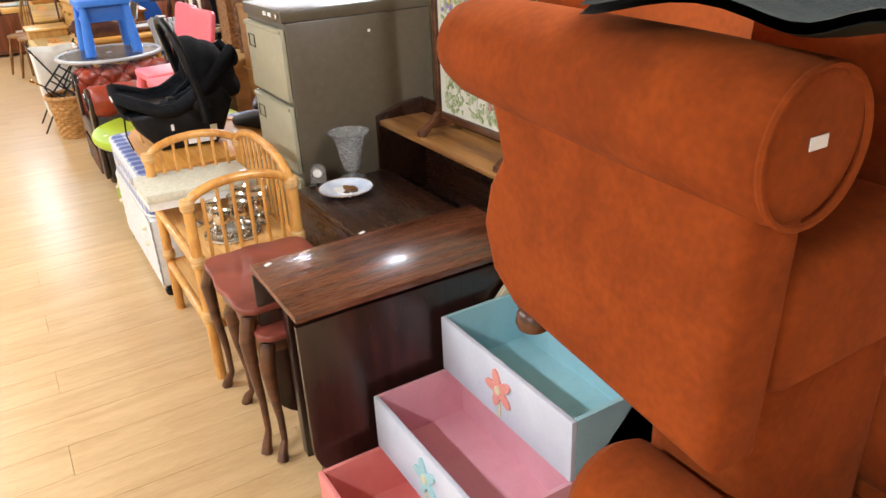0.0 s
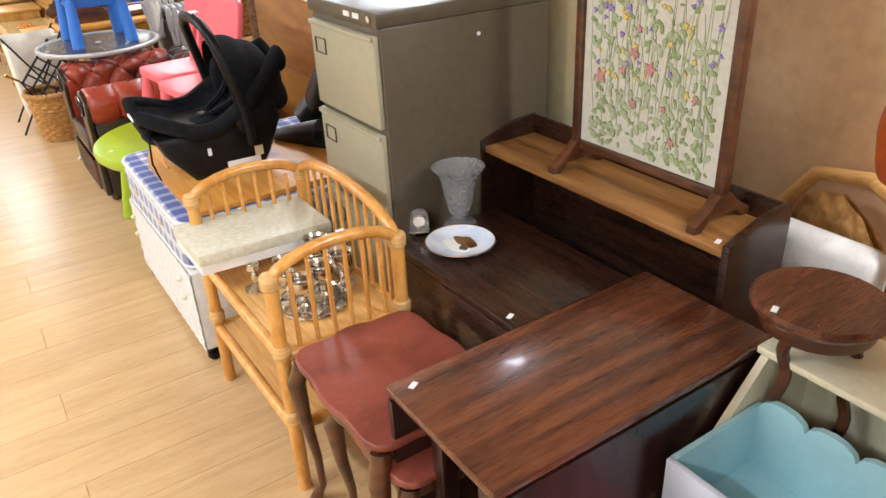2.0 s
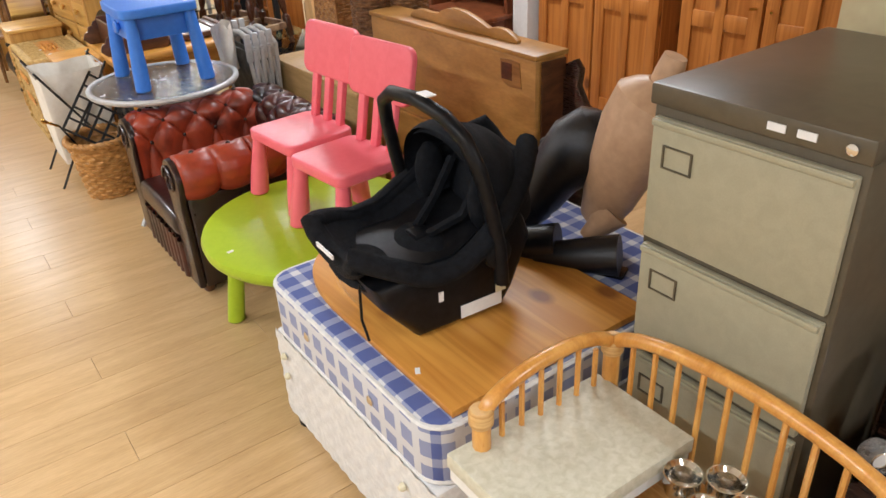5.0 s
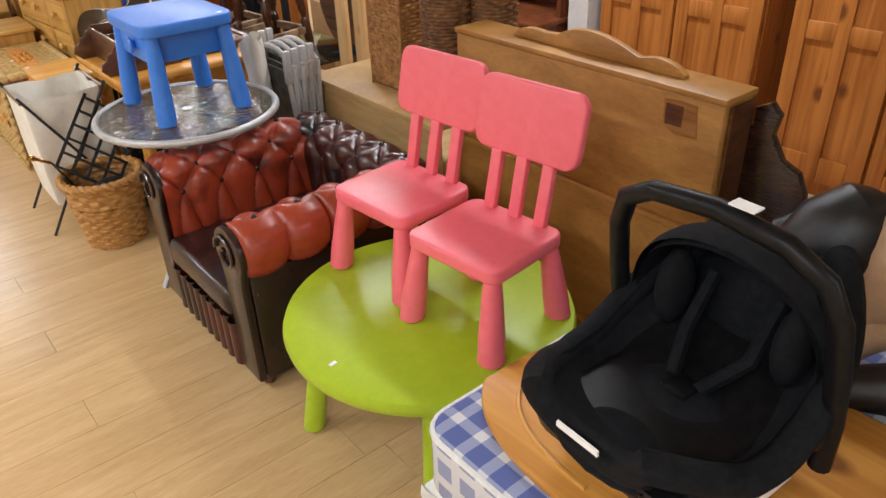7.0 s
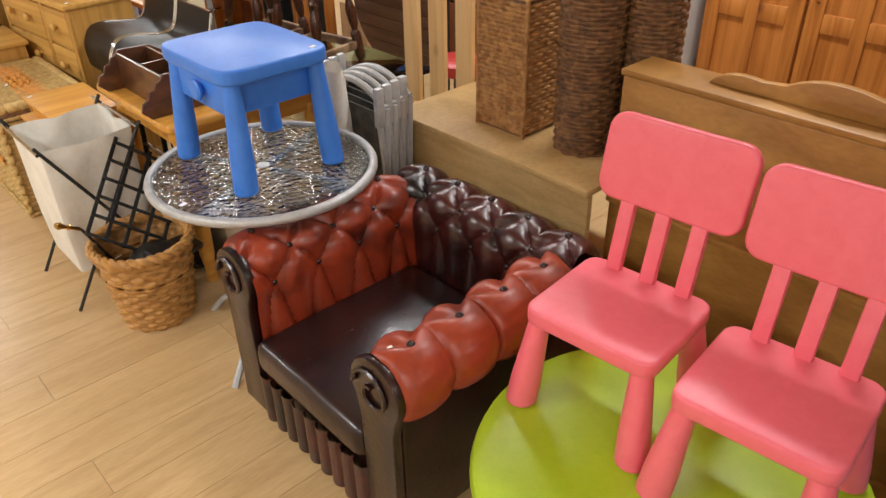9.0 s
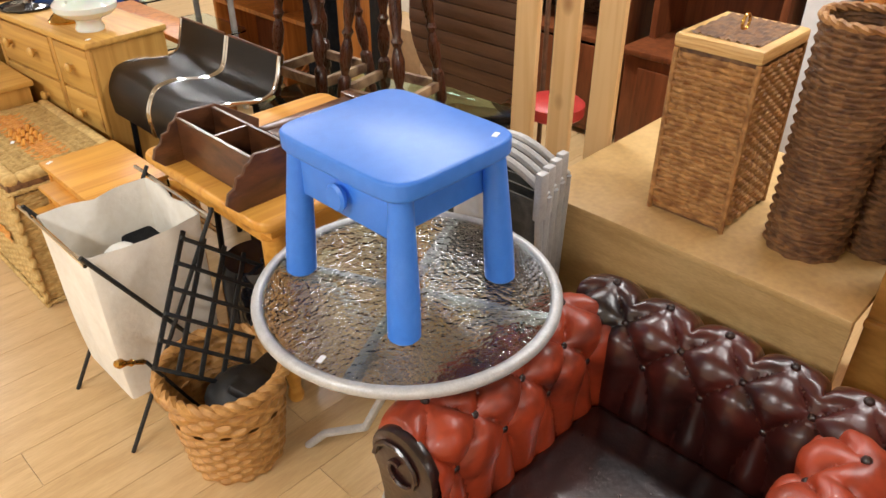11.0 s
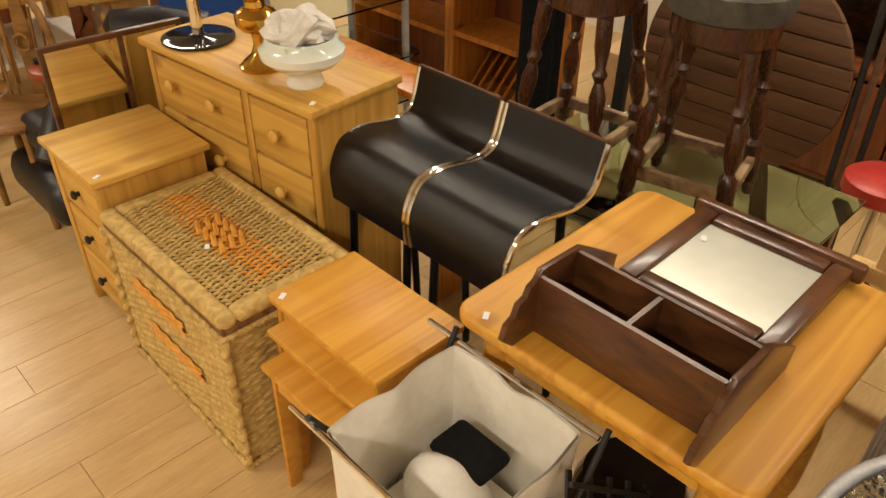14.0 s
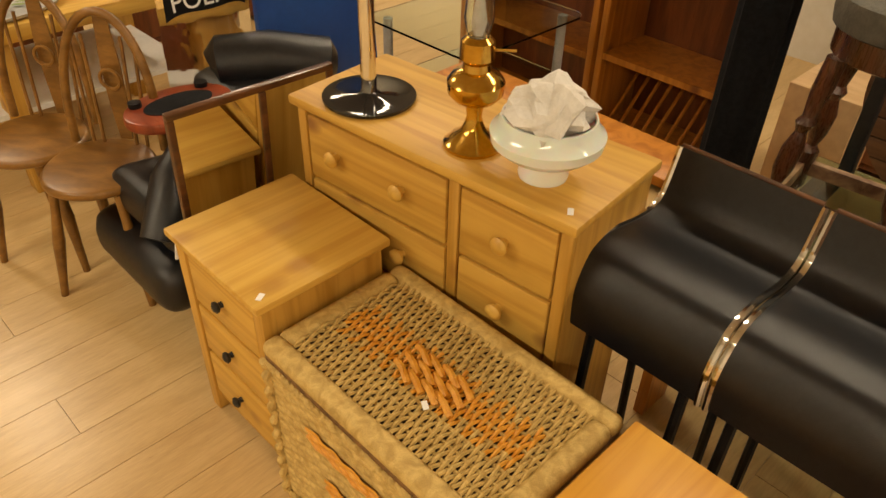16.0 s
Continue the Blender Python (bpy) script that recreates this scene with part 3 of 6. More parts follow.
part("leaf", B().prism(leaf, 0.34, 0.358, "xz", 0.003), MAHOG_Z_DARK, gt, "hanging leaf with rounded corners")
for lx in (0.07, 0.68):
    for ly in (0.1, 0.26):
        part("leg", B().box((lx - 0.02, ly - 0.02, 0.0), (lx + 0.02, ly + 0.02, 0.612), 0.004), MAHOG_Z_DARK, gt)
part("gate_leg", B().box((0.05, 0.05, 0), (0.085, 0.078, 0.6), 0.004), MAHOG_Z_DARK, gt)
part("apron", B().box((0.07, 0.09, 0.5), (0.68, 0.27, 0.612)), MAHOG_Z_DARK, gt)
part("stretcher", B().box((0.085, 0.165, 0.08), (0.665, 0.195, 0.12)), MAHOG_Z_DARK, gt)
sticker(0.045, 0.325, 0.635, 30, parent=gt)

for k, (sx, zt) in enumerate(((1.0, 0.505), (0.84, 0.44))):
    nt = thing("nest_table", 0.73, 1.6 - 0.1 * k, 0.0, "nest table with serpentine red leather top and cabriole legs", "table", group="red nest tables")
    w, d = 0.18 * sx, 0.225 * sx
    out = []
    for i in range(72):
        a = 2 * math.pi * i / 72
        ca, sa = math.cos(a), math.sin(a)
        q = (abs(ca) ** 5 + abs(sa) ** 5) ** (-0.2)
        wob = 1 + 0.03 * math.cos(8 * a)
        out.append((w * q * ca * wob, d * q * sa * wob))
    part("tabletop", B().prism(out, zt - 0.02, zt, "xy", 0.006, seg=3), RED_TOP, nt, "worn red-brown leather top")
    part("apron", B().prism([(p[0] * 0.9, p[1] * 0.9) for p in out], zt - 0.065, zt - 0.0205, "xy", 0.004), BROWNWOOD, nt)
    for ax in (-1, 1):
        for ay in (-1, 1):
            part("leg", cabriole(B(), ax * (w - 0.03), ay * (d - 0.03), zt - 0.03, ax, ay), BROWNWOOD, nt)

# long writing-table back with its shelf, and the low dark table before it
dt = thing("dark_table", 0.98, 1.46, 0.0, "low dark oak drop-leaf table with glossy scratched top", "table")
part("tabletop", B().box((0, 0, 0.568), (0.38, 0.56, 0.592), 0.006), DARKOAK, dt)
part("leaf", B().box((0.0, 0.0, 0.2), (0.02, 0.56, 0.567), 0.006), DARKOAK, dt)
part("end_panel", B().box((0.02, 0.015, 0.02), (0.36, 0.04, 0.567)), DARKOAK, dt)
part("end_panel", B().box((0.02, 0.52, 0.02), (0.36, 0.545, 0.567)), DARKOAK, dt)
part("foot_rail", B().box((0.01, 0.04, 0.0), (0.37, 0.09, 0.03), 0.006), DARKOAK, dt)
part("foot_rail", B().box((0.01, 0.48, 0.0), (0.37, 0.53, 0.03), 0.006), DARKOAK, dt)
sticker(0.025, 0.045, 0.592, 25, parent=dt)

su = thing("shelf_unit", 1.38, 1.2, 0.0, "dark oak open shelf unit with a golden-brown top", "shelf")
for y0 in (0.0, 0.92):
    part("side_panel", B().prism([(0.0, 0.0), (0.22, 0.0), (0.22, 0.82), (0.13, 0.815), (0.03, 0.785), (0.0, 0.775)], y0, y0 + 0.022, "xz", 0.004), DARKOAK, su)
part("top_shelf", B().box((0.012, 0.0225, 0.735), (0.215, 0.9195, 0.757), 0.004), OAKTOP, su, "golden-brown oak shelf top")
part("shelf", B().box((0.012, 0.0225, 0.42), (0.215, 0.9195, 0.44)), DARKOAK, su)
part("shelf", B().box((0.012, 0.0225, 0.06), (0.215, 0.9195, 0.08)), DARKOAK, su)
part("back_panel", B().box((0.2155, 0.0225, 0.02), (0.224, 0.9195, 0.815)), DARKOAK, su)
sticker(0.04, 0.06, 0.757, 20, parent=su)

# embroidered fire screen
fs = thing("fire_screen", 1.5, 1.57, 0.757, "floral embroidered fire screen in a dark wooden frame", "fire screen")
for yy in (-0.245, 0.245):
    part("stile", B().box((-0.014, yy - 0.014, 0.03), (0.014, yy + 0.014, 0.78), 0.004), BROWNWOOD, fs)
    s_ = [(-0.1, 0.0), (-0.075, 0.0), (-0.05, 0.025), (0.05, 0.025), (0.075, 0.0), (0.1, 0.0), (0.1, 0.02), (0.05, 0.05), (0.02, 0.08), (-0.02, 0.08), (-0.05, 0.05), (-0.1, 0.02)]
    part("foot", B().prism(s_, yy - 0.015, yy + 0.015, "xz", 0.004), BROWNWOOD, fs)
part("rail", B().box((-0.012, -0.2308, 0.06), (0.012, 0.2308, 0.085), 0.003), BROWNWOOD, fs)
part("rail", B().box((-0.012, -0.2308, 0.755), (0.012, 0.2308, 0.78), 0.003), BROWNWOOD, fs)
emb = part("embroidery", B().box((-0.004, -0.2306, 0.0855), (0.004, 0.2306, 0.7545)), grain("linen", (0.55, 0.55, 0.47), (0.62, 0.62, 0.54), 0.8, (1, 1, 1), 90, 0.2), fs, "embroidered linen panel of garden flowers")
rng = random.Random(4)
leafmats = [grain("thread_" + n_, tuple(v * 0.85 for v in c_), c_, 0.7, (1, 1, 1), 60, 0.2) for n_, c_ in (("moss", (0.27, 0.34, 0.14)), ("sage", (0.4, 0.46, 0.28)), ("poppy", (0.72, 0.2, 0.11)), ("violet", (0.32, 0.22, 0.6)), ("gold", (0.75, 0.55, 0.12)), ("rose", (0.55, 0.25, 0.24)))]


def petal_patch(b, y, z, r, lobes, d):
    pts = []
    a0 = rng.random() * 6
    for i in range(20):
        a = 2 * math.pi * i / 20
        q = r * (0.75 + 0.3 * math.cos(lobes * a + a0))
        pts.append((y + q * math.cos(a), z + q * math.sin(a)))
    b.prism(pts, -0.0062 - d - 0.0006 * rng.random(), -0.0042, "yz")


for mi, (cnt, r, lobes, zlo, zhi) in enumerate(((210, 0.009, 2, 0.1, 0.62), (210, 0.01, 2, 0.1, 0.5), (7, 0.027, 7, 0.52, 0.72), (22, 0.009, 3, 0.3, 0.6), (26, 0.007, 4, 0.28, 0.5), (9, 0.016, 5, 0.15, 0.45))):
    b = B()
    for k in range(cnt):
        petal_patch(b, rng.uniform(-0.2, 0.2), zlo + (zhi - zlo) * rng.random() ** (1.4 if mi < 2 else 1.0), r * rng.uniform(0.6, 1.3), lobes, 0.0004 * mi)
    tagged(part("stitching", b, leafmats[mi], emb), kind="stuff")
b = B()
for k in range(46):
    y0, z0 = rng.uniform(-0.19, 0.19), rng.uniform(0.11, 0.25)
    b.tube([(-0.005, y0, z0), (-0.0052, y0 + rng.uniform(-0.02, 0.02), z0 + 0.15), (-0.005, y0 + rng.uniform(-0.04, 0.04), z0 + rng.uniform(0.25, 0.42))], 0.0007, 4)
tagged(part("stem_stitching", b, leafmats[1], emb), kind="stuff")

# vase, clock and plate on the dark table
vs = thing("vase", 1.2, 1.99, 0.592, "cut crystal footed vase with flared rim on a dark table", "vase")
part("bowl", B().lathe([(0.014, 0.028), (0.03, 0.04), (0.038, 0.07), (0.048, 0.12), (0.058, 0.16), (0.078, 0.185), (0.074, 0.186), (0.053, 0.16), (0.042, 0.12), (0.032, 0.075), (0.024, 0.05), (0.004, 0.045)], n=32), CUTGLASS, vs)
part("foot", B().lathe([(0.048, 0.0), (0.05, 0.006), (0.03, 0.012), (0.014, 0.022), (0.014, 0.0278)], n=32), CUTGLASS, vs)
ck = thing("desk_clock", 1.07, 2.01, 0.592, "small arched crystal desk clock", "clock", rz=-30)
part("case", B().prism([(-0.028, 0.008), (0.028, 0.008)] + arc(0, 0.05, 0.028, 0, 180, 10), -0.014, 0.014, "xz", 0.003), CUTGLASS, ck)
part("base", B().box((-0.036, -0.018, 0), (0.036, 0.018, 0.0078), 0.003), GLASS, ck)
part("dial", B().lathe([(0.017, 0), (0.017, 0.003)], n=24, m=pose(0, -0.0145, 0.05, 90, 0, 0)), WHITE, ck)
part("dial_rim", B().tube([(0.0175 * math.cos(a), -0.0175, 0.05 + 0.0175 * math.sin(a)) for a in [i * math.pi / 12 for i in range(24)]], 0.002, 6, True), SILVER, ck)
pl = thing("plate", 1.12, 1.875, 0.592, "collector's plate with a painted brown and white dog on pale blue", "plate")
part("dish", B().lathe([(0.05, 0.0), (0.055, 0.002), (0.07, 0.008), (0.098, 0.016), (0.1, 0.0175), (0.098, 0.019), (0.07, 0.0115), (0.05, 0.008), (0.001, 0.008)], n=40), grain("plate_glaze", (0.5, 0.58, 0.74), (0.72, 0.75, 0.8), 0.15, (1, 1, 1), 14, 0.0), pl)
part("rim_line", B().tube([(0.0985 * math.cos(a), 0.0985 * math.sin(a), 0.0188) for a in [i * math.pi / 24 for i in range(48)]], 0.0014, 6, True), BRASS, pl)
def blob(r, cx, cy, sx, sy, seed, rot=0):
    pts = []
    for i in range(24):
        a = 2 * math.pi * i / 24
        q = r * (1 + 0.13 * math.sin(3 * a + seed) + 0.08 * math.cos(5 * a + 2 * seed))
        x, y = q * math.cos(a) * sx, q * math.sin(a) * sy
        pts.append((cx + x * math.cos(rot) - y * math.sin(rot), cy + x * math.sin(rot) + y * math.cos(rot)))
    return pts
part("painted_patch", B().prism(blob(0.045, -0.01, -0.005, 0.75, 1.1, 1), 0.0082, 0.0095), WHITE, pl)
part("painted_patch", B().prism(blob(0.03, 0.015, 0.0, 0.8, 1.3, 2), 0.0082, 0.0102), ELM, pl)
part("painted_patch", B().prism(blob(0.015, 0.018, -0.028, 0.9, 1.2, 3), 0.0082, 0.0108), BROWNWOOD, pl)
part("painted_patch", B().prism(blob(0.012, -0.012, -0.03, 0.8, 1.2, 5), 0.0082, 0.011), INK, pl)

# round stool table, wicker chair behind the shelf
rs = thing("pedestal_table", 1.38, 0.98, 0.0, "round dark wooden occasional table with barley-twist legs", "table")
part("tabletop", B().lathe([(0.1, 0.725), (0.125, 0.73), (0.135, 0.742), (0.135, 0.75), (0.128, 0.757), (0.0, 0.758)], n=36), MAHOG_X, rs)
part("apron", B().lathe([(0.11, 0.695), (0.112, 0.7), (0.112, 0.7249)], n=32), BROWNWOOD, rs)
for k in range(3):
    a = 2 * math.pi * k / 3 + 1.0
    tw = []
    for i in range(40):
        tw.append((0.085 * math.cos(a) + 0.007 * math.cos(i * 0.9), 0.085 * math.sin(a) + 0.007 * math.sin(i * 0.9), 0.696 * i / 39))
    part("leg", B().tube(tw, 0.013, 8), BROWNWOOD, rs)
sticker(-0.11, 0.03, 0.758, 20, parent=rs)
wc = thing("wicker_chair", 1.66, 0.95, 0.0, "bleached wicker armchair with pale cushion", "chair")
rim = [(0.0, 0.0, 0.3), (-0.02, 0.0, 0.62), (0.02, 0.03, 0.78), (0.1, 0.1, 0.83), (0.18, 0.2, 0.83), (0.2, 0.35, 0.8), (0.2, 0.48, 0.62)]
part("rim", B().tube(rim, 0.02, 10), CANE_SHELF, wc)
part("back", B().sheet(lambda u, v: (0.03 + 0.16 * u + 0.006 * math.sin(70 * v) * math.cos(40 * u), 0.02 + 0.44 * u, 0.02 + (0.6 + 0.18 * math.sin(math.pi * u)) * v), 60, 90).sheet(lambda u, v: (0.05 + 0.16 * u, 0.01 + 0.44 * u, 0.02 + (0.6 + 0.18 * math.sin(math.pi * u)) * v), 4, 4), WILLOW, wc)
part("cushion", B().box((-0.02, 0.05, 0.46), (0.06, 0.42, 0.74), 0.04, seg=4), PAPER, wc)
part("seat", B().box((-0.08, 0.0, 0.28), (0.2, 0.45, 0.34), 0.03), WILLOW, wc)
for lx, ly in ((-0.06, 0.03), (-0.06, 0.42), (0.17, 0.03), (0.17, 0.42)):
    part("leg", B().tube([(lx, ly, 0), (lx, ly, 0.3)], 0.015), WILLOW, wc)

# ---- cane trolley with box and goblets ----
ct = thing("cane_trolley", 0.56, 1.88, 0.0, "two-tier bent cane trolley with arched spindle rails", "trolley")
W, L = 0.36, 0.62
for px in (0.0, W):
    for py in (0.0, L):
        part("post", B().tube([(px, py, 0), (px, py, 0.68)], 0.019, 10), CANE, ct)
        for bz in (0.24, 0.45, 0.655):
            part("binding", B().lathe([(0.021, 0), (0.025, 0.006), (0.025, 0.034), (0.021, 0.04)], (px, py, bz), 12), CANE_BIND, ct)
for sz in (0.215, 0.45):
    part("shelf", B().box((0.01, 0.01, sz), (W - 0.01, L - 0.01, sz + 0.012)), CANE_SHELF, ct, "woven cane shelf")
    for a_, b_ in (((0, 0), (W, 0)), ((0, L), (W, L)), ((0, 0), (0, L)), ((W, 0), (W, L))):
        part("rail", B().tube([(a_[0], a_[1], sz), (b_[0], b_[1], sz)], 0.017, 10), CANE, ct)
for py in (0.0, L):
    part("arched_rail", B().tube([(0, py, 0.66)] + [(W / 2 - W / 2 * math.cos(math.pi * i / 12), py, 0.665 + 0.07 * math.sin(math.pi * i / 12)) for i in range(1, 12)] + [(W, py, 0.66)], 0.016, 10), CANE, ct)
    for k in range(1, 7):
        xx = W * k / 7
        part("spindle", B().tube([(xx, py, 0.46), (xx, py, 0.665 + 0.07 * math.sin(math.pi * k / 7) - 0.01)], 0.0065, 6), CANE, ct)
part("arched_rail", B().tube([(W, 0, 0.66)] + [(W, L / 2 - L / 2 * math.cos(math.pi * i / 14), 0.665 + 0.09 * math.sin(math.pi * i / 14)) for i in range(1, 14)] + [(W, L, 0.66)], 0.016, 10), CANE, ct)
for k in range(1, 11):
    yy = L * k / 11
    part("spindle", B().tube([(W, yy, 0.46), (W, yy, 0.665 + 0.09 * math.sin(math.acos(1 - 2 * k / 11)) - 0.01)], 0.0065, 6), CANE, ct)
sticker(0.2, 0.0, 0.752, 0, 0, 0, parent=ct)

bx = thing("gift_box", 0.72, 2.28, 0.48, "flat cream embossed cardboard gift box", "box", rz=0, rx=0)
part("lid", B().box((-0.215, -0.13, 0.03), (0.2, 0.13, 0.065), 0.003), PATTERN_BOX, bx)
part("base", B().box((-0.21, -0.125, 0.0), (0.195, 0.125, 0.0298)), WHITE, bx)
bx.matrix_basis = pose(0.705, 2.395, 0.53, 0, 2, 0)
ty = thing("tray", 0.735, 2.06, 0.4625, "scalloped silver-plated tray under goblets", "tray")
part("dish", B().prism([((0.1 + 0.005 * math.cos(16 * a)) * math.cos(a), (0.1 + 0.005 * math.cos(16 * a)) * math.sin(a)) for a in [i * math.pi / 48 for i in range(96)]], 0.0, 0.004, "xy"), SILVER, ty)
part("rim", B().tube([(0.1 * math.cos(a), 0.1 * math.sin(a), 0.007) for a in [i * math.pi / 24 for i in range(48)]], 0.005, 6, True), SILVER, ty)
gob = thing("goblet", 0.7, 2.04, 0.467, "silver-plated goblet with dark inside", "goblet", group="silver goblets")
part("cup", B().lathe([(0.012, 0.05), (0.03, 0.06), (0.036, 0.08), (0.032, 0.1), (0.038, 0.11), (0.035, 0.11), (0.028, 0.1), (0.03, 0.08), (0.02, 0.065), (0.002, 0.062)], n=24), SILVER, gob)
part("stem", B().lathe([(0.032, 0.0), (0.034, 0.004), (0.014, 0.01), (0.007, 0.02), (0.012, 0.032), (0.007, 0.042), (0.0115, 0.0499)], n=20), SILVER, gob)
for gx, gy, gz, sc in ((0.77, 2.06, 0.467, 1), (0.79, 2.15, 0.4625, 1.0), (0.69, 2.13, 0.467, 0.72), (0.71, 2.2, 0.4625, 0.8), (0.85, 2.1, 0.4625, 1.0), (0.83, 2.23, 0.4625, 1.0), (0.88, 2.17, 0.4625, 1.0)):
    gob.scale = (sc, sc, sc)
    copy_thing(gob, pose(gx, gy, gz))
gob.scale = (0.9, 0.9, 0.9)
cs_ = thing("candlestick", 0.63, 2.23, 0.4625, "small silver candlestick with turned stem", "candlestick")
part("stem", B().lathe([(0.034, 0.0), (0.035, 0.006), (0.02, 0.012), (0.008, 0.022), (0.013, 0.04), (0.007, 0.06), (0.02, 0.07), (0.018, 0.085), (0.013, 0.085), (0.01, 0.075)], n=22), SILVER, cs_)

# ---- filing cabinet ----
fc = thing("filing_cabinet", 1.043, 2.128, 0.0, "brown and beige steel four-drawer filing cabinet", "filing cabinet")
part("body", B().box((0.014, 0.0, 0.02), (0.61, 0.428, 1.165), 0.004), FC_BODY, fc)
part("top", B().box((0.0, -0.004, 1.1655), (0.614, 0.432, 1.21), 0.006), FC_BODY, fc)
part("plinth", B().box((0.03, 0.01, 0.0), (0.59, 0.418, 0.0198)), FC_BODY, fc)
for k in range(4):
    z0 = 0.035 + k * 0.282
    d_ = part("drawer_front", B().box((-0.004, 0.012, z0), (0.0138, 0.416, z0 + 0.264), 0.004), FC_FRONT, fc, "beige steel drawer front")
    part("pull_lip", B().box((-0.012, 0.014, z0 + 0.248), (-0.0045, 0.414, z0 + 0.262), 0.003), FC_FRONT, d_)
    part("label_holder", B().box((-0.008, 0.315, z0 + 0.165), (-0.0045, 0.385, z0 + 0.168)).box((-0.008, 0.315, z0 + 0.21), (-0.0045, 0.385, z0 + 0.213)).box((-0.008, 0.315, z0 + 0.1685), (-0.0045, 0.319, z0 + 0.2095)).box((-0.008, 0.381, z0 + 0.1685), (-0.0045, 0.385, z0 + 0.2095)), FC_BODY, d_)
part("lock", B().lathe([(0.01, 0), (0.01, 0.006), (0.004, 0.008)], n=16, m=pose(-0.001, 0.03, 1.188, 0, -90, 0)), CHROME, fc)
for yy in (0.09, 0.145):
    part("badge", B().box((-0.003, yy, 1.182), (-0.0005, yy + 0.034, 1.196)), TAGWHITE, fc)
part("magnet", B().lathe([(0.006, 0), (0.006, 0.002)], n=12, m=pose(0.34, -0.0005, 1.105, 90, 0, 0)), TAGWHITE, fc)


# ---- bed, pine board, car seat, mannequin ----
dv = thing("divan_bed", 0.53, 2.63, 0.0, "white quilted divan base on castors with brass-coloured vents", "bed")
DW, DL = 1.0, 0.84


def quilt(u, v):
    q = 0.003 * abs(math.sin(math.pi * (u * 16 + v * 6))) * abs(math.sin(math.pi * (u * 16 - v * 6)))
    return (-0.001 - q, DL * u, 0.05 + 0.315 * v)


QUILT = grain("white_damask", (0.66, 0.66, 0.65), (0.78, 0.78, 0.76), 0.6, (1, 1, 1), 30, 0.15)
part("base", B().box((0.0, 0, 0.05), (DW, DL, 0.365), 0.012), QUILT, dv)
part("quilted_side", B().sheet(quilt, 120, 50), QUILT, dv)
for cx, cy in ((0.03, 0.03), (0.03, DL - 0.05), (DW - 0.05, 0.05), (DW - 0.05, DL - 0.05)):
    part("castor", B().lathe([(0.02, 0), (0.026, 0.008), (0.026, 0.03), (0.012, 0.036), (0.012, 0.0498)], (cx, cy, 0), 14), BLACK_PL, dv)
for vy in (0.13, 0.78):
    for vz in (0.22, 0.295):
        part("vent", B().lathe([(0.011, 0), (0.011, 0.006), (0.006, 0.014), (0.0, 0.015)], n=12, m=pose(-0.008, vy, vz, 0, -90, 0)), CREAM, dv)
mt = thing("mattress", 0.53, 2.63, 0.365, "blue and white checked mattress with corded edges", "mattress")
part("ticking", B().prism(rrect(0.0, 0.0, DW, DL, 0.07), 0.0, 0.185, "xy", 0.02, seg=3), CHECK, mt)
for zz in (0.014, 0.174):
    part("piping", B().tube([(p[0], p[1], zz) for p in rrect(0.002, 0.002, DW - 0.002, DL - 0.002, 0.07)], 0.007, 6, True), QUILT, mt)
for by in (0.265, 0.6):
    part("button", B().lathe([(0.014, 0), (0.014, 0.004), (0.005, 0.008)], n=14, m=pose(0.0, by, 0.1, 0, -90, 0)), SILVER, mt)
hb = thing("headboard", 0.59, 2.64, 0.5505, "varnished pine headboard with curved edge lying on the mattress", "headboard")
hp = [(0.0, 0.0), (0.62, 0.0), (0.62, 0.46)] + [tuple(p[:2]) for p in bez((0.6, 0.6, 0), (0.42, 0.82, 0), (0.2, 0.82, 0), 10)] + [tuple(p[:2]) for p in bez((0.12, 0.82, 0), (0.0, 0.74, 0), (0.0, 0.5, 0), 10)]
part("board", B().prism(hp, 0.0, 0.022, "xy", 0.006), HONEY_Y, hb)
part("moulding", B().tube([(p[0] * 0.82 + 0.05, p[1] * 0.84 + 0.05, 0.022) for p in hp[2:]], 0.006, 6), HONEY_Y, hb)
sticker(0.02, 0.16, 0.022, 60, parent=hb)

# infant car seat
seat = thing("car_seat", 0.825, 3.045, 0.573, "black padded infant car seat with carry handle and hood", "car seat", rz=0)
seat.scale = (0.88, 0.97, 0.9)


def shell(u, v, k=1.0, lift=0.0):
    """u runs from the foot end (0) to the head end (1), v from side to side."""
    s = -0.3 + 0.58 * u
    base = 0.12 + 0.5 * max(0.0, (u - 0.42)) ** 1.3 + 0.32 * max(0.0, 0.28 - u)
    w = 0.185 * (1 - 0.5 * abs(2 * u - 0.95) ** 2.6) * k
    a = (v - 0.5) * math.pi
    return (s + 0.02 * math.cos(a), math.sin(a) * w, base + (1 - math.cos(a)) * (0.07 + 0.1 * u * (1 - u)) + lift)


sm = pose(0, 0, 0, 0, 0, -3) @ Matrix.Diagonal((1.0, 1.12, 1.0, 1.0))
b = B()
b.sheet(shell, 30, 24, m=sm)
b.sheet(lambda u, v: shell(u, v, 0.9, 0.03), 30, 24, m=sm)
part("shell", b, BLACK_FAB, seat, "black padded fabric liner")
rim_ = [shell(u / 20, 0.0) for u in range(21)] + [shell(1, v / 10) for v in range(1, 10)] + [shell(1 - u / 20, 1.0) for u in range(21)] + [shell(0, 1 - v / 10) for v in range(1, 10)]
part("rim", B().tube([sm @ Vector(p) for p in rim_], 0.03, 10, True), BLACK_FAB, seat)
part("foot_pad", B().ball((-0.2, 0.0, 0.17), 0.1, 0.13, 0.035, 16, sm), BLACK_FAB, seat)
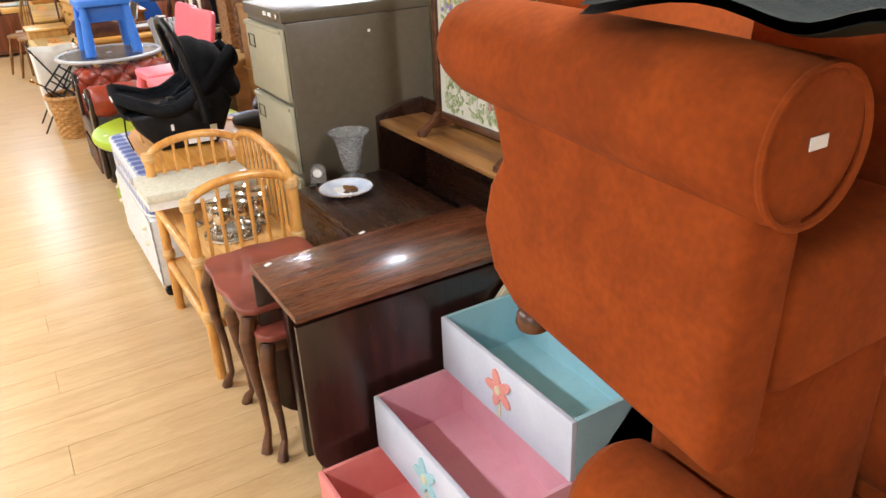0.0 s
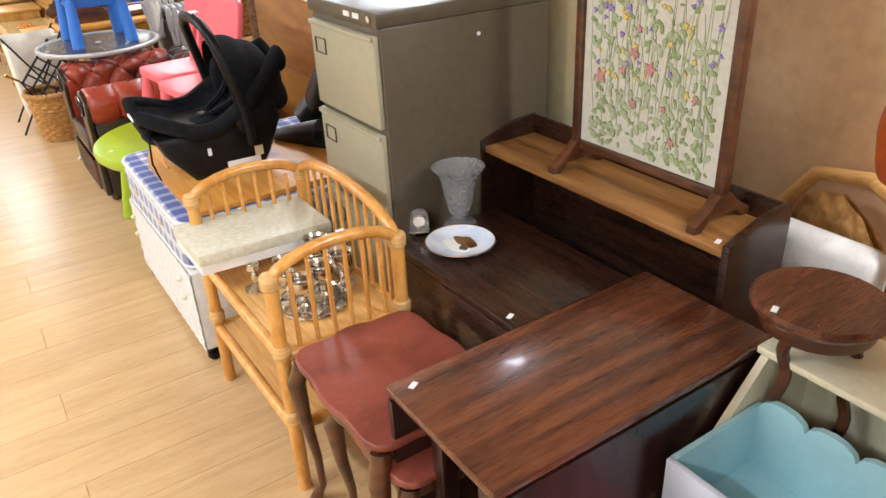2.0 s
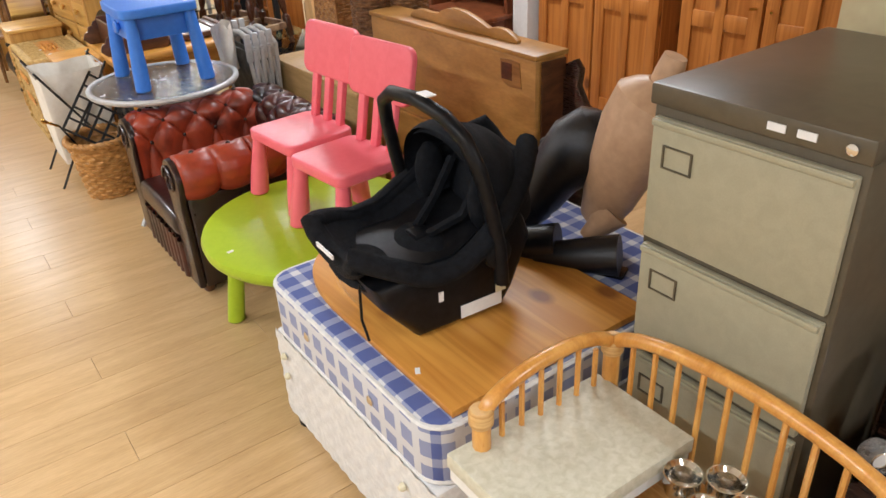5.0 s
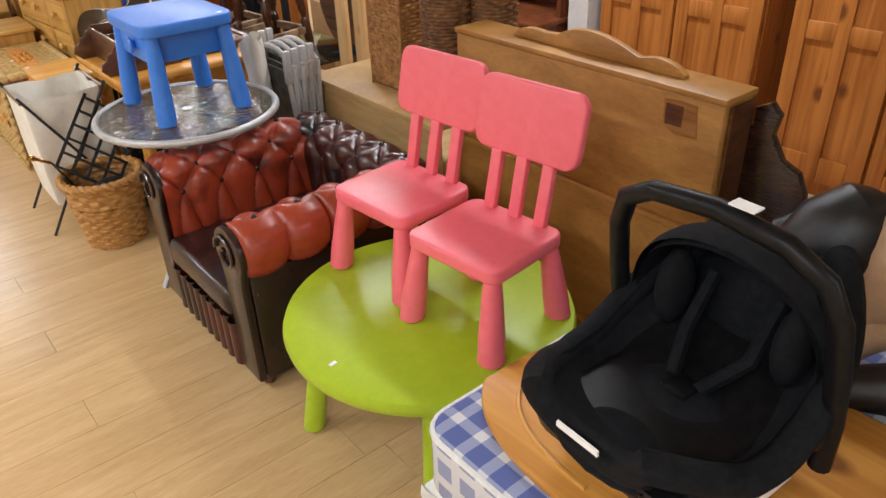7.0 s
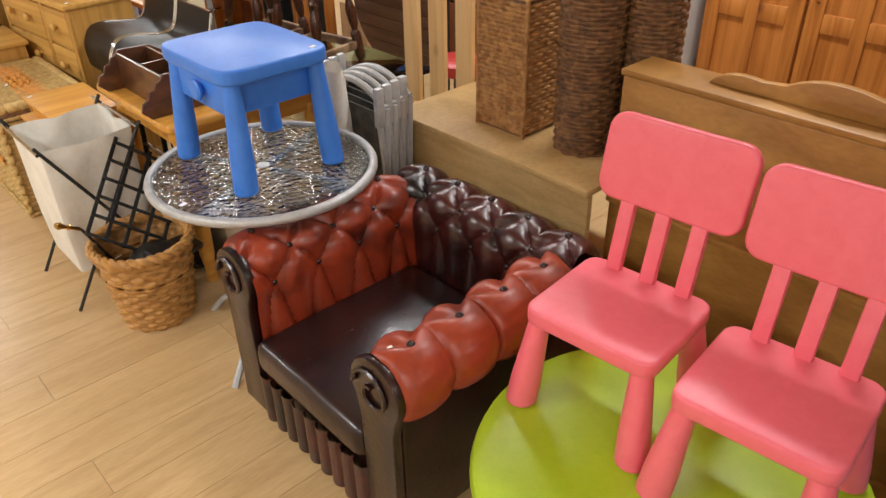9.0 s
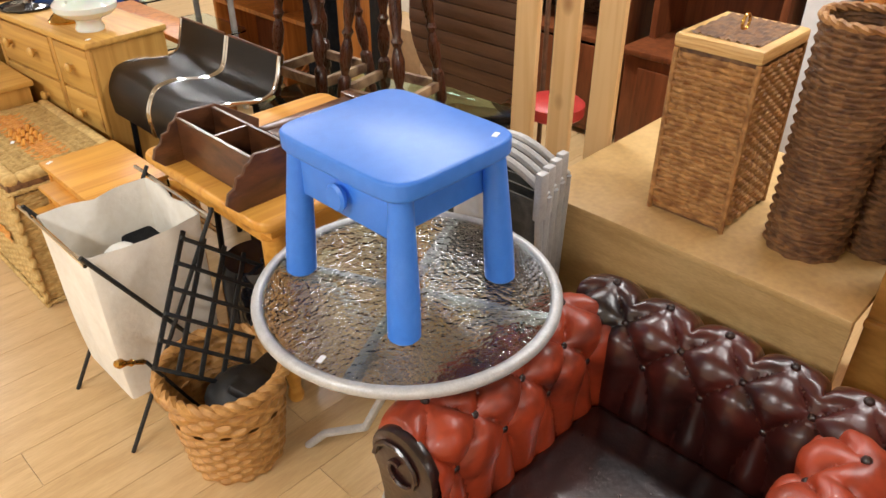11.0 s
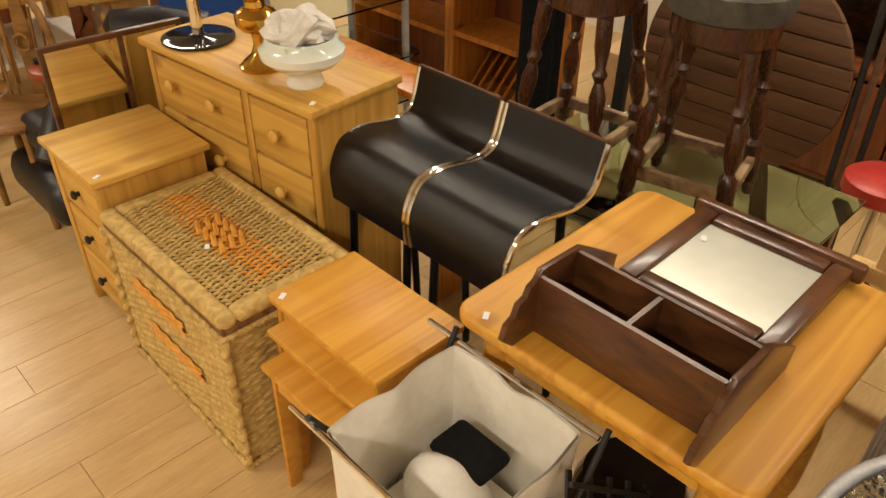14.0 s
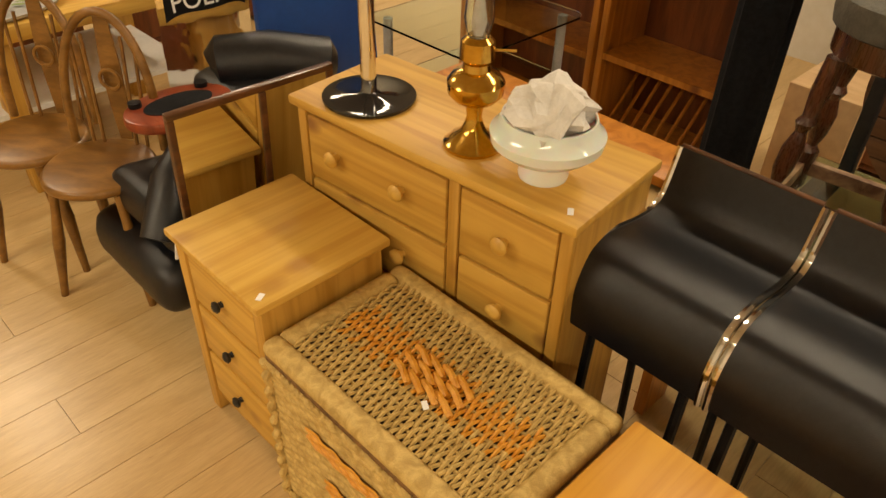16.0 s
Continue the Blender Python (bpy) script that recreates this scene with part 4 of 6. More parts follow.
part("seat_pad", B().ball((0.0, 0.0, 0.17), 0.13, 0.11, 0.05, 16, sm), BLACK_FAB, seat)
part("base_tub", B().prism([(-0.15, 0.0), (0.13, 0.0), (0.17, 0.05), (0.24, 0.2), (0.2, 0.3), (-0.02, 0.2), (-0.28, 0.2), (-0.25, 0.12)], -0.15, 0.15, "xz", 0.03, m=sm, seg=3), BLACK_PL, seat)
for sgn in (-1, 1):
    part("pivot", B().lathe([(0.042, 0), (0.042, 0.014), (0.03, 0.02)], n=22, m=sm @ pose(0.07, sgn * 0.185, 0.22, -90 * sgn, 0, 0)), BLACK_PL, seat)
part("handle", B().tube([sm @ Vector(p) for p in [(0.08, -0.198, 0.13), (0.07, -0.2, 0.24), (0.045, -0.198, 0.36), (0.02, -0.19, 0.47), (0.0, -0.165, 0.545), (-0.01, -0.11, 0.585), (-0.012, 0.0, 0.6), (-0.01, 0.11, 0.585), (0.0, 0.165, 0.545), (0.02, 0.19, 0.47), (0.045, 0.198, 0.36), (0.07, 0.2, 0.24), (0.08, 0.198, 0.13)]], 0.02, 12), BLACK_PL, seat, "smooth black carry handle")


def hood(u, v, k=1.0):
    """A folding canopy: fabric bows swung about the handle's pivots, bulging between the ribs."""
    a, swing = math.pi * u, radians(-8 + 112 * v)
    r = (0.262 + 0.014 * abs(math.sin(math.pi * 4 * v)) ** 0.7) * math.sin(a) ** 0.62 * k
    half = (0.178 - 0.045 * v * v) * k
    return (0.07 + 0.92 * r * math.sin(swing), -half * math.cos(a), 0.24 + r * math.cos(swing) * (1.0 if swing < 1.57 else 0.6))


part("hood", B().sheet(hood, 28, 30, m=sm).sheet(lambda u, v: hood(u, v, 0.95), 28, 30, m=sm), BLACK_FAB, seat, "ribbed black fabric hood")
part("backrest_pad", B().ball((0.16, 0.0, 0.3), 0.07, 0.14, 0.17, 18, sm @ pose(0, 0, 0, 0, 8, 0)), BLACK_FAB, seat)
for sgn in (-1, 1):
    part("strap", B().tube([sm @ Vector(p) for p in ((0.14, sgn * 0.06, 0.38), (0.07, sgn * 0.06, 0.27), (-0.02, sgn * 0.025, 0.22))], 0.014, 6), BLACK_FAB, seat)
    part("head_wing", B().ball((0.1, sgn * 0.11, 0.33), 0.05, 0.03, 0.09, 14, sm), BLACK_FAB, seat)
part("buckle", B().box((-0.06, -0.025, 0.205), (0.0, 0.025, 0.225), 0.006, sm), BLACK_PL, seat)
part("label", B().box((-0.02, -0.1525, 0.02), (0.12, -0.1505, 0.06), 0, sm), TAGWHITE, seat, "white printed safety label")
part("label", B().box((0.1, -0.1525, 0.0605), (0.135, -0.1505, 0.1), 0, sm), CREAM, seat)
part("badge", B().box((-0.09, -0.1525, 0.1), (-0.075, -0.1505, 0.13), 0, sm), TAGWHITE, seat)
part("logo_bar", B().box((-0.325, -0.04, 0.25), (-0.32, 0.04, 0.262), 0, sm), TAGWHITE, seat)
part("handle_sticker", B().box((-0.025, -0.06, 0.6225), (0.005, -0.02, 0.6255), 0, sm), TAGWHITE, seat)
part("tether", B().tube([sm @ Vector(p) for p in ((-0.29, -0.1, 0.2), (-0.3, -0.11, 0.1), (-0.28, -0.1, 0.02))], 0.004, 6), BLACK_PL, seat)

def torso(label, mat, spine, radii, flat, stubs):
    """A shop mannequin's trunk along a spine, with short neck or arm stubs."""
    b = B()
    pts = [p for i in range(len(spine) - 1) for p in (Vector(spine[i]), Vector(spine[i]).lerp(Vector(spine[i + 1]), 0.5))] + [Vector(spine[-1])]
    rs = [r for i in range(len(radii) - 1) for r in (radii[i], 0.5 * (radii[i] + radii[i + 1]))] + [radii[-1]]
    b.tube(pts, rs, 20)
    for p0, p1, r0, r1 in stubs:
        b.tube([p0, Vector(p0).lerp(Vector(p1), 0.6), p1], [r0, r1, r1 * 0.8], 14)
    c = sum(pts, Vector()) / len(pts)
    for v in b.bm.verts:
        v.co.x = c.x + (v.co.x - c.x) * flat
    return tagged(part("mannequin", b, mat), label, "mannequin")


torso("beige plastic mannequin torso lying on the bed", SKINPL, [(1.4, 3.0, 0.63), (1.4, 2.96, 0.72), (1.39, 2.92, 0.82), (1.4, 2.87, 0.93), (1.41, 2.84, 1.02), (1.42, 2.82, 1.06)], [0.06, 0.085, 0.1, 0.12, 0.11, 0.05], 0.8,
      [((1.38, 2.93, 0.68), (1.32, 2.98, 0.585), 0.06, 0.035), ((1.42, 2.83, 1.03), (1.43, 2.8, 1.14), 0.045, 0.04)])
torso("glossy black mannequin torso slumped on the bed", BLACK_LEA, [(1.27, 3.17, 0.62), (1.3, 3.15, 0.68), (1.33, 3.12, 0.75), (1.38, 3.07, 0.83), (1.42, 3.03, 0.88), (1.45, 3.0, 0.9)], [0.05, 0.075, 0.085, 0.105, 0.09, 0.04], 0.9,
      [((1.3, 3.17, 0.66), (1.22, 3.2, 0.6), 0.075, 0.07), ((1.4, 3.1, 0.85), (1.36, 3.19, 0.8), 0.05, 0.04)])
for (bx0, by0, dx, dy) in ((1.3, 2.82, -0.09, 0.13), (1.22, 2.98, -0.08, 0.12)):
    bt = thing("boot", bx0, by0, 0.5505, "black leather ankle boot lying on the mattress", "boot", group="black boots")
    part("upper", B().tube([(0, 0, 0.06), (dx * 0.5, dy * 0.5, 0.05), (dx, dy, 0.042), (dx * 1.5, dy * 1.5, 0.034)], [0.06, 0.052, 0.04, 0.028], 12), BLACK_LEA, bt)
    part("sole", B().box((-0.03, -0.02, 0.0), (0.03, 0.16, 0.012), 0.004, pose(0, 0, 0, 0, 0, 25)), BLACK_PL, bt)


# ---- children's furniture ----
def splayed_leg(b, x, y, z0, z1, r0, r1, dx=0, dy=0):
    n = 14
    return b.lathe([(r0 - 0.006, 0.0), (r0, 0.006), (r0 * 0.97, (z1 - z0) * 0.3), (r1, z1 - z0)], (0, 0, 0), 18, Matrix.Translation((x, y, z0)) @ Matrix(((1, 0, dx, 0), (0, 1, dy, 0), (0, 0, 1, 0), (0, 0, 0, 1))))


gtb = thing("play_table", 0.905, 3.905, 0.0, "round lime green plastic children's table", "table")
part("tabletop", B().lathe([(0.36, 0.365), (0.394, 0.368), (0.407, 0.38), (0.412, 0.4), (0.406, 0.415), (0.384, 0.42), (0.0, 0.42)], n=64), GREEN, gtb)
for k in range(4):
    a = radians(142 + 90 * k)
    part("leg", splayed_leg(B(), 0.29 * math.cos(a) * 1.3, 0.29 * math.sin(a) * 1.3, 0, 0.38, 0.034, 0.025, -0.18 * math.cos(a), -0.18 * math.sin(a)), GREEN, gtb)
sticker(-0.345, -0.04, 0.4202, 10, parent=gtb)
gtb.scale = (1.0, 1.0, 1.06)


def pink_chair(x, y, z, rz):
    c = thing("child_chair", x, y, z, "pink plastic children's chair with three-slat back, on a green table", "chair", rz=rz, group="pink chairs")
    part("seat", B().prism(rrect(-0.14, -0.155, 0.14, 0.155, 0.035), 0.225, 0.265, "xy", 0.008, seg=3), PINK, c)
    for ax, ay in ((-1, -1), (-1, 1), (1, -1), (1, 1)):
        part("leg", splayed_leg(B(), ax * 0.138, ay * 0.145, 0, 0.23, 0.036, 0.023, -ax * 0.12, -ay * 0.09), PINK, c)
    for yy in (-0.085, 0.0, 0.085):
        part("back_slat", B().box((-0.012, yy - 0.018, 0), (0.012, yy + 0.018, 0.18), 0.006, pose(0.12, 0, 0.255, 0, 12, 0)), PINK, c)
    pr = rrect(-0.168, 0.0, 0.168, 0.195, 0.04)
    t = B().prism(pr, -0.014, 0.014, "yz", 0.008, pose(0.12 + 0.035, 0, 0.42, 0, 12, 0), 3)
    part("backrest", t, PINK, c)
    return c


pink_chair(0.985, 3.76, 0.4455, 6)
pink_chair(0.988, 4.12, 0.4455, 5)


# ---- chesterfield armchair ----
ch = thing("chesterfield_chair", 0.56, 4.36, 0.0, "worn oxblood leather chesterfield armchair with button tufting", "armchair")
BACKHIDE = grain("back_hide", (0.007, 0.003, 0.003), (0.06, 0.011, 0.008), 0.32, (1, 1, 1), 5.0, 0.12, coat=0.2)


def tuft(s, t, rows, cols):
    """Pillow height in a diamond lattice; s, t in 0..1."""
    a, c = s * cols, t * rows
    p = abs(math.sin(math.pi * (a + c) / 1.0)) * abs(math.sin(math.pi * (a - c) / 1.0))
    return p ** 0.45


def roll_skin(p0, p1, inward, rows, cols, r=0.085, top=0.6, depth=0.3, deep=0.034):
    """A rolled arm or back from p0 to p1 (plan points): inside face, roll, and outside scroll."""
    p0, p1, inn = Vector((*p0, 0)), Vector((*p1, 0)), Vector((*inward, 0))
    path = [(0.075, top - 2 * r - depth), (0.075, top - 2 * r - depth * 0.5), (0.07, top - 2 * r), (0.075, top - r * 1.3)]
    path += [(r * math.cos(radians(a)) * 1.0 - 0.01, top - r + r * math.sin(radians(a))) for a in range(10, 271, 20)]

    def f(u, v):
        q = v * (len(path) - 1)
        i = min(int(q), len(path) - 2)
        w = q - i
        o = path[i][0] * (1 - w) + path[i + 1][0] * w
        z = path[i][1] * (1 - w) + path[i + 1][1] * w
        if i > 0:
            dx, dz = path[i + 1][0] - path[i][0], path[i + 1][1] - path[i][1]
        else:
            dx, dz = 0, 1
        ln = math.hypot(dx, dz) or 1
        over = min(1.0, max(0.0, (v - 0.4) / 0.12))
        flute = abs(math.sin(math.pi * u * cols)) ** 0.35
        h = deep * (tuft(u, v, rows, cols) * (1 - over) + flute * over - 0.47)
        nn = (dz / ln, -dx / ln)
        return p0.lerp(p1, u) + inn * (o + nn[0] * h) + Vector((0, 0, z + nn[1] * h))
    return f


def buttons(a_, f, rows, cols):
    data = None
    for i in range(2 * cols + 1):
        for j in range(2 * rows + 1):
            if (i + j) % 2 == 0 and 0 < i < 2 * cols:
                u, v = i / (2 * cols), j / (2 * rows)
                if 0.05 < v < 0.55:
                    if data is None:
                        o_ = part("button", B().ball((0, 0, 0), 0.011, n=8), DARK_HIDE, a_)
                        data = o_.data
                    else:
                        o_ = new("button", data)
                        o_.parent = a_
                    o_.location = f(u, v)


for nm, p0, p1, inn in (("arm", (0.02, 0.09), (0.62, 0.09), (0, 1)), ("arm", (0.62, 0.72), (0.02, 0.72), (0, -1)), ("back", (0.68, 0.04), (0.68, 0.77), (-1, 0))):
    cols_ = 4 if nm == "arm" else 5
    fn = roll_skin(p0, p1, inn, 3, cols_, deep=0.036)
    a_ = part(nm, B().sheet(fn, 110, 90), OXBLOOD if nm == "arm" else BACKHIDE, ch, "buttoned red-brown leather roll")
    buttons(a_, fn, 3, cols_)
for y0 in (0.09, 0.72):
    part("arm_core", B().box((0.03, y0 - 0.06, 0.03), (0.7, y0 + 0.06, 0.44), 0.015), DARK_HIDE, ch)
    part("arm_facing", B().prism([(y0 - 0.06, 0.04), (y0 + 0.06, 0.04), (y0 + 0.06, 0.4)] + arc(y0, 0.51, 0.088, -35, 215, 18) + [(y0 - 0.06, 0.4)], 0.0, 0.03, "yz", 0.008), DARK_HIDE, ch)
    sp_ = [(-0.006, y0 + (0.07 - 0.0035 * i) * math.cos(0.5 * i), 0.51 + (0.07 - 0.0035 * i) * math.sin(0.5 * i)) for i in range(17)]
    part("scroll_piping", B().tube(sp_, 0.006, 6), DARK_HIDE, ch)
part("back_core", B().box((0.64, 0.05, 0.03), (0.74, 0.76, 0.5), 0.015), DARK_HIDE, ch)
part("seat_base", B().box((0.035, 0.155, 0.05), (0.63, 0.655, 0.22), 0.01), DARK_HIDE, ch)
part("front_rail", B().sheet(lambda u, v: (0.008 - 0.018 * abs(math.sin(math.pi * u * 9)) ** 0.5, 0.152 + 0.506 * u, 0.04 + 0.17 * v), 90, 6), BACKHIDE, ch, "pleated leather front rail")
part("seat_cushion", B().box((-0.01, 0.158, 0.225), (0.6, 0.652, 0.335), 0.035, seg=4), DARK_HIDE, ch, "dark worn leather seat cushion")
for fx, fy in ((0.05, 0.07), (0.05, 0.74), (0.7, 0.07), (0.7, 0.74)):
    part("foot", B().lathe([(0.02, 0), (0.026, 0.01), (0.026, 0.045)], (fx, fy, 0), 12), BROWNWOOD, ch)
sticker(0.06, 0.09, 0.602, 80, parent=ch)

# ---- wooden chest on end and display ledge ----
bc = thing("blanket_chest", 1.6, 3.5, 0.0, "tall varnished wooden chest with shaped top and torn paper label", "chest")
part("body", B().box((0.0, 0.0, 0.06), (0.14, 1.08, 0.955), 0.006), CHESTWOOD, bc)
part("plinth", B().box((-0.012, -0.01, 0.0), (0.15, 1.09, 0.0598), 0.006), CHESTWOOD, bc)
part("ledge", B().box((-0.02, 0.0, 0.56), (-0.0005, 1.08, 0.58), 0.004), CHESTWOOD, bc)
part("top", B().box((-0.006, -0.006, 0.9555), (0.15, 1.086, 0.975), 0.005), CHESTWOOD, bc)
sh = [(0.12, 0.0), (0.8, 0.0)] + [tuple(p[:2]) for p in bez((0.8, 0.005, 0), (0.76, 0.05, 0), (0.66, 0.035, 0), 6)] + [tuple(p[:2]) for p in bez((0.6, 0.04, 0), (0.5, 0.1, 0), (0.34, 0.05, 0), 8)] + [tuple(p[:2]) for p in bez((0.28, 0.03, 0), (0.18, 0.06, 0), (0.12, 0.01, 0), 6)]
part("crest", B().prism([(p[0] + 0.05, p[1] + 0.9755) for p in sh], 0.06, 0.085, "yz", 0.003), CHESTWOOD, bc)
part("end_panel", B().box((0.02, -0.014, 0.06), (0.13, -0.0065, 0.95)), BROWNWOOD, bc)
part("paper_label", B().prism([(0.07, 0.845), (0.14, 0.84), (0.18, 0.86), (0.185, 0.935), (0.13, 0.94), (0.08, 0.935)], -0.003, -0.0004, "yz"), OAKTOP, bc, "torn brown paper label")
part("paper_print", B().box((-0.0045, 0.12, 0.865), (-0.0032, 0.175, 0.925)), BROWNWOOD, bc)
lg = thing("display_ledge", 1.5, 4.585, 0.0, "low plywood display platform", "platform")
part("front_panel", B().box((0.0, 0.0, 0.0), (0.02, 0.92, 0.597)), PLY, lg)
part("top", B().box((-0.01, 0.0, 0.5975), (0.75, 0.92, 0.62), 0.003), PLY, lg)
part("end_panel", B().box((0.0205, 0.9, 0.0), (0.74, 0.92, 0.597)), PLY, lg)
ow = thing("carved_shelf", 1.72, 3.38, 0.0, "dark carved wooden shelf end behind the bed", "shelf")
part("side_panel", B().prism([(-0.08, 0.0), (0.16, 0.0), (0.16, 0.8), (0.14, 0.86), (0.1, 0.88), (0.1, 0.93), (0.06, 0.95), (0.03, 0.92), (0.04, 0.86), (0.0, 0.8), (-0.05, 0.78), (-0.08, 0.72)], 0.0, 0.03, "yz", 0.004), DARKOAK, ow)


# ---- round glass table, blue stool, folding chairs ----
rt = thing("garden_table", 0.86, 5.37, 0.0, "round rippled-glass garden table with grey metal rim", "table")
part("glass_top", B().lathe([(0.335, 0.645), (0.335, 0.652)], n=64), RIPPLE, rt, "rippled safety glass top")
part("rim", B().tube([(0.345 * math.cos(a), 0.345 * math.sin(a), 0.644) for a in [i * math.pi / 32 for i in range(64)]], 0.0145, 10, True), ALU, rt, "grey metal rim")
for k in range(4):
    a = radians(25 + 90 * k)
    c_, s_ = math.cos(a), math.sin(a)
    part("leg", B().tube([(0.335 * c_, 0.335 * s_, 0.632), (0.2 * c_, 0.2 * s_, 0.6), (0.09 * c_, 0.09 * s_, 0.48), (0.07 * c_, 0.07 * s_, 0.3), (0.14 * c_, 0.14 * s_, 0.14), (0.27 * c_, 0.27 * s_, 0.07), (0.33 * c_, 0.33 * s_, 0.0)], 0.012, 8), ALU, rt)
for k in range(4):
    a = radians(25 + 90 * k)
    part("strut", B().box((0.03, -0.012, 0.63), (0.335, 0.012, 0.6445), 0.003, pose(0, 0, 0, 0, 0, 25 + 90 * k)), ALU, rt)
part("parasol_ring", B().lathe([(0.02, 0.6525), (0.02, 0.656), (0.012, 0.657)], n=18), ALU, rt)
sticker(-0.3, -0.06, 0.6525, 20, parent=rt)
bs = thing("blue_stool", 0.882, 5.42, 0.6525, "bright blue plastic children's side table with drawer, on a glass table", "stool")
out = []
for i in range(80):
    a = 2 * math.pi * i / 80
    ca, sa = math.cos(a), math.sin(a)
    q = (abs(ca) ** 7 + abs(sa) ** 7) ** (-1 / 7)
    out.append((0.182 * q * ca, 0.205 * q * sa))
part("top", B().prism(out, 0.305, 0.345, "xy", 0.007, seg=3), BLUE, bs)
for ax in (-1, 1):
    for ay in (-1, 1):
        part("leg", splayed_leg(B(), ax * 0.155, ay * 0.18, 0, 0.306, 0.036, 0.025, -ax * 0.06, -ay * 0.06), BLUE, bs)
part("drawer", B().prism([(-0.15, -0.14), (0.14, -0.14), (0.14, 0.14), (-0.15, 0.14)], 0.205, 0.3, "xy", 0.006), BLUE, bs)
part("knob", B().lathe([(0.014, 0), (0.016, 0.008), (0.028, 0.012), (0.03, 0.02), (0.024, 0.026), (0, 0.027)], n=24, m=pose(-0.15, 0, 0.255, 0, -90, 0)), BLUE, bs)
sticker(0.13, -0.17, 0.3452, 20, parent=bs)
bs.scale = (1.0, 1.0, 1.07)
fcn = thing("folding_chair", 1.3, 5.33, 0.0, "grey aluminium folding chair folded upright", "chair", group="folding chairs")
for yy in (0.0, 0.36):
    part("side_tube", B().tube([(0.0, yy, 0), (0.03, yy, 0.72)], 0.013, 8), ALU, fcn)
    part("rear_tube", B().tube([(0.045, yy, 0), (0.0, yy, 0.66)], 0.011, 8), ALU, fcn)
    part("arm_cap", B().box((-0.016, yy - 0.012, 0.66), (0.016, yy + 0.012, 0.8), 0.005), ALU, fcn)
part("back_hoop", B().tube([(0.03, 0.36 * i / 12, 0.72 + 0.06 * math.sin(math.pi * i / 12)) for i in range(13)], 0.013, 8), ALU, fcn)
part("sling", B().box((0.012, 0.016, 0.3), (0.018, 0.344, 0.7)), GREYFELT, fcn)
for k in range(1, 4):
    copy_thing(fcn, pose(1.3 + 0.045 * k, 5.33 + 0.012 * k, 0, 0, 0, 0))
pb = B().sheet(lambda u, v: ((0.055 + 0.016 * math.sin(5 * 2 * math.pi * u) * v + 0.012 * math.sin(3 * v + 9 * u)) * math.cos(2 * math.pi * u), (0.075 + 0.02 * math.cos(3 * 2 * math.pi * u) * v) * math.sin(2 * math.pi * u), 0.3 * v + 0.03 * v * math.sin(4 * math.pi * u)), 40, 14, True)
pbo = part("plastic_bag", pb, CANVAS)
pbo.matrix_basis = pose(1.25, 5.52, 0.6) @ Matrix.Diagonal((0.8, 0.8, 0.75, 1))
tagged(pbo, "crumpled white plastic bag hanging by folding chairs", "bag")

# ---- laundry bag, log basket, iron grate ----
lb = thing("laundry_hamper", 0.565, 6.243, 0.0, "white canvas laundry hamper on crossed metal legs, lid open", "laundry hamper")


def bagskin(u, v, o=0.0):
    a = 2 * math.pi * u + math.pi / 4
    ca, sa = math.cos(a), math.sin(a)
    q = (abs(ca) ** 30 + abs(sa) ** 30) ** (-1 / 30)
    w = 0.148 + 0.022 * v - o + 0.004 * math.sin(5 * v) * math.cos(8 * a)
    sag = -0.012 * v ** 6 * (1 - abs(math.sin(2 * a)))
    return (w * q * ca, 0.98 * w * q * sa, 0.1 + 0.51 * v + sag)


part("canvas_bag", B().sheet(bagskin, 144, 20, True).sheet(lambda u, v: bagskin(u, v, 0.005), 144, 20, True).box((-0.14, -0.138, 0.1), (0.14, 0.138, 0.104)), CANVAS, lb)
for sx in (-1, 1):
    part("rail", B().tube([(sx * 0.176, -0.19, 0.612), (sx * 0.176, 0.25, 0.612)], 0.006, 8), CHROME, lb)
for yy in (-0.19, 0.185):
    part("leg", B().tube([(-0.182, yy, 0.64), (0.2, yy - 0.03, 0.0)], 0.0065, 8), IRON, lb)
    part("leg", B().tube([(0.182, yy - 0.012, 0.64), (-0.215, yy - 0.042, 0.0)], 0.0065, 8), IRON, lb)
hl = thing("bicycle_helmet", 0.56, 6.25, 0.38, "white and black cycling cap lying in a laundry hamper", "helmet")
part("shell", B().ball((0, 0, 0.05), 0.075, 0.1, 0.075, 18), WHITE, hl)
part("band", B().box((0.02, -0.06, 0.09), (0.12, 0.08, 0.12), 0.02), BLACK_FAB, hl)
part("fill", B().box((-0.13, -0.13, -0.275), (0.13, 0.13, 0.0), 0.03), CANVAS, hl)


def weave_tub(b, x, y, z0, z1, r0, r1, rows, stakes, amp, nu=None, nv=None, flare=0.0):
    nu, nv = nu or stakes * 4, nv or rows * 4

    def f(u, v):
        k = int(v * rows)
        w = math.cos(math.pi * (u * stakes + k)) * amp + amp * 0.9 * abs(math.sin(math.pi * v * rows))
        r = r0 + (r1 - r0) * v + flare * v * v + w
        return (x + r * math.cos(2 * math.pi * u), y + r * math.sin(2 * math.pi * u), z0 + (z1 - z0) * v)
    return b.sheet(f, nu, nv, True)


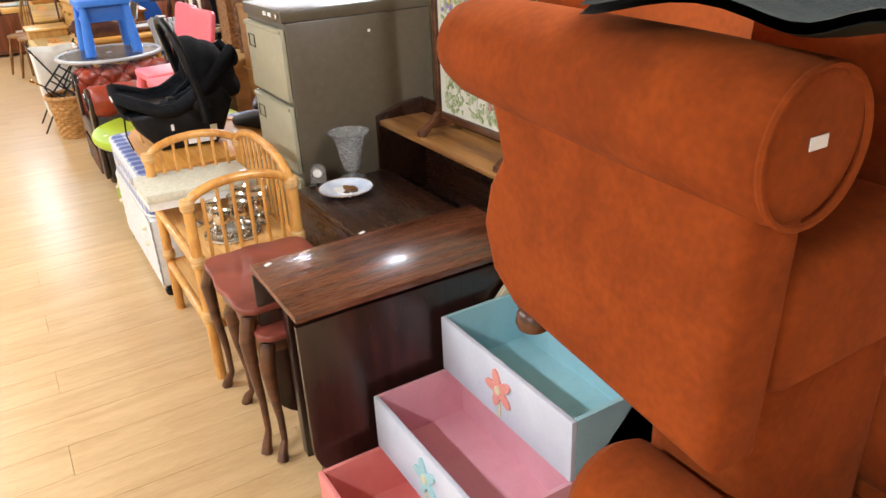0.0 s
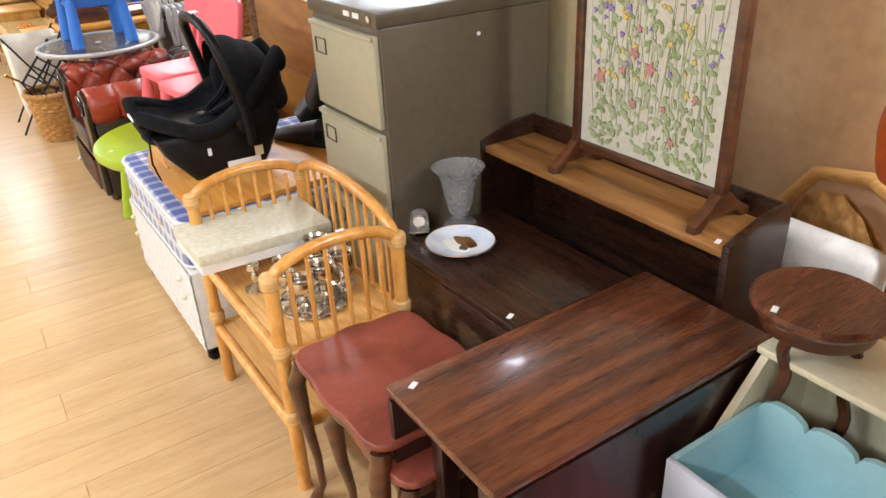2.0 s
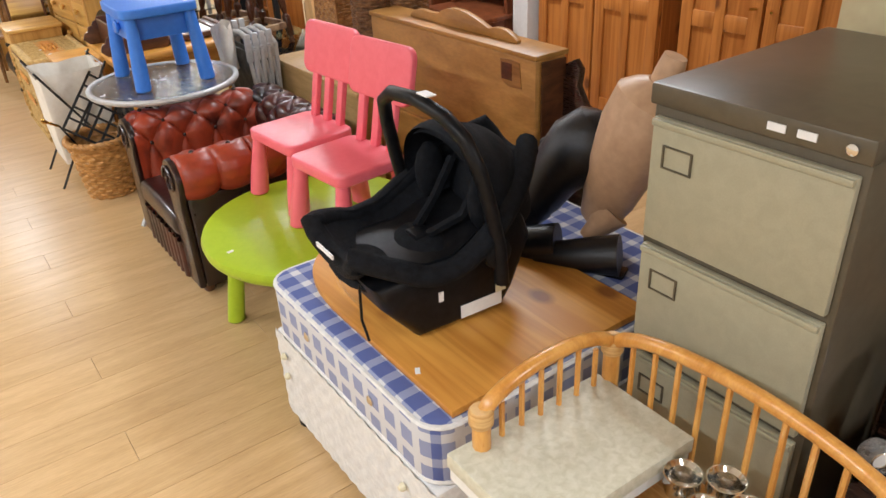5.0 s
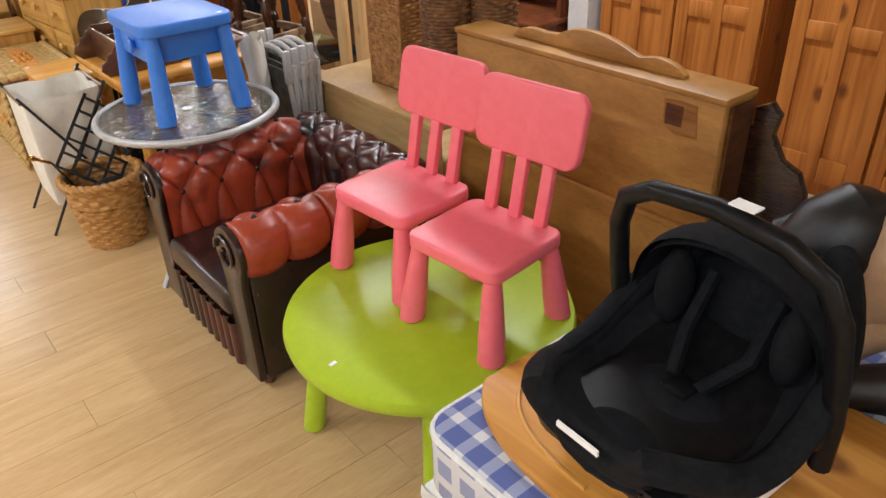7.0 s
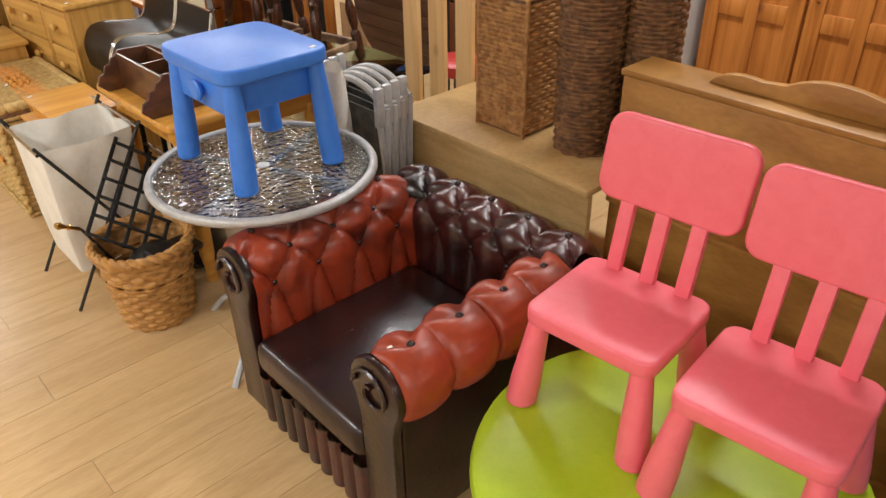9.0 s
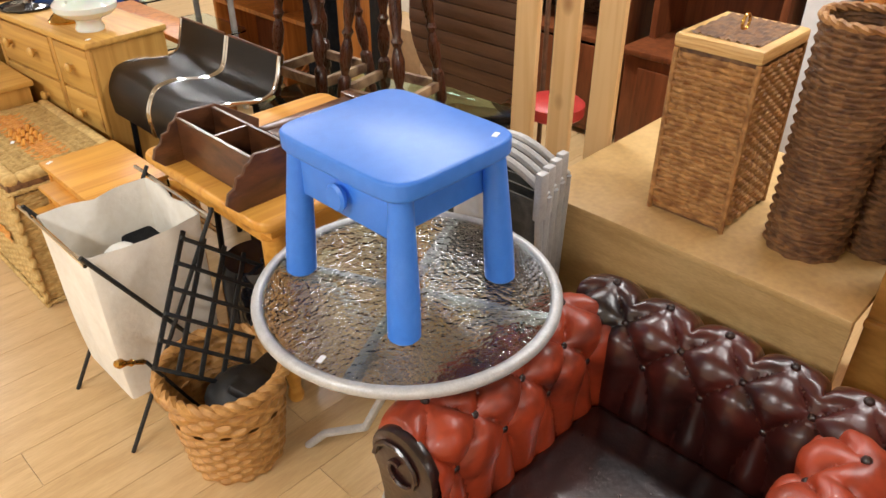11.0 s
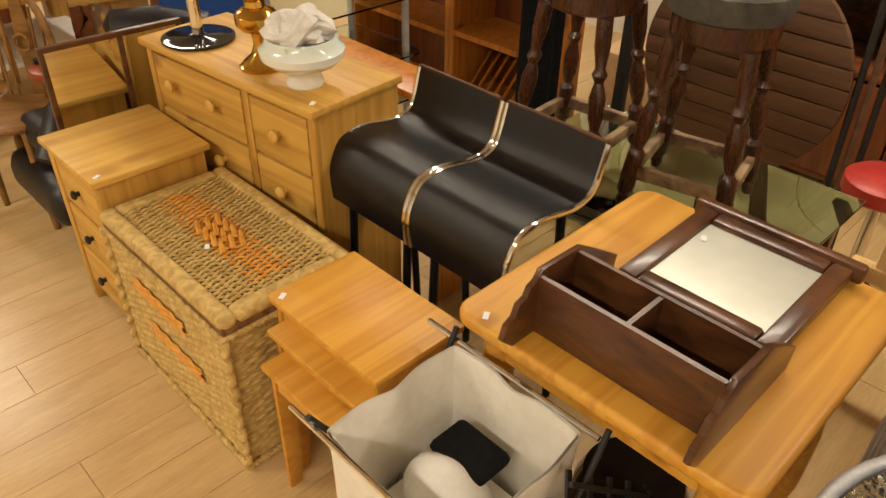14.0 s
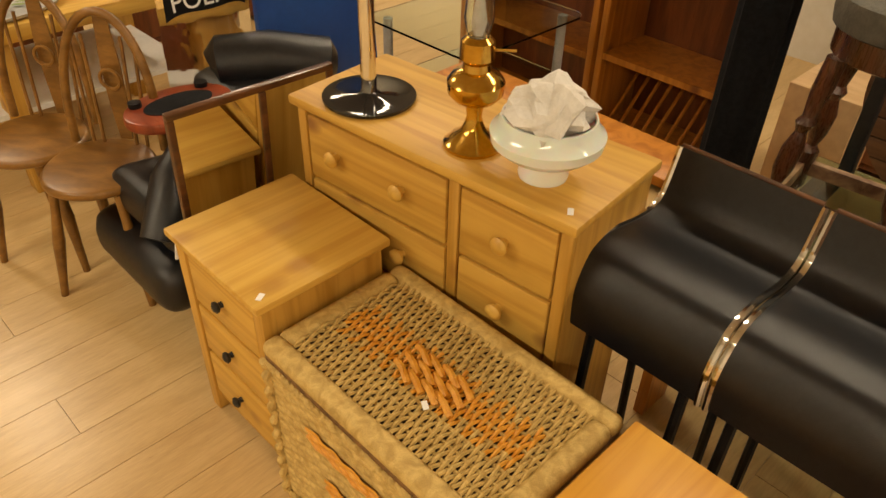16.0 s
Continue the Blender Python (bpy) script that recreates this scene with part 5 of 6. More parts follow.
def rope_ring(pts, r, turns, n=10):
    """A twisted binding along a closed line of points."""
    b = B()
    k = len(pts)
    for s in range(2):
        q = []
        for i in range(k):
            p, nx = Vector(pts[i]), Vector(pts[(i + 1) % k])
            d = (nx - p).normalized()
            u = d.orthogonal().normalized()
            w = d.cross(u)
            a = 2 * math.pi * turns * i / k + s * math.pi
            q.append(p + (Vector((0, 0, 1)) * math.cos(a) + d.cross(Vector((0, 0, 1))) * math.sin(a)) * r * 0.6)
        b.tube(q, r, 6, True)
    return b


lk = thing("log_basket", 0.57, 5.8, 0.0, "honey-coloured willow log basket holding fire irons", "basket")
part("wall", weave_tub(weave_tub(B(), 0, 0, 0.0, 0.2, 0.125, 0.15, 11, 26, 0.005), 0, 0, 0.2, 0.3, 0.15, 0.162, 4, 26, 0.005).box((-0.08, -0.08, 0.002), (0.08, 0.08, 0.012)), WILLOW, lk, "woven willow wall")
part("rope_rim", rope_ring([(0.165 * math.cos(2 * math.pi * i / 90), 0.165 * math.sin(2 * math.pi * i / 90), 0.315) for i in range(90)], 0.013, 16), WILLOW, lk)
gr = thing("fire_grate", 0.56, 5.82, 0.3, "black iron fire grate leaning in a log basket", "fire grate")
g_up, g_side = Vector((0.628, 0.538, 0.564)).normalized(), Vector((0.77, -0.22, -0.59))
g_side = (g_side - g_up * g_side.dot(g_up)).normalized()
g_base = Vector((-0.15, 0.02, 0.087)) + g_side * 0.135 + g_up * 0.06
gm = Matrix.Translation(g_base) @ Matrix((g_side, g_up.cross(g_side), g_up)).transposed().to_4x4() @ Matrix.Diagonal((1.35, 1.0, 1.0, 1.0))
for k in range(6):
    part("bar", B().box((-0.1, -0.005, -0.06 + 0.072 * k), (0.1, 0.005, -0.05 + 0.072 * k), 0.001, gm), IRON, gr)
for k in range(5):
    part("upright", B().box((-0.1 + 0.0475 * k, 0.0055, -0.06), (-0.09 + 0.0475 * k, 0.0125, 0.33), 0.001, gm), IRON, gr)
part("hook", B().tube([gm @ Vector(p) for p in ((0.09, 0, 0.31), (0.17, 0, 0.33), (0.19, 0, 0.335))], 0.006).ball(gm @ Vector((0.19, 0, 0.335)), 0.012, n=10), IRON, gr)
pk = thing("poker", 0.44, 5.86, 0.25, "brass-handled fire poker standing in a basket", "poker")
part("handle", B().lathe([(0.004, 0), (0.008, 0.01), (0.006, 0.04), (0.01, 0.05), (0.006, 0.06), (0.009, 0.075), (0.013, 0.088), (0.009, 0.1), (0, 0.103)], n=14, m=pose(-0.03, 0.02, 0.14, 0, -55, 20)), BRASS, pk, "brass knob handle")
part("rod", B().tube([(0.08, 0.0, -0.1), (-0.03, 0.02, 0.14)], 0.005), IRON, pk)
lo = thing("coal_scuttle", 0.59, 5.76, 0.05, "black iron coal shovels heaped in a basket", "fire irons")
part("pan", B().ball((0, 0, 0.19), 0.1, 0.09, 0.06, 14).box((-0.12, -0.01, 0.2), (0.12, 0.08, 0.23), 0.01, pose(0, 0, 0, 20, 15, 30)), IRON, lo)
sf = thing("frying_pan", 0.85, 6.02, 0.0, "black glossy round cauldron under a pine table", "pan")
part("bowl", B().lathe([(0.06, 0), (0.1, 0.02), (0.12, 0.08), (0.115, 0.4), (0.1, 0.44), (0.09, 0.44)], n=28), BLACKGLASS, sf)

# ---- pine table with hutch and mirror ----
ptb = thing("pine_table", 0.74, 5.78, 0.0, "varnished yellow pine table with turned legs and rounded edge", "table")
part("tabletop", B().prism(rrect(0.0, 0.0, 0.7, 0.65, 0.045), 0.655, 0.69, "xy", 0.012, seg=3), HONEY_X, ptb)
part("apron", B().box((0.06, 0.06, 0.57), (0.64, 0.59, 0.6545)), HONEY_X, ptb)
for lx, ly in ((0.075, 0.075), (0.075, 0.575), (0.625, 0.075), (0.625, 0.575)):
    part("leg", B().lathe([(0.022, 0), (0.026, 0.02), (0.018, 0.05), (0.028, 0.12), (0.032, 0.3), (0.022, 0.42), (0.032, 0.45), (0.022, 0.48), (0.034, 0.5), (0.034, 0.6)], (lx, ly, 0), 16), HONEY_X, ptb)
sticker(0.03, 0.58, 0.6902, 30, parent=ptb)
hu = thing("wall_shelf", 0.71, 5.88, 0.6905, "dark brown wooden pigeonhole shelf with scalloped ends lying on a table", "shelf")
sidep = [(0.0, 0.03), (0.03, 0.0), (0.2, 0.0), (0.35, 0.0), (0.36, 0.05), (0.3, 0.09), (0.22, 0.14), (0.1, 0.145), (0.085, 0.125), (0.07, 0.12), (0.06, 0.1), (0.04, 0.095), (0.03, 0.07), (0.01, 0.06)]
for y0 in (0.0, 0.385):
    part("side_panel", B().prism(sidep, y0, y0 + 0.014, "xz", 0.003), BROWNWOOD, hu)
part("front_board", B().box((0.09, 0.0145, 0.004), (0.1, 0.3845, 0.135)), BROWNWOOD, hu)
part("back_board", B().box((0.205, 0.0145, 0.004), (0.215, 0.3845, 0.135)), BROWNWOOD, hu)
part("floor_board", B().box((0.1005, 0.0145, 0.004), (0.2045, 0.3845, 0.012)), BROWNWOOD, hu)
part("divider", B().box((0.1005, 0.195, 0.0125), (0.2045, 0.205, 0.133)), BROWNWOOD, hu)
mr = thing("framed_mirror", 0.97, 5.86, 0.74, "mahogany framed mirror lying tilted on a shelf", "mirror", ry=0)
mr.matrix_basis = pose(1.05, 5.9, 0.714, 0, -1, 0)
for lo_, hi_ in (((0, 0, -0.02), (0.35, 0.045, 0.012)), ((0, 0.305, -0.02), (0.35, 0.35, 0.012)), ((0.0, 0.0455, -0.02), (0.045, 0.3045, 0.012)), ((0.305, 0.0455, -0.02), (0.35, 0.3045, 0.012))):
    part("frame_side", B().box(lo_, hi_, 0.008), BROWNWOOD, mr)
part("cornice", B().box((0.345, -0.02, -0.02), (0.375, 0.37, 0.022), 0.008), BROWNWOOD, mr)
part("mirror_glass", B().box((0.0455, 0.0458, -0.012), (0.3045, 0.3042, 0.0)), HAZED_MIRROR, mr, "dull silvered mirror glass")
sticker(0.24, 0.285, 0.001, 30, parent=mr)

# ---- nest of pine tables ----
for k, (x0, y0, x1, y1, zt) in enumerate(((0.57, 6.47, 0.83, 6.86, 0.56), (0.535, 6.49, 0.79, 6.82, 0.5), (0.49, 6.53, 0.75, 6.79, 0.44))):
    n_ = thing("nest_table", x0, y0, 0.0, "small honey pine nest table with arched ends", "table", group="pine nest tables")
    w, d = x1 - x0, y1 - y0
    part("tabletop", B().box((0, 0, zt - 0.018), (w, d, zt), 0.004), HONEY_X, n_)
    for yy in (0.012, d - 0.027):
        en = [(0.015, 0.0), (0.05, 0.0), (0.06, 0.08)] + arc(w / 2, zt - 0.17, w / 2 - 0.06, 180, 0, 8, 0.06) + [(w - 0.06, 0.08), (w - 0.05, 0.0), (w - 0.015, 0.0), (w - 0.015, zt - 0.0185), (0.015, zt - 0.0185)]
        part("end_frame", B().prism(en, yy, yy + 0.015, "xz", 0.002), HONEY_Y, n_)
    part("apron", B().box((0.02, 0.03, zt - 0.08), (0.034, d - 0.03, zt - 0.0185)), HONEY_Y, n_)
    if k == 0:
        sticker(0.025, d - 0.03, zt, 30, parent=n_)

# ---- seagrass chest ----
wk = thing("wicker_chest", 0.46, 6.89, 0.0, "large woven seagrass chest with orange cane stripes", "chest")
WX, WY, WZ = 0.39, 0.64, 0.52


def woven(b, o, U, V, N, pu, pv, amp, mu, mv):
    """A panel of weaving: strands along U crossing stakes along V."""
    o, U, V, N = Vector(o), Vector(U), Vector(V), Vector(N)
    lu, lv = U.length, V.length
    ku, kv = max(1, round(lu / pu)), max(1, round(lv / pv))

    def f(u, v):
        j = int(min(v, 0.9999) * kv)
        h = amp * (0.75 * abs(math.sin(math.pi * v * kv)) ** 0.6 + 0.6 * math.cos(math.pi * (u * ku + j)))
        return o + U * u + V * v + N * h
    return b.sheet(f, ku * mu, kv * mv)


part("core", B().box((0.012, 0.012, 0.0), (WX - 0.012, WY - 0.012, WZ - 0.012)), WICKER_DK_GAPS, wk)
part("woven_front", woven(B(), (0.006, 0, 0.02), (0, WY, 0), (0, 0, WZ - 0.09), (-1, 0, 0), 0.03, 0.0125, 0.0035, 4, 4), SEAGRASS, wk)
part("woven_end", woven(B(), (0, 0.006, 0.02), (WX, 0, 0), (0, 0, WZ - 0.09), (0, -1, 0), 0.03, 0.0125, 0.0035, 4, 4), SEAGRASS, wk)
part("woven_end", woven(B(), (0, WY - 0.006, 0.02), (WX, 0, 0), (0, 0, WZ - 0.09), (0, 1, 0), 0.03, 0.0125, 0.005, 4, 4), SEAGRASS, wk)
for k in range(2):
    part("cane_stripe", woven(B(), (-0.003, 0.17 + 0.05 * k, 0.2 + 0.13 * k), (0, WY - 0.36, 0), (0, 0, 0.05), (-1, 0, 0), 0.03, 0.0125, 0.0035, 4, 4), ORANGE_CANE, wk, "orange cane stripe")
# Slab coloured dark so the gaps between lid strands look shaded.
ld = part("lid", B().box((0.0, 0.0, WZ - 0.05), (WX, WY, WZ - 0.012), 0.006), WICKER_DK_GAPS, wk, "hinged seagrass lid on a dark backing")
EDGE = 0.042
for lo_, hi_ in (((0, 0), (EDGE, WY)), ((WX - EDGE, 0), (WX, WY)), ((EDGE, 0), (WX - EDGE, EDGE)), ((EDGE, WY - EDGE), (WX - EDGE, WY))):
    part("border", B().box((lo_[0] - 0.004, lo_[1] - 0.004, WZ - 0.034), (hi_[0] + 0.004, hi_[1] + 0.004, WZ + 0.006), 0.018, seg=4), SEAGRASS, ld, "wrapped seagrass border")
nst = 10
sp_x = (WX - 2 * EDGE) / nst
for k in range(nst + 1):
    part("stake", B().tube([(EDGE + sp_x * k, EDGE, WZ - 0.006), (EDGE + sp_x * k, WY - EDGE, WZ - 0.006)], 0.004, 6), SEAGRASS, ld)
rows_ = 62
both = {True: B(), False: B()}
for r_ in range(rows_):
    yy = EDGE + (WY - 2 * EDGE) * (r_ + 0.5) / rows_
    for seg_ in range(nst):
        mid = abs(seg_ + 0.5 - nst / 2) < 1.6 + 0.8 * math.sin(r_ * 1.7) and 3 < r_ < rows_ - 2
        pts = []
        for q in range(7):
            xx = seg_ + q / 6
            pts.append((EDGE + sp_x * xx, yy + 0.0012 * math.sin(r_ * 5.1 + xx * 2), WZ - 0.004 + 0.0052 * math.cos(math.pi * (xx + r_))))
        both[mid].tube(pts, 0.0041, 5)
tagged(part("seagrass_weaving", both[False], SEAGRASS, ld), kind="stuff")
tagged(part("orange_weaving", both[True], ORANGE_CANE, ld), kind="stuff")
for i in range(3):
    for j in range(4):
        yy, xx = WY / 2 - 0.06 + 0.04 * j, WX / 2 - 0.035 + 0.03 * i
        part("braid_strand", B().tube([(xx - 0.012, yy - 0.03, WZ), (xx, yy, WZ + (0.012 if (i + j) % 2 else 0.006)), (xx + 0.012, yy + 0.03, WZ)], 0.008, 6), ORANGE_CANE, ld)
for rz_, rr in ((WZ - 0.055, 0.007), (0.012, 0.007)):
    ring = rrect(0.0, 0.0, WX, WY, 0.02, 3)
    dense = []
    for i in range(len(ring)):
        p, q = Vector((*ring[i], rz_)), Vector((*ring[(i + 1) % len(ring)], rz_))
        m_ = max(1, int((q - p).length / 0.012))
        dense += [p.lerp(q, t_ / m_) for t_ in range(m_)]
    part("rope_edge", rope_ring(dense, rr, 60), SEAGRASS, wk)
for cx, cy in ((0.0, 0.0), (WX, 0.0), (0, WY), (WX, WY)):
    dd = [(cx + 0.004 * math.cos(i * 1.1), cy + 0.004 * math.sin(i * 1.1), WZ * i / 60) for i in range(55)]
    part("corner_rope", B().tube(dd, [0.01 + 0.002 * math.sin(i * 2.2) for i in range(55)], 8), SEAGRASS, wk)
sticker(0.13, 0.28, WZ + 0.006, 60, parent=wk)

# ---- pine nightstand and chest of drawers ----
ns = thing("nightstand", 0.462, 7.535, 0.0, "narrow pine nightstand with three drawers and black knobs", "nightstand")
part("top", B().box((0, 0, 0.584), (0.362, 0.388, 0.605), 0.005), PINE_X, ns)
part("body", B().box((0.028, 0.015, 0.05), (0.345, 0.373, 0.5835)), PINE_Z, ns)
for yy in (0.012, 0.338):
    part("stile", B().box((0.015, yy, 0.0), (0.05, yy + 0.038, 0.5835), 0.003), PINE_Z, ns)
part("back_foot", B().box((0.303, 0.012, 0.0), (0.345, 0.05, 0.0495)), PINE_Z, ns)
part("back_foot", B().box((0.303, 0.338, 0.0), (0.345, 0.376, 0.0495)), PINE_Z, ns)
for k in range(3):
    z0 = 0.085 + 0.162 * k
    d_ = part("drawer_front", B().box((0.018, 0.056, z0), (0.0278, 0.332, z0 + 0.148), 0.004), PINE_Y, ns)
    part("knob", B().lathe([(0.008, 0), (0.007, 0.008), (0.014, 0.013), (0.015, 0.019), (0.008, 0.024), (0, 0.025)], n=16, m=pose(0.018, 0.194, z0 + 0.076, 0, -90, 0)), IRON, d_, "black iron knob")
sticker(0.03, 0.03, 0.6052, 30, parent=ns)
cd = thing("chest_of_drawers", 0.897, 7.093, 0.0, "wide knotty pine chest with six drawers and round knobs", "chest of drawers", rz=5.1)
CL = 0.815
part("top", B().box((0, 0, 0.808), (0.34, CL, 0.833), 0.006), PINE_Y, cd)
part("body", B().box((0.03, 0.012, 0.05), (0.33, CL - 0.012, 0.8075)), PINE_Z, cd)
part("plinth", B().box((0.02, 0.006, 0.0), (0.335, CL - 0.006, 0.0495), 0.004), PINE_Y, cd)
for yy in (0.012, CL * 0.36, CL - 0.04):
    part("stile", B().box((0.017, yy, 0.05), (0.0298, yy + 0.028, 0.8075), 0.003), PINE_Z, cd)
for k in range(4):
    z0 = 0.075 + 0.182 * k
    for y0, y1 in ((0.045, CL * 0.36 - 0.006), (CL * 0.36 + 0.034, CL - 0.046)):
        d_ = part("drawer_front", B().box((0.016, y0, z0), (0.0298, y1, z0 + 0.17), 0.005), PINE_Y, cd)
        for yk in ([(y0 + y1) / 2] if y0 < 0.1 else [y0 + 0.13, y1 - 0.1]):
            part("knob", B().lathe([(0.01, 0), (0.009, 0.01), (0.019, 0.016), (0.021, 0.024), (0.014, 0.031), (0, 0.033)], n=18, m=pose(0.016, yk, z0 + 0.09, 0, -90, 0)), PINE_X, d_, "turned pine knob")
sticker(0.04, 0.04, 0.8332, 30, parent=cd)

lp = thing("lamp_base", 0.957, 7.757, 0.833, "chrome lamp column on a round black glass base", "lamp")
part("base", B().lathe([(0.108, 0), (0.112, 0.004), (0.112, 0.01), (0.03, 0.012), (0.02, 0.02)], n=40), BLACKGLASS, lp)
part("column", B().lathe([(0.0185, 0.0202), (0.0185, 0.9)], n=24), CHROME, lp)
ol = thing("oil_lamp", 0.978, 7.437, 0.833, "polished brass oil lamp with glass chimney", "oil lamp")
part("foot", B().lathe([(0.062, 0), (0.064, 0.008), (0.055, 0.014), (0.05, 0.022), (0.026, 0.04), (0.016, 0.07), (0.02, 0.1)], n=28), BRASS, ol)
part("font", B().lathe([(0.02, 0.1002), (0.045, 0.11), (0.058, 0.125), (0.06, 0.15), (0.05, 0.165), (0.03, 0.175), (0.028, 0.19), (0.036, 0.2), (0.034, 0.235), (0.024, 0.245)], n=28), BRASS, ol)
part("chimney", B().lathe([(0.022, 0.2455), (0.03, 0.28), (0.026, 0.33), (0.022, 0.45), (0.02, 0.45), (0.024, 0.33), (0.028, 0.28), (0.02, 0.247)], n=24), GLASS, ol)
part("wick_paper", B().lathe([(0.01, 0.2458), (0.016, 0.27), (0.01, 0.31), (0.003, 0.33)], n=9), PAPER, ol)
part("wick_knob", B().tube([(0.02, 0, 0.21), (0.06, -0.05, 0.212)], 0.003), BRASS, ol)
bw = thing("opal_bowl", 0.998, 7.258, 0.833, "white opal glass lamp shade stuffed with newspaper", "lamp shade")
part("shade", B().lathe([(0.05, 0.0), (0.052, 0.01), (0.045, 0.03), (0.05, 0.045), (0.09, 0.06), (0.112, 0.08), (0.115, 0.1), (0.1, 0.115), (0.094, 0.135), (0.09, 0.135), (0.094, 0.112), (0.108, 0.098), (0.1, 0.08), (0.04, 0.05)], n=40), OPAL, bw)


def crumple(u, v):
    a = 2 * math.pi * u
    s = max(0.02, math.sin(math.pi * v))
    q = noise.noise(Vector((3.1 * math.cos(a) * s, 3.1 * math.sin(a) * s, 5 * v))) * 0.6 + 1
    return (0.086 * s * math.cos(a) * q, 0.082 * s * math.sin(a) * q, 0.15 - 0.05 * math.cos(math.pi * v) + 0.03 * math.sin(3 * a) * s * v)


ppr = part("newspaper", B().sheet(crumple, 22, 14, True), PAPER, smooth=False)
ppr.matrix_basis = pose(0.998, 7.258, 0.833)
tagged(ppr, "crumpled newspaper stuffed into a glass shade", "newspaper")

# ---- black bar stools ----
for k in range(2):
    y0 = 6.78 - 0.335 * k + 0.02
    st = thing("bar_stool", 0.95, y0, 0.0, "black moulded bar stool with chrome edge trim", "stool", group="black bar stools")
    prof = [(0.006, 0.55), (0.0, 0.63), (0.015, 0.68), (0.05, 0.722), (0.12, 0.73), (0.22, 0.712), (0.28, 0.712), (0.32, 0.74), (0.352, 0.842)]
    sm_ = []
    for i in range(len(prof) - 1):
        for t_ in range(4):
            p = [prof[max(i - 1, 0)], prof[i], prof[i + 1], prof[min(i + 2, len(prof) - 1)]]
            t = t_ / 4
            sm_.append(tuple(0.5 * (2 * p[1][c] + (p[2][c] - p[0][c]) * t + (2 * p[0][c] - 5 * p[1][c] + 4 * p[2][c] - p[3][c]) * t * t + (3 * p[1][c] - p[0][c] - 3 * p[2][c] + p[3][c]) * t ** 3) for c in (0, 1)))
    sm_.append(prof[-1])
    kk = len(sm_) - 1

    def skin(u, v, off=0.0):
        i = min(int(v * kk), kk - 1)
        w = v * kk - i
        p = [sm_[i][c] * (1 - w) + sm_[i + 1][c] * w for c in (0, 1)]
        return (p[0], 0.012 + 0.306 * u, p[1] - off)
    part("seat_shell", B().sheet(skin, 8, kk).sheet(lambda u, v: Vector(skin(u, v)) + Vector((0.008, 0, -0.009)), 8, kk), BLACK_LEA, st, "black leatherette seat and back")
    for yy in (0.006, 0.324):
        part("edge_trim", B().tube([(p[0] + 0.003, yy, p[1] - 0.003) for p in sm_], 0.008, 8), CHROME, st, "chrome edge trim")
    part("top_trim", B().tube([(0.354, 0.01, 0.844), (0.354, 0.32, 0.844)], 0.005, 8), BROWNWOOD, st)
    for yy in (0.05, 0.28):
        part("leg", B().tube([(0.03, yy, 0.0), (0.06, yy, 0.7)], 0.012, 8), BLACK_PL, st)
        part("leg", B().tube([(0.3, yy, 0.0), (0.26, yy, 0.7)], 0.012, 8), BLACK_PL, st)
    part("foot_rail", B().tube([(0.04, 0.05, 0.25), (0.04, 0.28, 0.25)], 0.01, 8), CHROME, st)


# ---- turned wooden stools ----
def pub_stool(x, y, z, rz, top):
    s = thing("pub_stool", x, y, z, "dark turned wooden stool with round padded seat", "stool", rz=rz, group="turned stools")
    part("seat_pad", B().lathe([(0.15, 0.5), (0.16, 0.505), (0.165, 0.53), (0.16, 0.56), (0.13, 0.575), (0, 0.58)], n=32), top, s, "worn grey padded seat")
    part("seat_ring", B().lathe([(0.12, 0.44), (0.145, 0.45), (0.145, 0.4998)], n=28), TURNED, s)
    for ax in (-1, 1):
        for ay in (-1, 1):
            m_ = Matrix.Translation((ax * 0.15, ay * 0.15, 0)) @ Matrix(((1, 0, -0.11 * ax, 0), (0, 1, -0.11 * ay, 0), (0, 0, 1, 0), (0, 0, 0, 1)))
            part("leg", B().lathe([(0.014, 0), (0.02, 0.02), (0.015, 0.035), (0.026, 0.05), (0.026, 0.15), (0.014, 0.165), (0.024, 0.2), (0.026, 0.25), (0.014, 0.29), (0.024, 0.31), (0.015, 0.325), (0.024, 0.38), (0.024, 0.45)], (0, 0, 0), 14, m_), TURNED, s)
    for q in (-1, 1):
        part("stretcher", B().box((-0.13, q * 0.14 - 0.012, 0.085), (0.13, q * 0.14 + 0.012, 0.12), 0.004), WORN, s)
        part("stretcher", B().box((q * 0.14 - 0.012, -0.128, 0.085), (q * 0.14 + 0.012, 0.128, 0.12), 0.004), WORN, s)
    s.scale = (1.0, 1.0, 1.16)
    return s


gb = thing("glass_table", 1.5, 6.1, 0.0, "low green-tinted glass coffee table under turned stools", "table")
part("glass_top", B().box((0.0, 0.0, 0.44), (0.75, 1.0, 0.452), 0.003), glassy("green_glass", (0.5, 0.72, 0.62), 0.02), gb)
for lx, ly in ((0.06, 0.06), (0.06, 0.94), (0.69, 0.06), (0.69, 0.94)):
    part("leg", B().box((lx - 0.02, ly - 0.02, 0), (lx + 0.02, ly + 0.02, 0.4398), 0.003), BROWNWOOD, gb)
pub_stool(1.84, 6.5, 0.4525, 12, GREYFELT)
pub_stool(1.8, 6.9, 0.4525, 5, GREYFELT)
rdp = thing("round_pouffe", 1.93, 6.22, 0.0, "round red vinyl stool seat", "stool")
part("seat", B().lathe([(0.12, 0.4), (0.13, 0.41), (0.13, 0.455), (0.11, 0.47), (0, 0.475)], n=30), REDPL, rdp)
part("pedestal", B().lathe([(0.1, 0), (0.1, 0.02), (0.02, 0.05), (0.02, 0.3998)], n=16), CHROME, rdp)
rdp.location = (2.42, 6.1, 0)
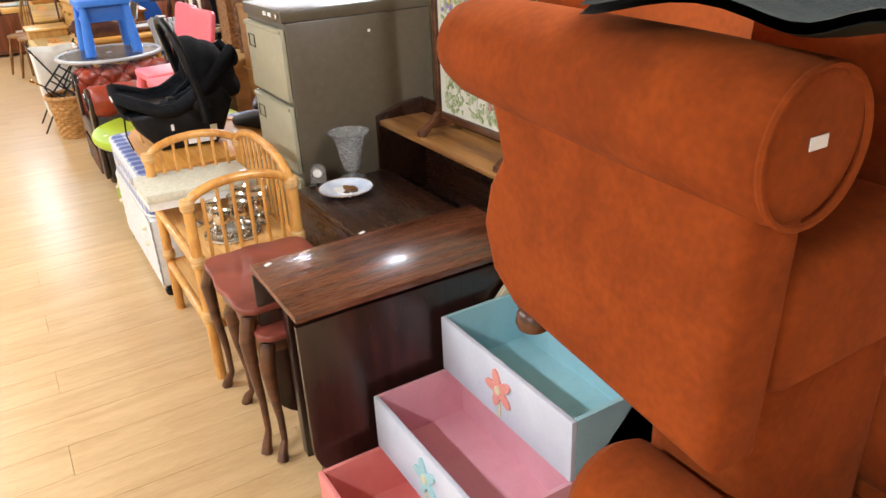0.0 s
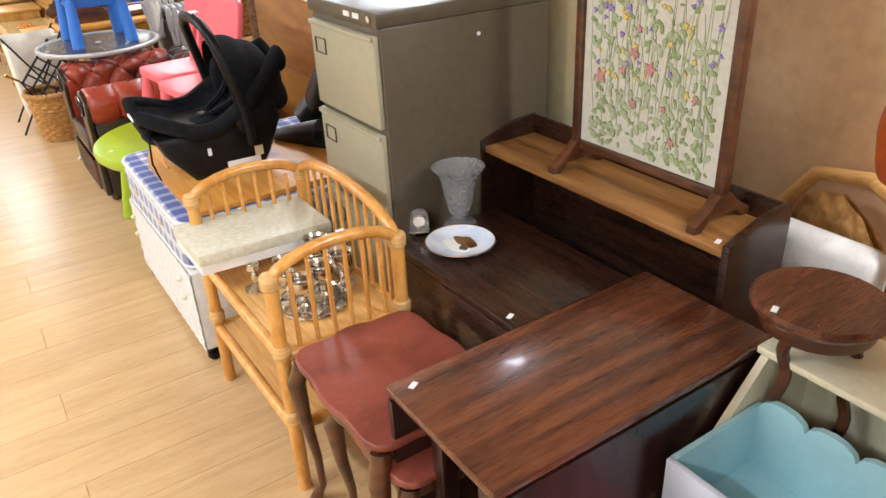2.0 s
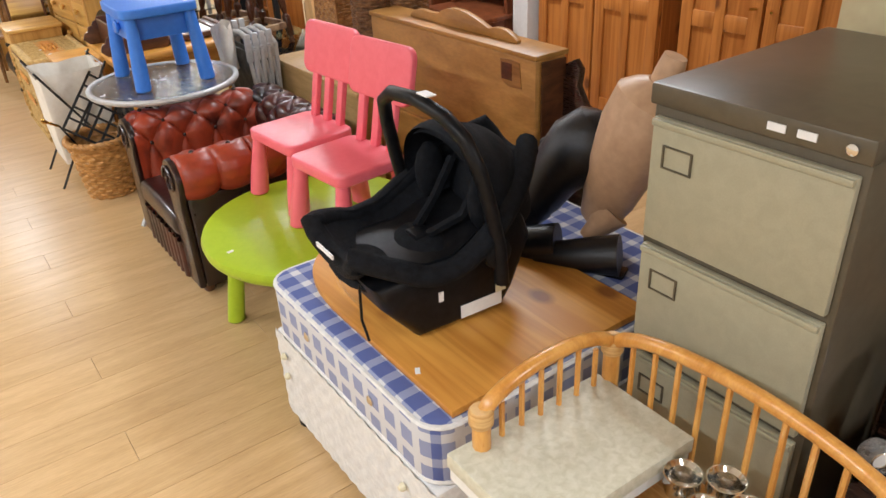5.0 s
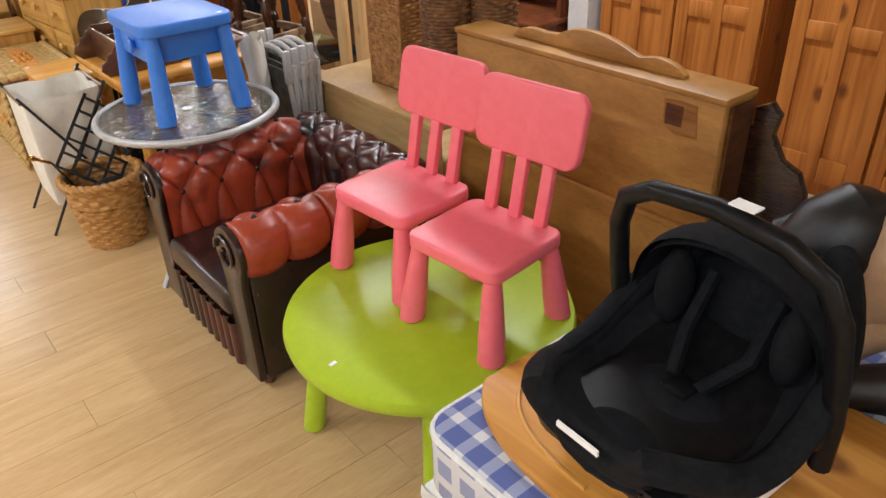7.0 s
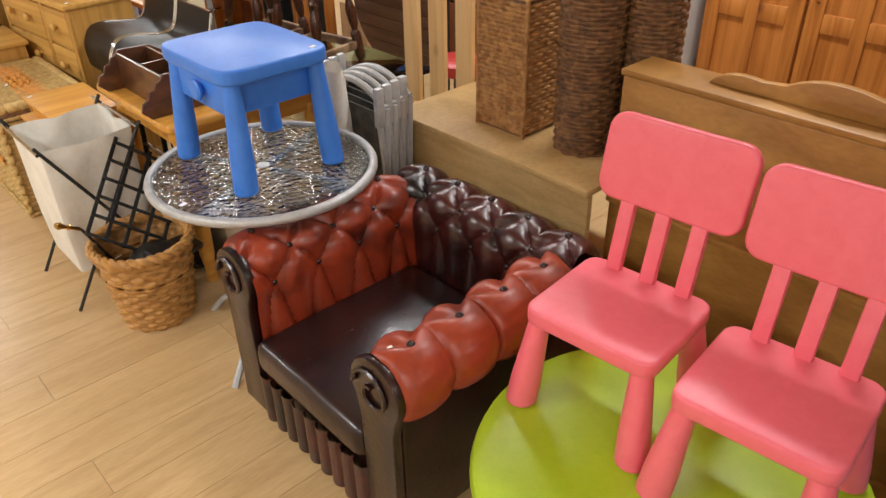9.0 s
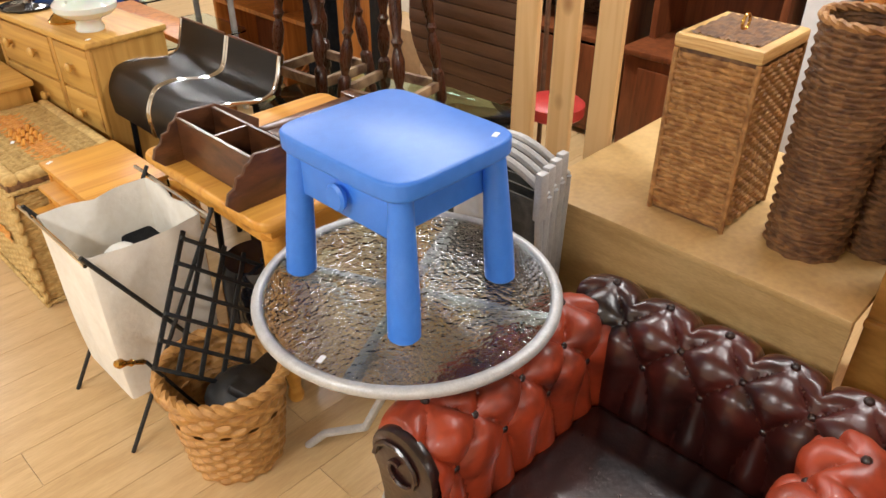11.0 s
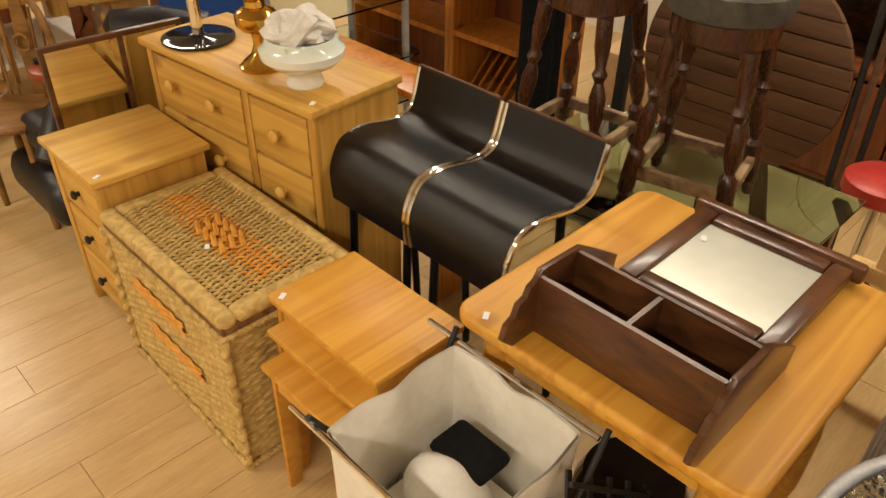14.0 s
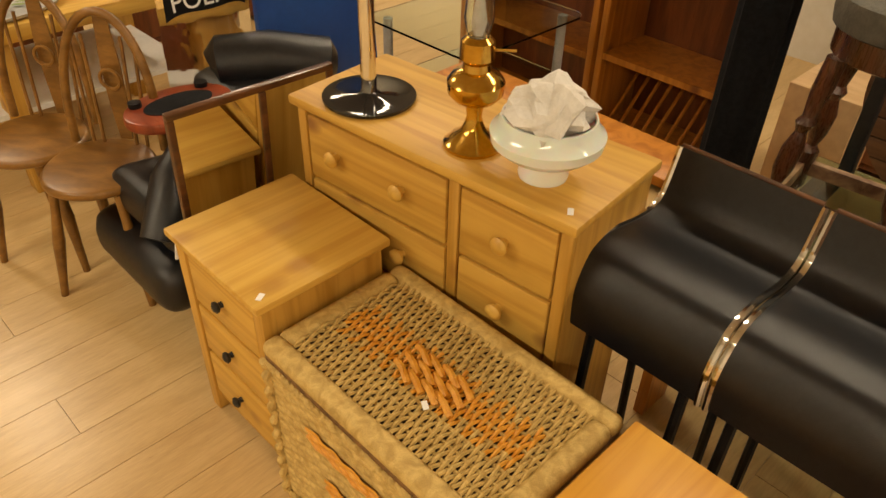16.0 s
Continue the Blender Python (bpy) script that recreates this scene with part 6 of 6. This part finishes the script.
rst = thing("slatted_table", 2.53, 6.72, 0.04, "round brown slatted garden table folded upright", "table")
for k in range(11):
    z0 = 0.2 + 0.07 * k
    zc = z0 + 0.033 - 0.585
    edge_ = [(math.sqrt(max(0.0016, 0.392 ** 2 - (zc - 0.033 + 0.066 * i / 6) ** 2)), z0 + 0.066 * i / 6) for i in range(7)]
    part("slat", B().prism(edge_ + [(-p[0], p[1]) for p in edge_[::-1]], -0.012, 0.012, "yz", 0.002), TEAK, rst)
part("batten", B().box((0.0125, -0.1, 0.0), (0.035, -0.06, 0.9)), TEAK, rst)
part("batten", B().box((0.0125, 0.06, 0.0), (0.035, 0.1, 0.9)), TEAK, rst)
for k in range(3):
    lg_ = thing("folded_leg", 2.5 + 0.03 * k, 6.28 - 0.03 * k, 0.0, "folded slim metal and wood table leg", "table leg", group="folded legs")
    part("bar", B().tube([(0, 0, 0), (0.06, 0.05, 1.0)], 0.012, 6), TEAK if k % 2 else IRON, lg_)

# ---- platform things: pine slats, hampers ----
sl = thing("bed_slats", 1.95, 5.72, 0.3, "upright pale pine slatted bed end", "bed end", rz=0)
for k in range(3):
    part("slat", B().box((-0.012, -0.19 + 0.165 * k, 0.1), (0.012, -0.095 + 0.165 * k, 1.3), 0.004), PALE_PINE, sl)
part("rail", B().box((-0.02, -0.2, 0.08), (0.02, 0.3, 0.13), 0.004), PALE_PINE, sl)
part("rail", B().box((-0.02, -0.2, 1.3), (0.02, 0.3, 1.36), 0.004), PALE_PINE, sl)
part("foot", B().box((-0.02, -0.2, -0.3), (0.02, -0.15, 0.0798), 0.004), PALE_PINE, sl)
part("foot", B().box((-0.02, 0.25, -0.3), (0.02, 0.3, 0.0798), 0.004), PALE_PINE, sl)


def hamper(x, y, z, w, d, h, mat):
    hp_ = thing("wicker_hamper", x, y, z, "tall square brown wicker laundry hamper with lid", "hamper")
    part("core", B().box((0.006, 0.006, 0), (w - 0.006, d - 0.006, h)), WICKER_DK_GAPS, hp_)
    for o, U, N in (((0, 0, 0.01), (w, 0, 0), (0, -1, 0)), ((0, 0, 0.01), (0, d, 0), (-1, 0, 0)), ((0, d, 0.01), (w, 0, 0), (0, 1, 0))):
        part("woven_wall", woven(B(), o, U, (0, 0, h - 0.02), N, 0.024, 0.015, 0.005, 4, 5), mat, hp_)
    l_ = part("lid", B().box((-0.008, -0.008, h), (w + 0.008, d + 0.008, h + 0.035), 0.008), CANE_BIND, hp_)
    part("lid_weave", woven(B(), (0.015, 0.015, h + 0.036), (w - 0.03, 0, 0), (0, d - 0.03, 0), (0, 0, 1), 0.03, 0.012, 0.003, 4, 4), WICKER_DK_GAPS, l_)
    part("ring", B().tube([(w / 2 + 0.02 * math.cos(a), d / 2, h + 0.055 + 0.02 * math.sin(a)) for a in [i * math.pi / 8 for i in range(16)]], 0.004, 6, True), BRASS, l_)
    for cx, cy in ((0, 0), (0, d), (w, 0), (w, d)):
        part("corner_post", B().tube([(cx, cy, 0), (cx, cy, h)], 0.008, 8), mat, hp_)
    return hp_


hamper(1.64, 4.98, 0.62, 0.26, 0.215, 0.46, WICKER)
for hx_, hy_, hr in ((1.74, 4.8, 0.1), (1.86, 4.66, 0.09)):
    rb = thing("round_basket", hx_, hy_, 0.62, "tall round dark wicker basket", "basket", group="round baskets")
    part("wall", weave_tub(B(), 0, 0, 0, 0.58, hr * 0.93, hr, 42, 20, 0.004).lathe([(hr * 0.85, 0.0), (hr * 0.85, 0.02)], n=20), WICKER_DK_GAPS, rb)
    part("rope_rim", rope_ring([(hr * math.cos(2 * math.pi * i / 50), hr * math.sin(2 * math.pi * i / 50), 0.585) for i in range(50)], 0.008, 10), WICKER, rb)

# ---- far furniture ----
def wardrobe(x, y, w, label):
    wd = thing("wardrobe", x, y, 0.0, label, "wardrobe", group="pine wardrobes")
    part("carcass", B().box((0.022, 0, 0), (0.55, w, 1.95)), ORANGE_PINE, wd)
    part("cornice", B().box((-0.02, -0.02, 1.9505), (0.57, w + 0.02, 2.02), 0.01), ORANGE_PINE, wd)
    hw = w / 2
    for k in range(2):
        y0, y1 = k * hw + 0.008, (k + 1) * hw - 0.008
        d = part("door", B().box((0.006, y0, 0.08), (0.0215, y1, 1.93)), ORANGE_PINE, wd)
        for a_, b_ in ((y0, y0 + 0.07), (y1 - 0.07, y1), ((y0 + y1) / 2 - 0.03, (y0 + y1) / 2 + 0.03)):
            part("stile", B().box((-0.008, a_, 0.08), (0.0055, b_, 1.93), 0.003), ORANGE_PINE, d)
        for z0, z1 in ((0.08, 0.2), (0.72, 0.8), (1.3, 1.38), (1.83, 1.93)):
            part("cross_rail", B().box((-0.007, y0 + 0.0705, z0), (0.0055, (y0 + y1) / 2 - 0.0305, z1), 0.003).box((-0.007, (y0 + y1) / 2 + 0.0305, z0), (0.0055, y1 - 0.0705, z1), 0.003), ORANGE_PINE, d)
        part("handle", B().tube([(-0.01, y1 - 0.03 if k == 0 else y0 + 0.03, 0.85), (-0.04, y1 - 0.05 if k == 0 else y0 + 0.05, 0.85)], 0.007, 8), BRASS, d)
    return wd


wardrobe(3.2, 4.28, 0.95, "orange pine wardrobe with panelled doors and brass handles")
wardrobe(3.2, 3.2, 0.95, "orange pine wardrobe with panelled doors and knots")
pil = setting("wall_column", B().box((3.15, 5.28, -0.006), (3.4, 5.42, 2.7)), PANELWHITE, "white painted column beside the wardrobe", "column")
dc = thing("dark_cabinet", 2.95, 5.48, 0.0, "mahogany corner cabinet with panelled door", "cabinet")
part("body", B().box((0.0, 0.0, 0.05), (0.5, 0.62, 0.55), 0.006), CABINETWOOD, dc)
part("top", B().box((-0.02, -0.02, 0.5505), (0.52, 0.64, 0.58), 0.006), CABINETWOOD, dc)
part("plinth", B().box((-0.01, -0.01, 0), (0.5, 0.63, 0.0495), 0.004), CABINETWOOD, dc)
part("door", B().box((-0.012, 0.08, 0.1), (-0.0005, 0.54, 0.5), 0.005), CABINETWOOD, dc)
part("upper_frame", B().box((0.2, 0.0, 0.5805), (0.5, 0.03, 1.7)).box((0.2, 0.59, 0.5805), (0.5, 0.62, 1.7)).box((0.47, 0.0305, 0.5805), (0.5, 0.5895, 1.7)).box((0.2, 0.0305, 1.67), (0.4695, 0.5895, 1.7)), CABINETWOOD, dc)
for z0 in (0.9, 1.25):
    part("shelf", B().box((0.21, 0.0305, z0), (0.4695, 0.5895, z0 + 0.02)), CABINETWOOD, dc)
part("knob", B().ball((-0.022, 0.12, 0.36), 0.012, n=12), BRASS, dc)


def bookcase(x, y, rz, w, h, shelves, rack):
    k = thing("bookcase", x, y, 0.0, "orange pine open bookcase with slatted lower rack", "bookcase", rz=rz, group="pine bookcases")
    for y0 in (0.0, w - 0.03):
        part("side_panel", B().box((0, y0, 0), (0.3, y0 + 0.03, h), 0.003), ORANGE_PINE, k)
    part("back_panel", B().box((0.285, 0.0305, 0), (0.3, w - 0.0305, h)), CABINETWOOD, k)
    for z in shelves:
        part("shelf", B().box((0.0, 0.0305, z), (0.2845, w - 0.0305, z + 0.025)), ORANGE_PINE, k)
    for i in range(rack):
        part("rack_bar", B().tube([(0.03, 0.06 + (w - 0.12) * i / max(1, rack - 1), shelves[1]), (0.26, 0.06 + (w - 0.12) * i / max(1, rack - 1), shelves[1] + 0.22)], 0.008, 6), ORANGE_PINE, k)
    return k


for cx_, cy_, cr_, cw_, ch_ in ((3.1, 6.25, 0, 1.1, 1.8), (1.2, 10.3, 90, 1.3, 1.5), (2.6, 10.3, 90, 1.2, 1.6)):
    dk = thing("tall_cabinet", cx_, cy_, 0.0, "tall dark mahogany cabinet with open shelves", "cabinet", rz=cr_, group="tall cabinets")
    for yy in (0.0, cw_ - 0.03):
        part("side_panel", B().box((0, yy, 0), (0.4, yy + 0.03, ch_), 0.003), CABINETWOOD, dk)
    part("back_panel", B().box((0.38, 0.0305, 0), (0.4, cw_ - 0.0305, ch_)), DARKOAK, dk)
    for zz in (0.03, 0.5, 0.95, ch_ - 0.03):
        part("shelf", B().box((0.0, 0.0305, zz), (0.3795, cw_ - 0.0305, zz + 0.025), 0.003), CABINETWOOD, dk)
    for k in range(2):
        y0 = 0.035 + k * (cw_ / 2 - 0.03)
        part("door", B().box((-0.012, y0, 0.06), (-0.0005, y0 + cw_ / 2 - 0.045, 0.49), 0.004), CABINETWOOD, dk)
bookcase(2.35, 7.5, 0, 0.55, 1.6, (0.02, 0.12, 0.45, 0.85, 1.25, 1.57), 9)
bookcase(2.4, 8.1, 0, 0.75, 1.7, (0.02, 0.4, 0.8, 1.25, 1.67), 0)
tv = thing("glass_stand", 1.5, 7.95, 0.0, "clear glass three-tier stand with silver tubes", "stand")
for z0 in (0.25, 0.45, 0.7):
    part("glass_shelf", B().prism(rrect(0.0, 0.0, 0.6, 0.5, 0.05), z0, z0 + 0.008, "xy"), glassy("stand_glass_" + str(int(z0 * 100)), (0.8, 0.92, 0.88)), tv)
for lx, ly in ((0.06, 0.06), (0.06, 0.44), (0.54, 0.06), (0.54, 0.44)):
    part("tube", B().tube([(lx, ly, 0), (lx, ly, 0.698)], 0.017, 10), ALU, tv)
bp_ = thing("blue_board", 1.39, 8.95, 0.0, "tall deep blue board leaning upright", "board")
part("panel", B().prism([(0.0, 0.0), (0.6, 0.0), (0.57, 0.5), (0.48, 0.72), (0.44, 1.3), (0.0, 1.3)], 0.0, 0.03, "xz", 0.004), BLUEPANEL, bp_)
# Plain frame in place of an ornate upright black table top with glass.
fm = thing("iron_frame", 2.2, 7.0, 0.0, "black metal frame standing in for an upright ornate table top", "frame")
for lo_, hi_ in (((0, 0), (0, 1.1)), ((0.42, 0), (0.42, 1.1))):
    part("post", B().box((-0.02, lo_[0] - 0.02, 0), (0.02, lo_[0] + 0.02, 1.1), 0.004), IRON, fm)
part("cross_bar", B().box((-0.021, -0.02, 1.1005), (0.021, 0.44, 1.14), 0.004), IRON, fm)
part("cross_bar", B().box((-0.015, 0.0205, 0.1), (0.015, 0.3995, 0.13), 0.004), IRON, fm)
bxs = thing("storage_box", 2.6, 7.12, 0.0, "beige cardboard box with torn top", "box")
part("carton", B().box((0, 0, 0), (0.3, 0.26, 0.5), 0.006), BOARD, bxs)
# Made-up coat shape holding the place of a black frame.
dco = thing("dark_coat_rack", 2.16, 7.36, 0.0, "dark bundle on a pole standing in for a black frame", "coats")
part("coat", B().sheet(lambda u, v: ((0.07 + 0.02 * math.sin(6 * math.pi * u)) * math.cos(2 * math.pi * u), (0.08 + 0.015 * math.sin(10 * math.pi * u)) * math.sin(2 * math.pi * u), 1.15 * v), 40, 8, True), BLACK_FAB, dco)
part("pole", B().tube([(0, 0, 1.1), (0, 0, 1.5)], 0.015).tube([(-0.12, 0, 1.3), (0.12, 0, 1.34)], 0.01), IRON, dco)
orb = thing("pine_bench", 1.3, 7.0, 0.0, "orange pine low bench behind black stools", "bench")
part("top", B().box((0, 0, 0.72), (0.16, 0.9, 0.745), 0.004), ORANGE_PINE, orb)
for yy in (0.05, 0.82):
    part("end_panel", B().box((0.02, yy, 0), (0.14, yy + 0.03, 0.7198)), ORANGE_PINE, orb)

# recliner, chairs, pine dining table, mirror
mi = thing("long_mirror", 0.56, 8.03, 0.0, "dark-framed rectangular mirror leaning behind the nightstand", "mirror")
mi.matrix_basis = pose(0.555, 8.04, 0.02, 4, 0, -2)
for lo_, hi_ in (((0, 0, 0.0), (0.018, 0.02, 0.8)), ((0.24, 0, 0.0), (0.258, 0.02, 0.8)), ((0.44, 0, 0), (0.458, 0.02, 0.8)), ((0.0, 0.0, 0.8005), (0.458, 0.02, 0.818)), ((0.0, 0.0, -0.02), (0.458, 0.02, -0.0005))):
    part("frame_side", B().box(lo_, hi_, 0.003), BROWNWOOD, mi)
part("mirror_glass", B().box((0.0182, 0.006, 0.0), (0.2398, 0.014, 0.8)), MIRROR, mi)
part("mirror_glass", B().box((0.2582, 0.006, 0.0), (0.4398, 0.014, 0.8)), MIRROR, mi)
rc = thing("recliner", 0.62, 8.15, 0.0, "black leather recliner on a red-brown wooden ring base, laid over", "recliner")
part("seat", B().box((-0.12, 0.0, 0.1), (0.5, 0.5, 0.28), 0.07, seg=5), BLACK_LEA, rc)
part("cushion", B().box((-0.1, -0.02, 0.3), (0.3, 0.42, 0.44), 0.06, seg=5, m=pose(0, 0, 0, 0, 6, 0)), BLACK_LEA, rc)
part("arm", B().tube([(-0.08, 0.04, 0.38), (0.02, 0.1, 0.5), (0.18, 0.2, 0.56), (0.34, 0.3, 0.52)], [0.05, 0.06, 0.06, 0.05], 14), BLACK_LEA, rc)
part("backrest", B().box((0.34, 0.1, 0.3), (0.7, 0.6, 0.58), 0.07, seg=5), BLACK_LEA, rc)
part("headrest", B().tube([(0.4, 0.5, 0.6), (0.42, 0.49, 0.61), (0.56, 0.4, 0.61), (0.72, 0.3, 0.58), (0.74, 0.29, 0.575)], [0.05, 0.085, 0.095, 0.09, 0.05], 18), BLACK_LEA, rc, "rolled black leather headrest")
part("wooden_ring", B().prism(arc(0.2, 0.36, 0.17, 0, 359, 40, 0.12), 0.55, 0.585, "xy", 0.008), grain("red_wood", (0.2, 0.035, 0.015), (0.3, 0.06, 0.025), 0.3, (6, 1, 1), 4, 0.03), rc, "red-brown bentwood base ring")
# Black disc on the solid ring, painting the dark of its opening.
part("ring_hole_disc", B().prism(arc(0.2, 0.36, 0.11, 0, 359, 32, 0.06), 0.586, 0.588, "xy"), BLACK_FAB, rc)
for a_ in (0.09, 0.31):
    part("pad", B().lathe([(0.02, 0), (0.02, 0.015)], (a_, 0.42, 0.5855), 14), BLACK_PL, rc)
part("pedestal", B().lathe([(0.2, 0), (0.22, 0.02), (0.1, 0.06), (0.06, 0.1)], (0.2, 0.25, 0), 24), CABINETWOOD, rc)
part("swing_tag", B().box((-0.13, -0.03, 0.33), (-0.06, -0.025, 0.4), 0, pose(0, 0, 0, 0, 10, 0)), TAGWHITE, rc, "white paper tag with a black dash")


def wheelback(x, y, rz):
    c = thing("wheelback_chair", x, y, 0.0, "stained wooden wheelback dining chair with saddle seat", "chair", rz=rz, group="wheelback chairs")
    pts = []
    for i in range(48):
        a = 2 * math.pi * i / 48
        pts.append((0.17 * math.cos(a) * (1 + 0.08 * math.sin(a)), 0.17 * math.sin(a)))
    part("seat", B().prism(pts, 0.385, 0.415, "xy", 0.012, seg=3), ELM, c)
    for a_ in (-1, 1):
        for b_ in (-1, 1):
            part("leg", B().lathe([(0.012, 0), (0.015, 0.1), (0.02, 0.2), (0.014, 0.3), (0.014, 0.386)], (0, 0, 0), 12, Matrix.Translation((a_ * 0.16, b_ * 0.15, 0)) @ Matrix(((1, 0, -0.14 * a_, 0), (0, 1, -0.12 * b_, 0), (0, 0, 1, 0), (0, 0, 0, 1)))), ELM, c)
    hoop = [(0.13 + 0.05 * math.sin(math.pi * i / 20), -0.15 * math.cos(math.pi * i / 20), 0.41 + 0.42 * math.sin(math.pi * i / 20) ** 0.7) for i in range(21)]
    part("back_hoop", B().tube(hoop, 0.014, 10), ELM, c)
    for yy in (-0.09, -0.055, 0.055, 0.09):
        part("spindle", B().tube([(0.135, yy, 0.41), (0.175, yy * 1.15, 0.76)], 0.006, 6), ELM, c)
    part("splat", B().prism([(-0.02, 0.41), (0.02, 0.41), (0.03, 0.55), (0.032, 0.66), (0.02, 0.82), (-0.02, 0.82), (-0.032, 0.66), (-0.03, 0.55)], -0.004, 0.004, "yz", 0, pose(0.155, 0, 0, 0, 3, 0)), ELM, c)
    part("wheel", B().tube([(0.178 - 0.01, 0.032 * math.cos(a), 0.62 + 0.032 * math.sin(a)) for a in [i * math.pi / 10 for i in range(20)]], 0.006, 6, True), ELM, c)
    return c


wheelback(0.58, 8.62, 38)
wheelback(0.5, 8.93, 38)
dn = thing("dining_table", 0.35, 9.25, 0.0, "chunky pale pine dining table with lower shelf", "table")
part("tabletop", B().box((0.0, 0.0, 0.6), (0.95, 0.7, 0.66), 0.006), PINE_X, dn)
for lx, ly in ((0.22, 0.08), (0.22, 0.62), (0.88, 0.08), (0.88, 0.62)):
    part("leg", B().box((lx - 0.04, ly - 0.04, 0), (lx + 0.04, ly + 0.04, 0.5995), 0.006), PINE_Z, dn)
part("shelf", B().box((0.1, 0.05, 0.32), (0.9, 0.65, 0.34)), WHITE, dn)
trb = thing("metal_tray", 0.6, 9.45, 0.66, "oval dark tray with green leaf sprigs on a table", "tray")
part("dish", B().lathe([(0.2, 0.0), (0.26, 0.008), (0.27, 0.02), (0.262, 0.02), (0.2, 0.006), (0, 0.006)], n=40, sx=1.0, sy=0.7), ALU, trb)
b = B()
for i in range(30):
    a = rng.uniform(0, 6.28)
    b.prism(blob(0.022, 0.14 * math.cos(a) * rng.random(), 0.1 * math.sin(a), 1, 0.5, i, a), 0.012 + 0.001 * i, 0.0125 + 0.001 * i)
tagged(part("leaf_sprigs", b, leafmats[0], trb), kind="stuff")
rsd = thing("riot_shield", 1.07, 8.8, 0.0, "clear plastic riot shield lettered in white on a black band", "shield")


def shield_skin(u, v, off=0.0):
    x = -0.17 + 0.34 * u
    round_top = 0.05 * (2 * u - 1) ** 4 if v > 0.5 else 0.0
    return (x + 0.06 * v, -0.05 + off + 0.9 * x * x + 0.06 * v, (0.9 - round_top) * v + 0.004 * math.sin(9 * u) * v)


part("sheet", B().sheet(shield_skin, 20, 24).sheet(lambda u, v: shield_skin(u, v, 0.005), 20, 24), glassy("clear_plastic", (0.9, 0.9, 0.88), 0.06, 0.35, 9.0), rsd, "scuffed clear plastic sheet")
part("band", B().sheet(lambda u, v: shield_skin(0.06 + 0.88 * u, 0.81 + 0.12 * v, -0.004), 20, 3), BLACK_PL, rsd, "black name band")
lt = bpy.data.curves.new("lettering", "FONT")
lt.body, lt.size, lt.extrude, lt.align_x = "POLICE", 0.085, 0.001, "CENTER"
lt.materials.append(TAGWHITE)
lto = new("lettering", lt)
lto.parent = rsd
lto.matrix_basis = pose(0.052, -0.012, 0.745, 86, 0, 0)
part("handle", B().tube([(-0.03, 0.02, 0.42), (-0.03, 0.07, 0.44), (0.07, 0.07, 0.5), (0.07, 0.025, 0.52)], 0.013, 8), BLACK_PL, rsd)


# ---- floor boards: 0.165 m wide, laid across the aisle ----
def plank_mesh(length):
    b = B()
    b.box((0.0006, 0.0006, -0.006), (length - 0.0006, 0.1644, 0.0), 0.0006, seg=1)
    me = bpy.data.meshes.new("plank")
    b.bm.to_mesh(me)
    b.bm.free()
    me.materials.append(PLANK)
    return me


PL = 1.24
full = plank_mesh(PL)
floor_ob = bpy.data.objects["floor"]
rest = B()
count = 0
for j in range(97):
    y0 = -3.0 + 0.165 * j
    off = (0.41 * j + 0.17 * (j % 3)) % PL
    x0 = -3.2 - off
    while x0 < 4.2:
        a_, b_ = max(x0, -3.2), min(x0 + PL, 4.2)
        if b_ - a_ > 0.02:
            if x0 >= -3.2 and x0 + PL <= 4.2 and -2.0 < x0 < 0.9 and -0.6 < y0 < 11.5 and count < 300:
                ob = new("plank", full)
                ob.parent = floor_ob
                ob.location = (x0, y0, 0)
                count += 1
            else:
                rest.box((a_ + 0.0012, y0 + 0.0012, -0.006), (b_ - 0.0012, y0 + 0.1638, 0.0))
        x0 += PL
fl = part("far_planks", rest, PLANK, floor_ob, "pale laminate boards", False)
tagged(fl, kind="stuff")
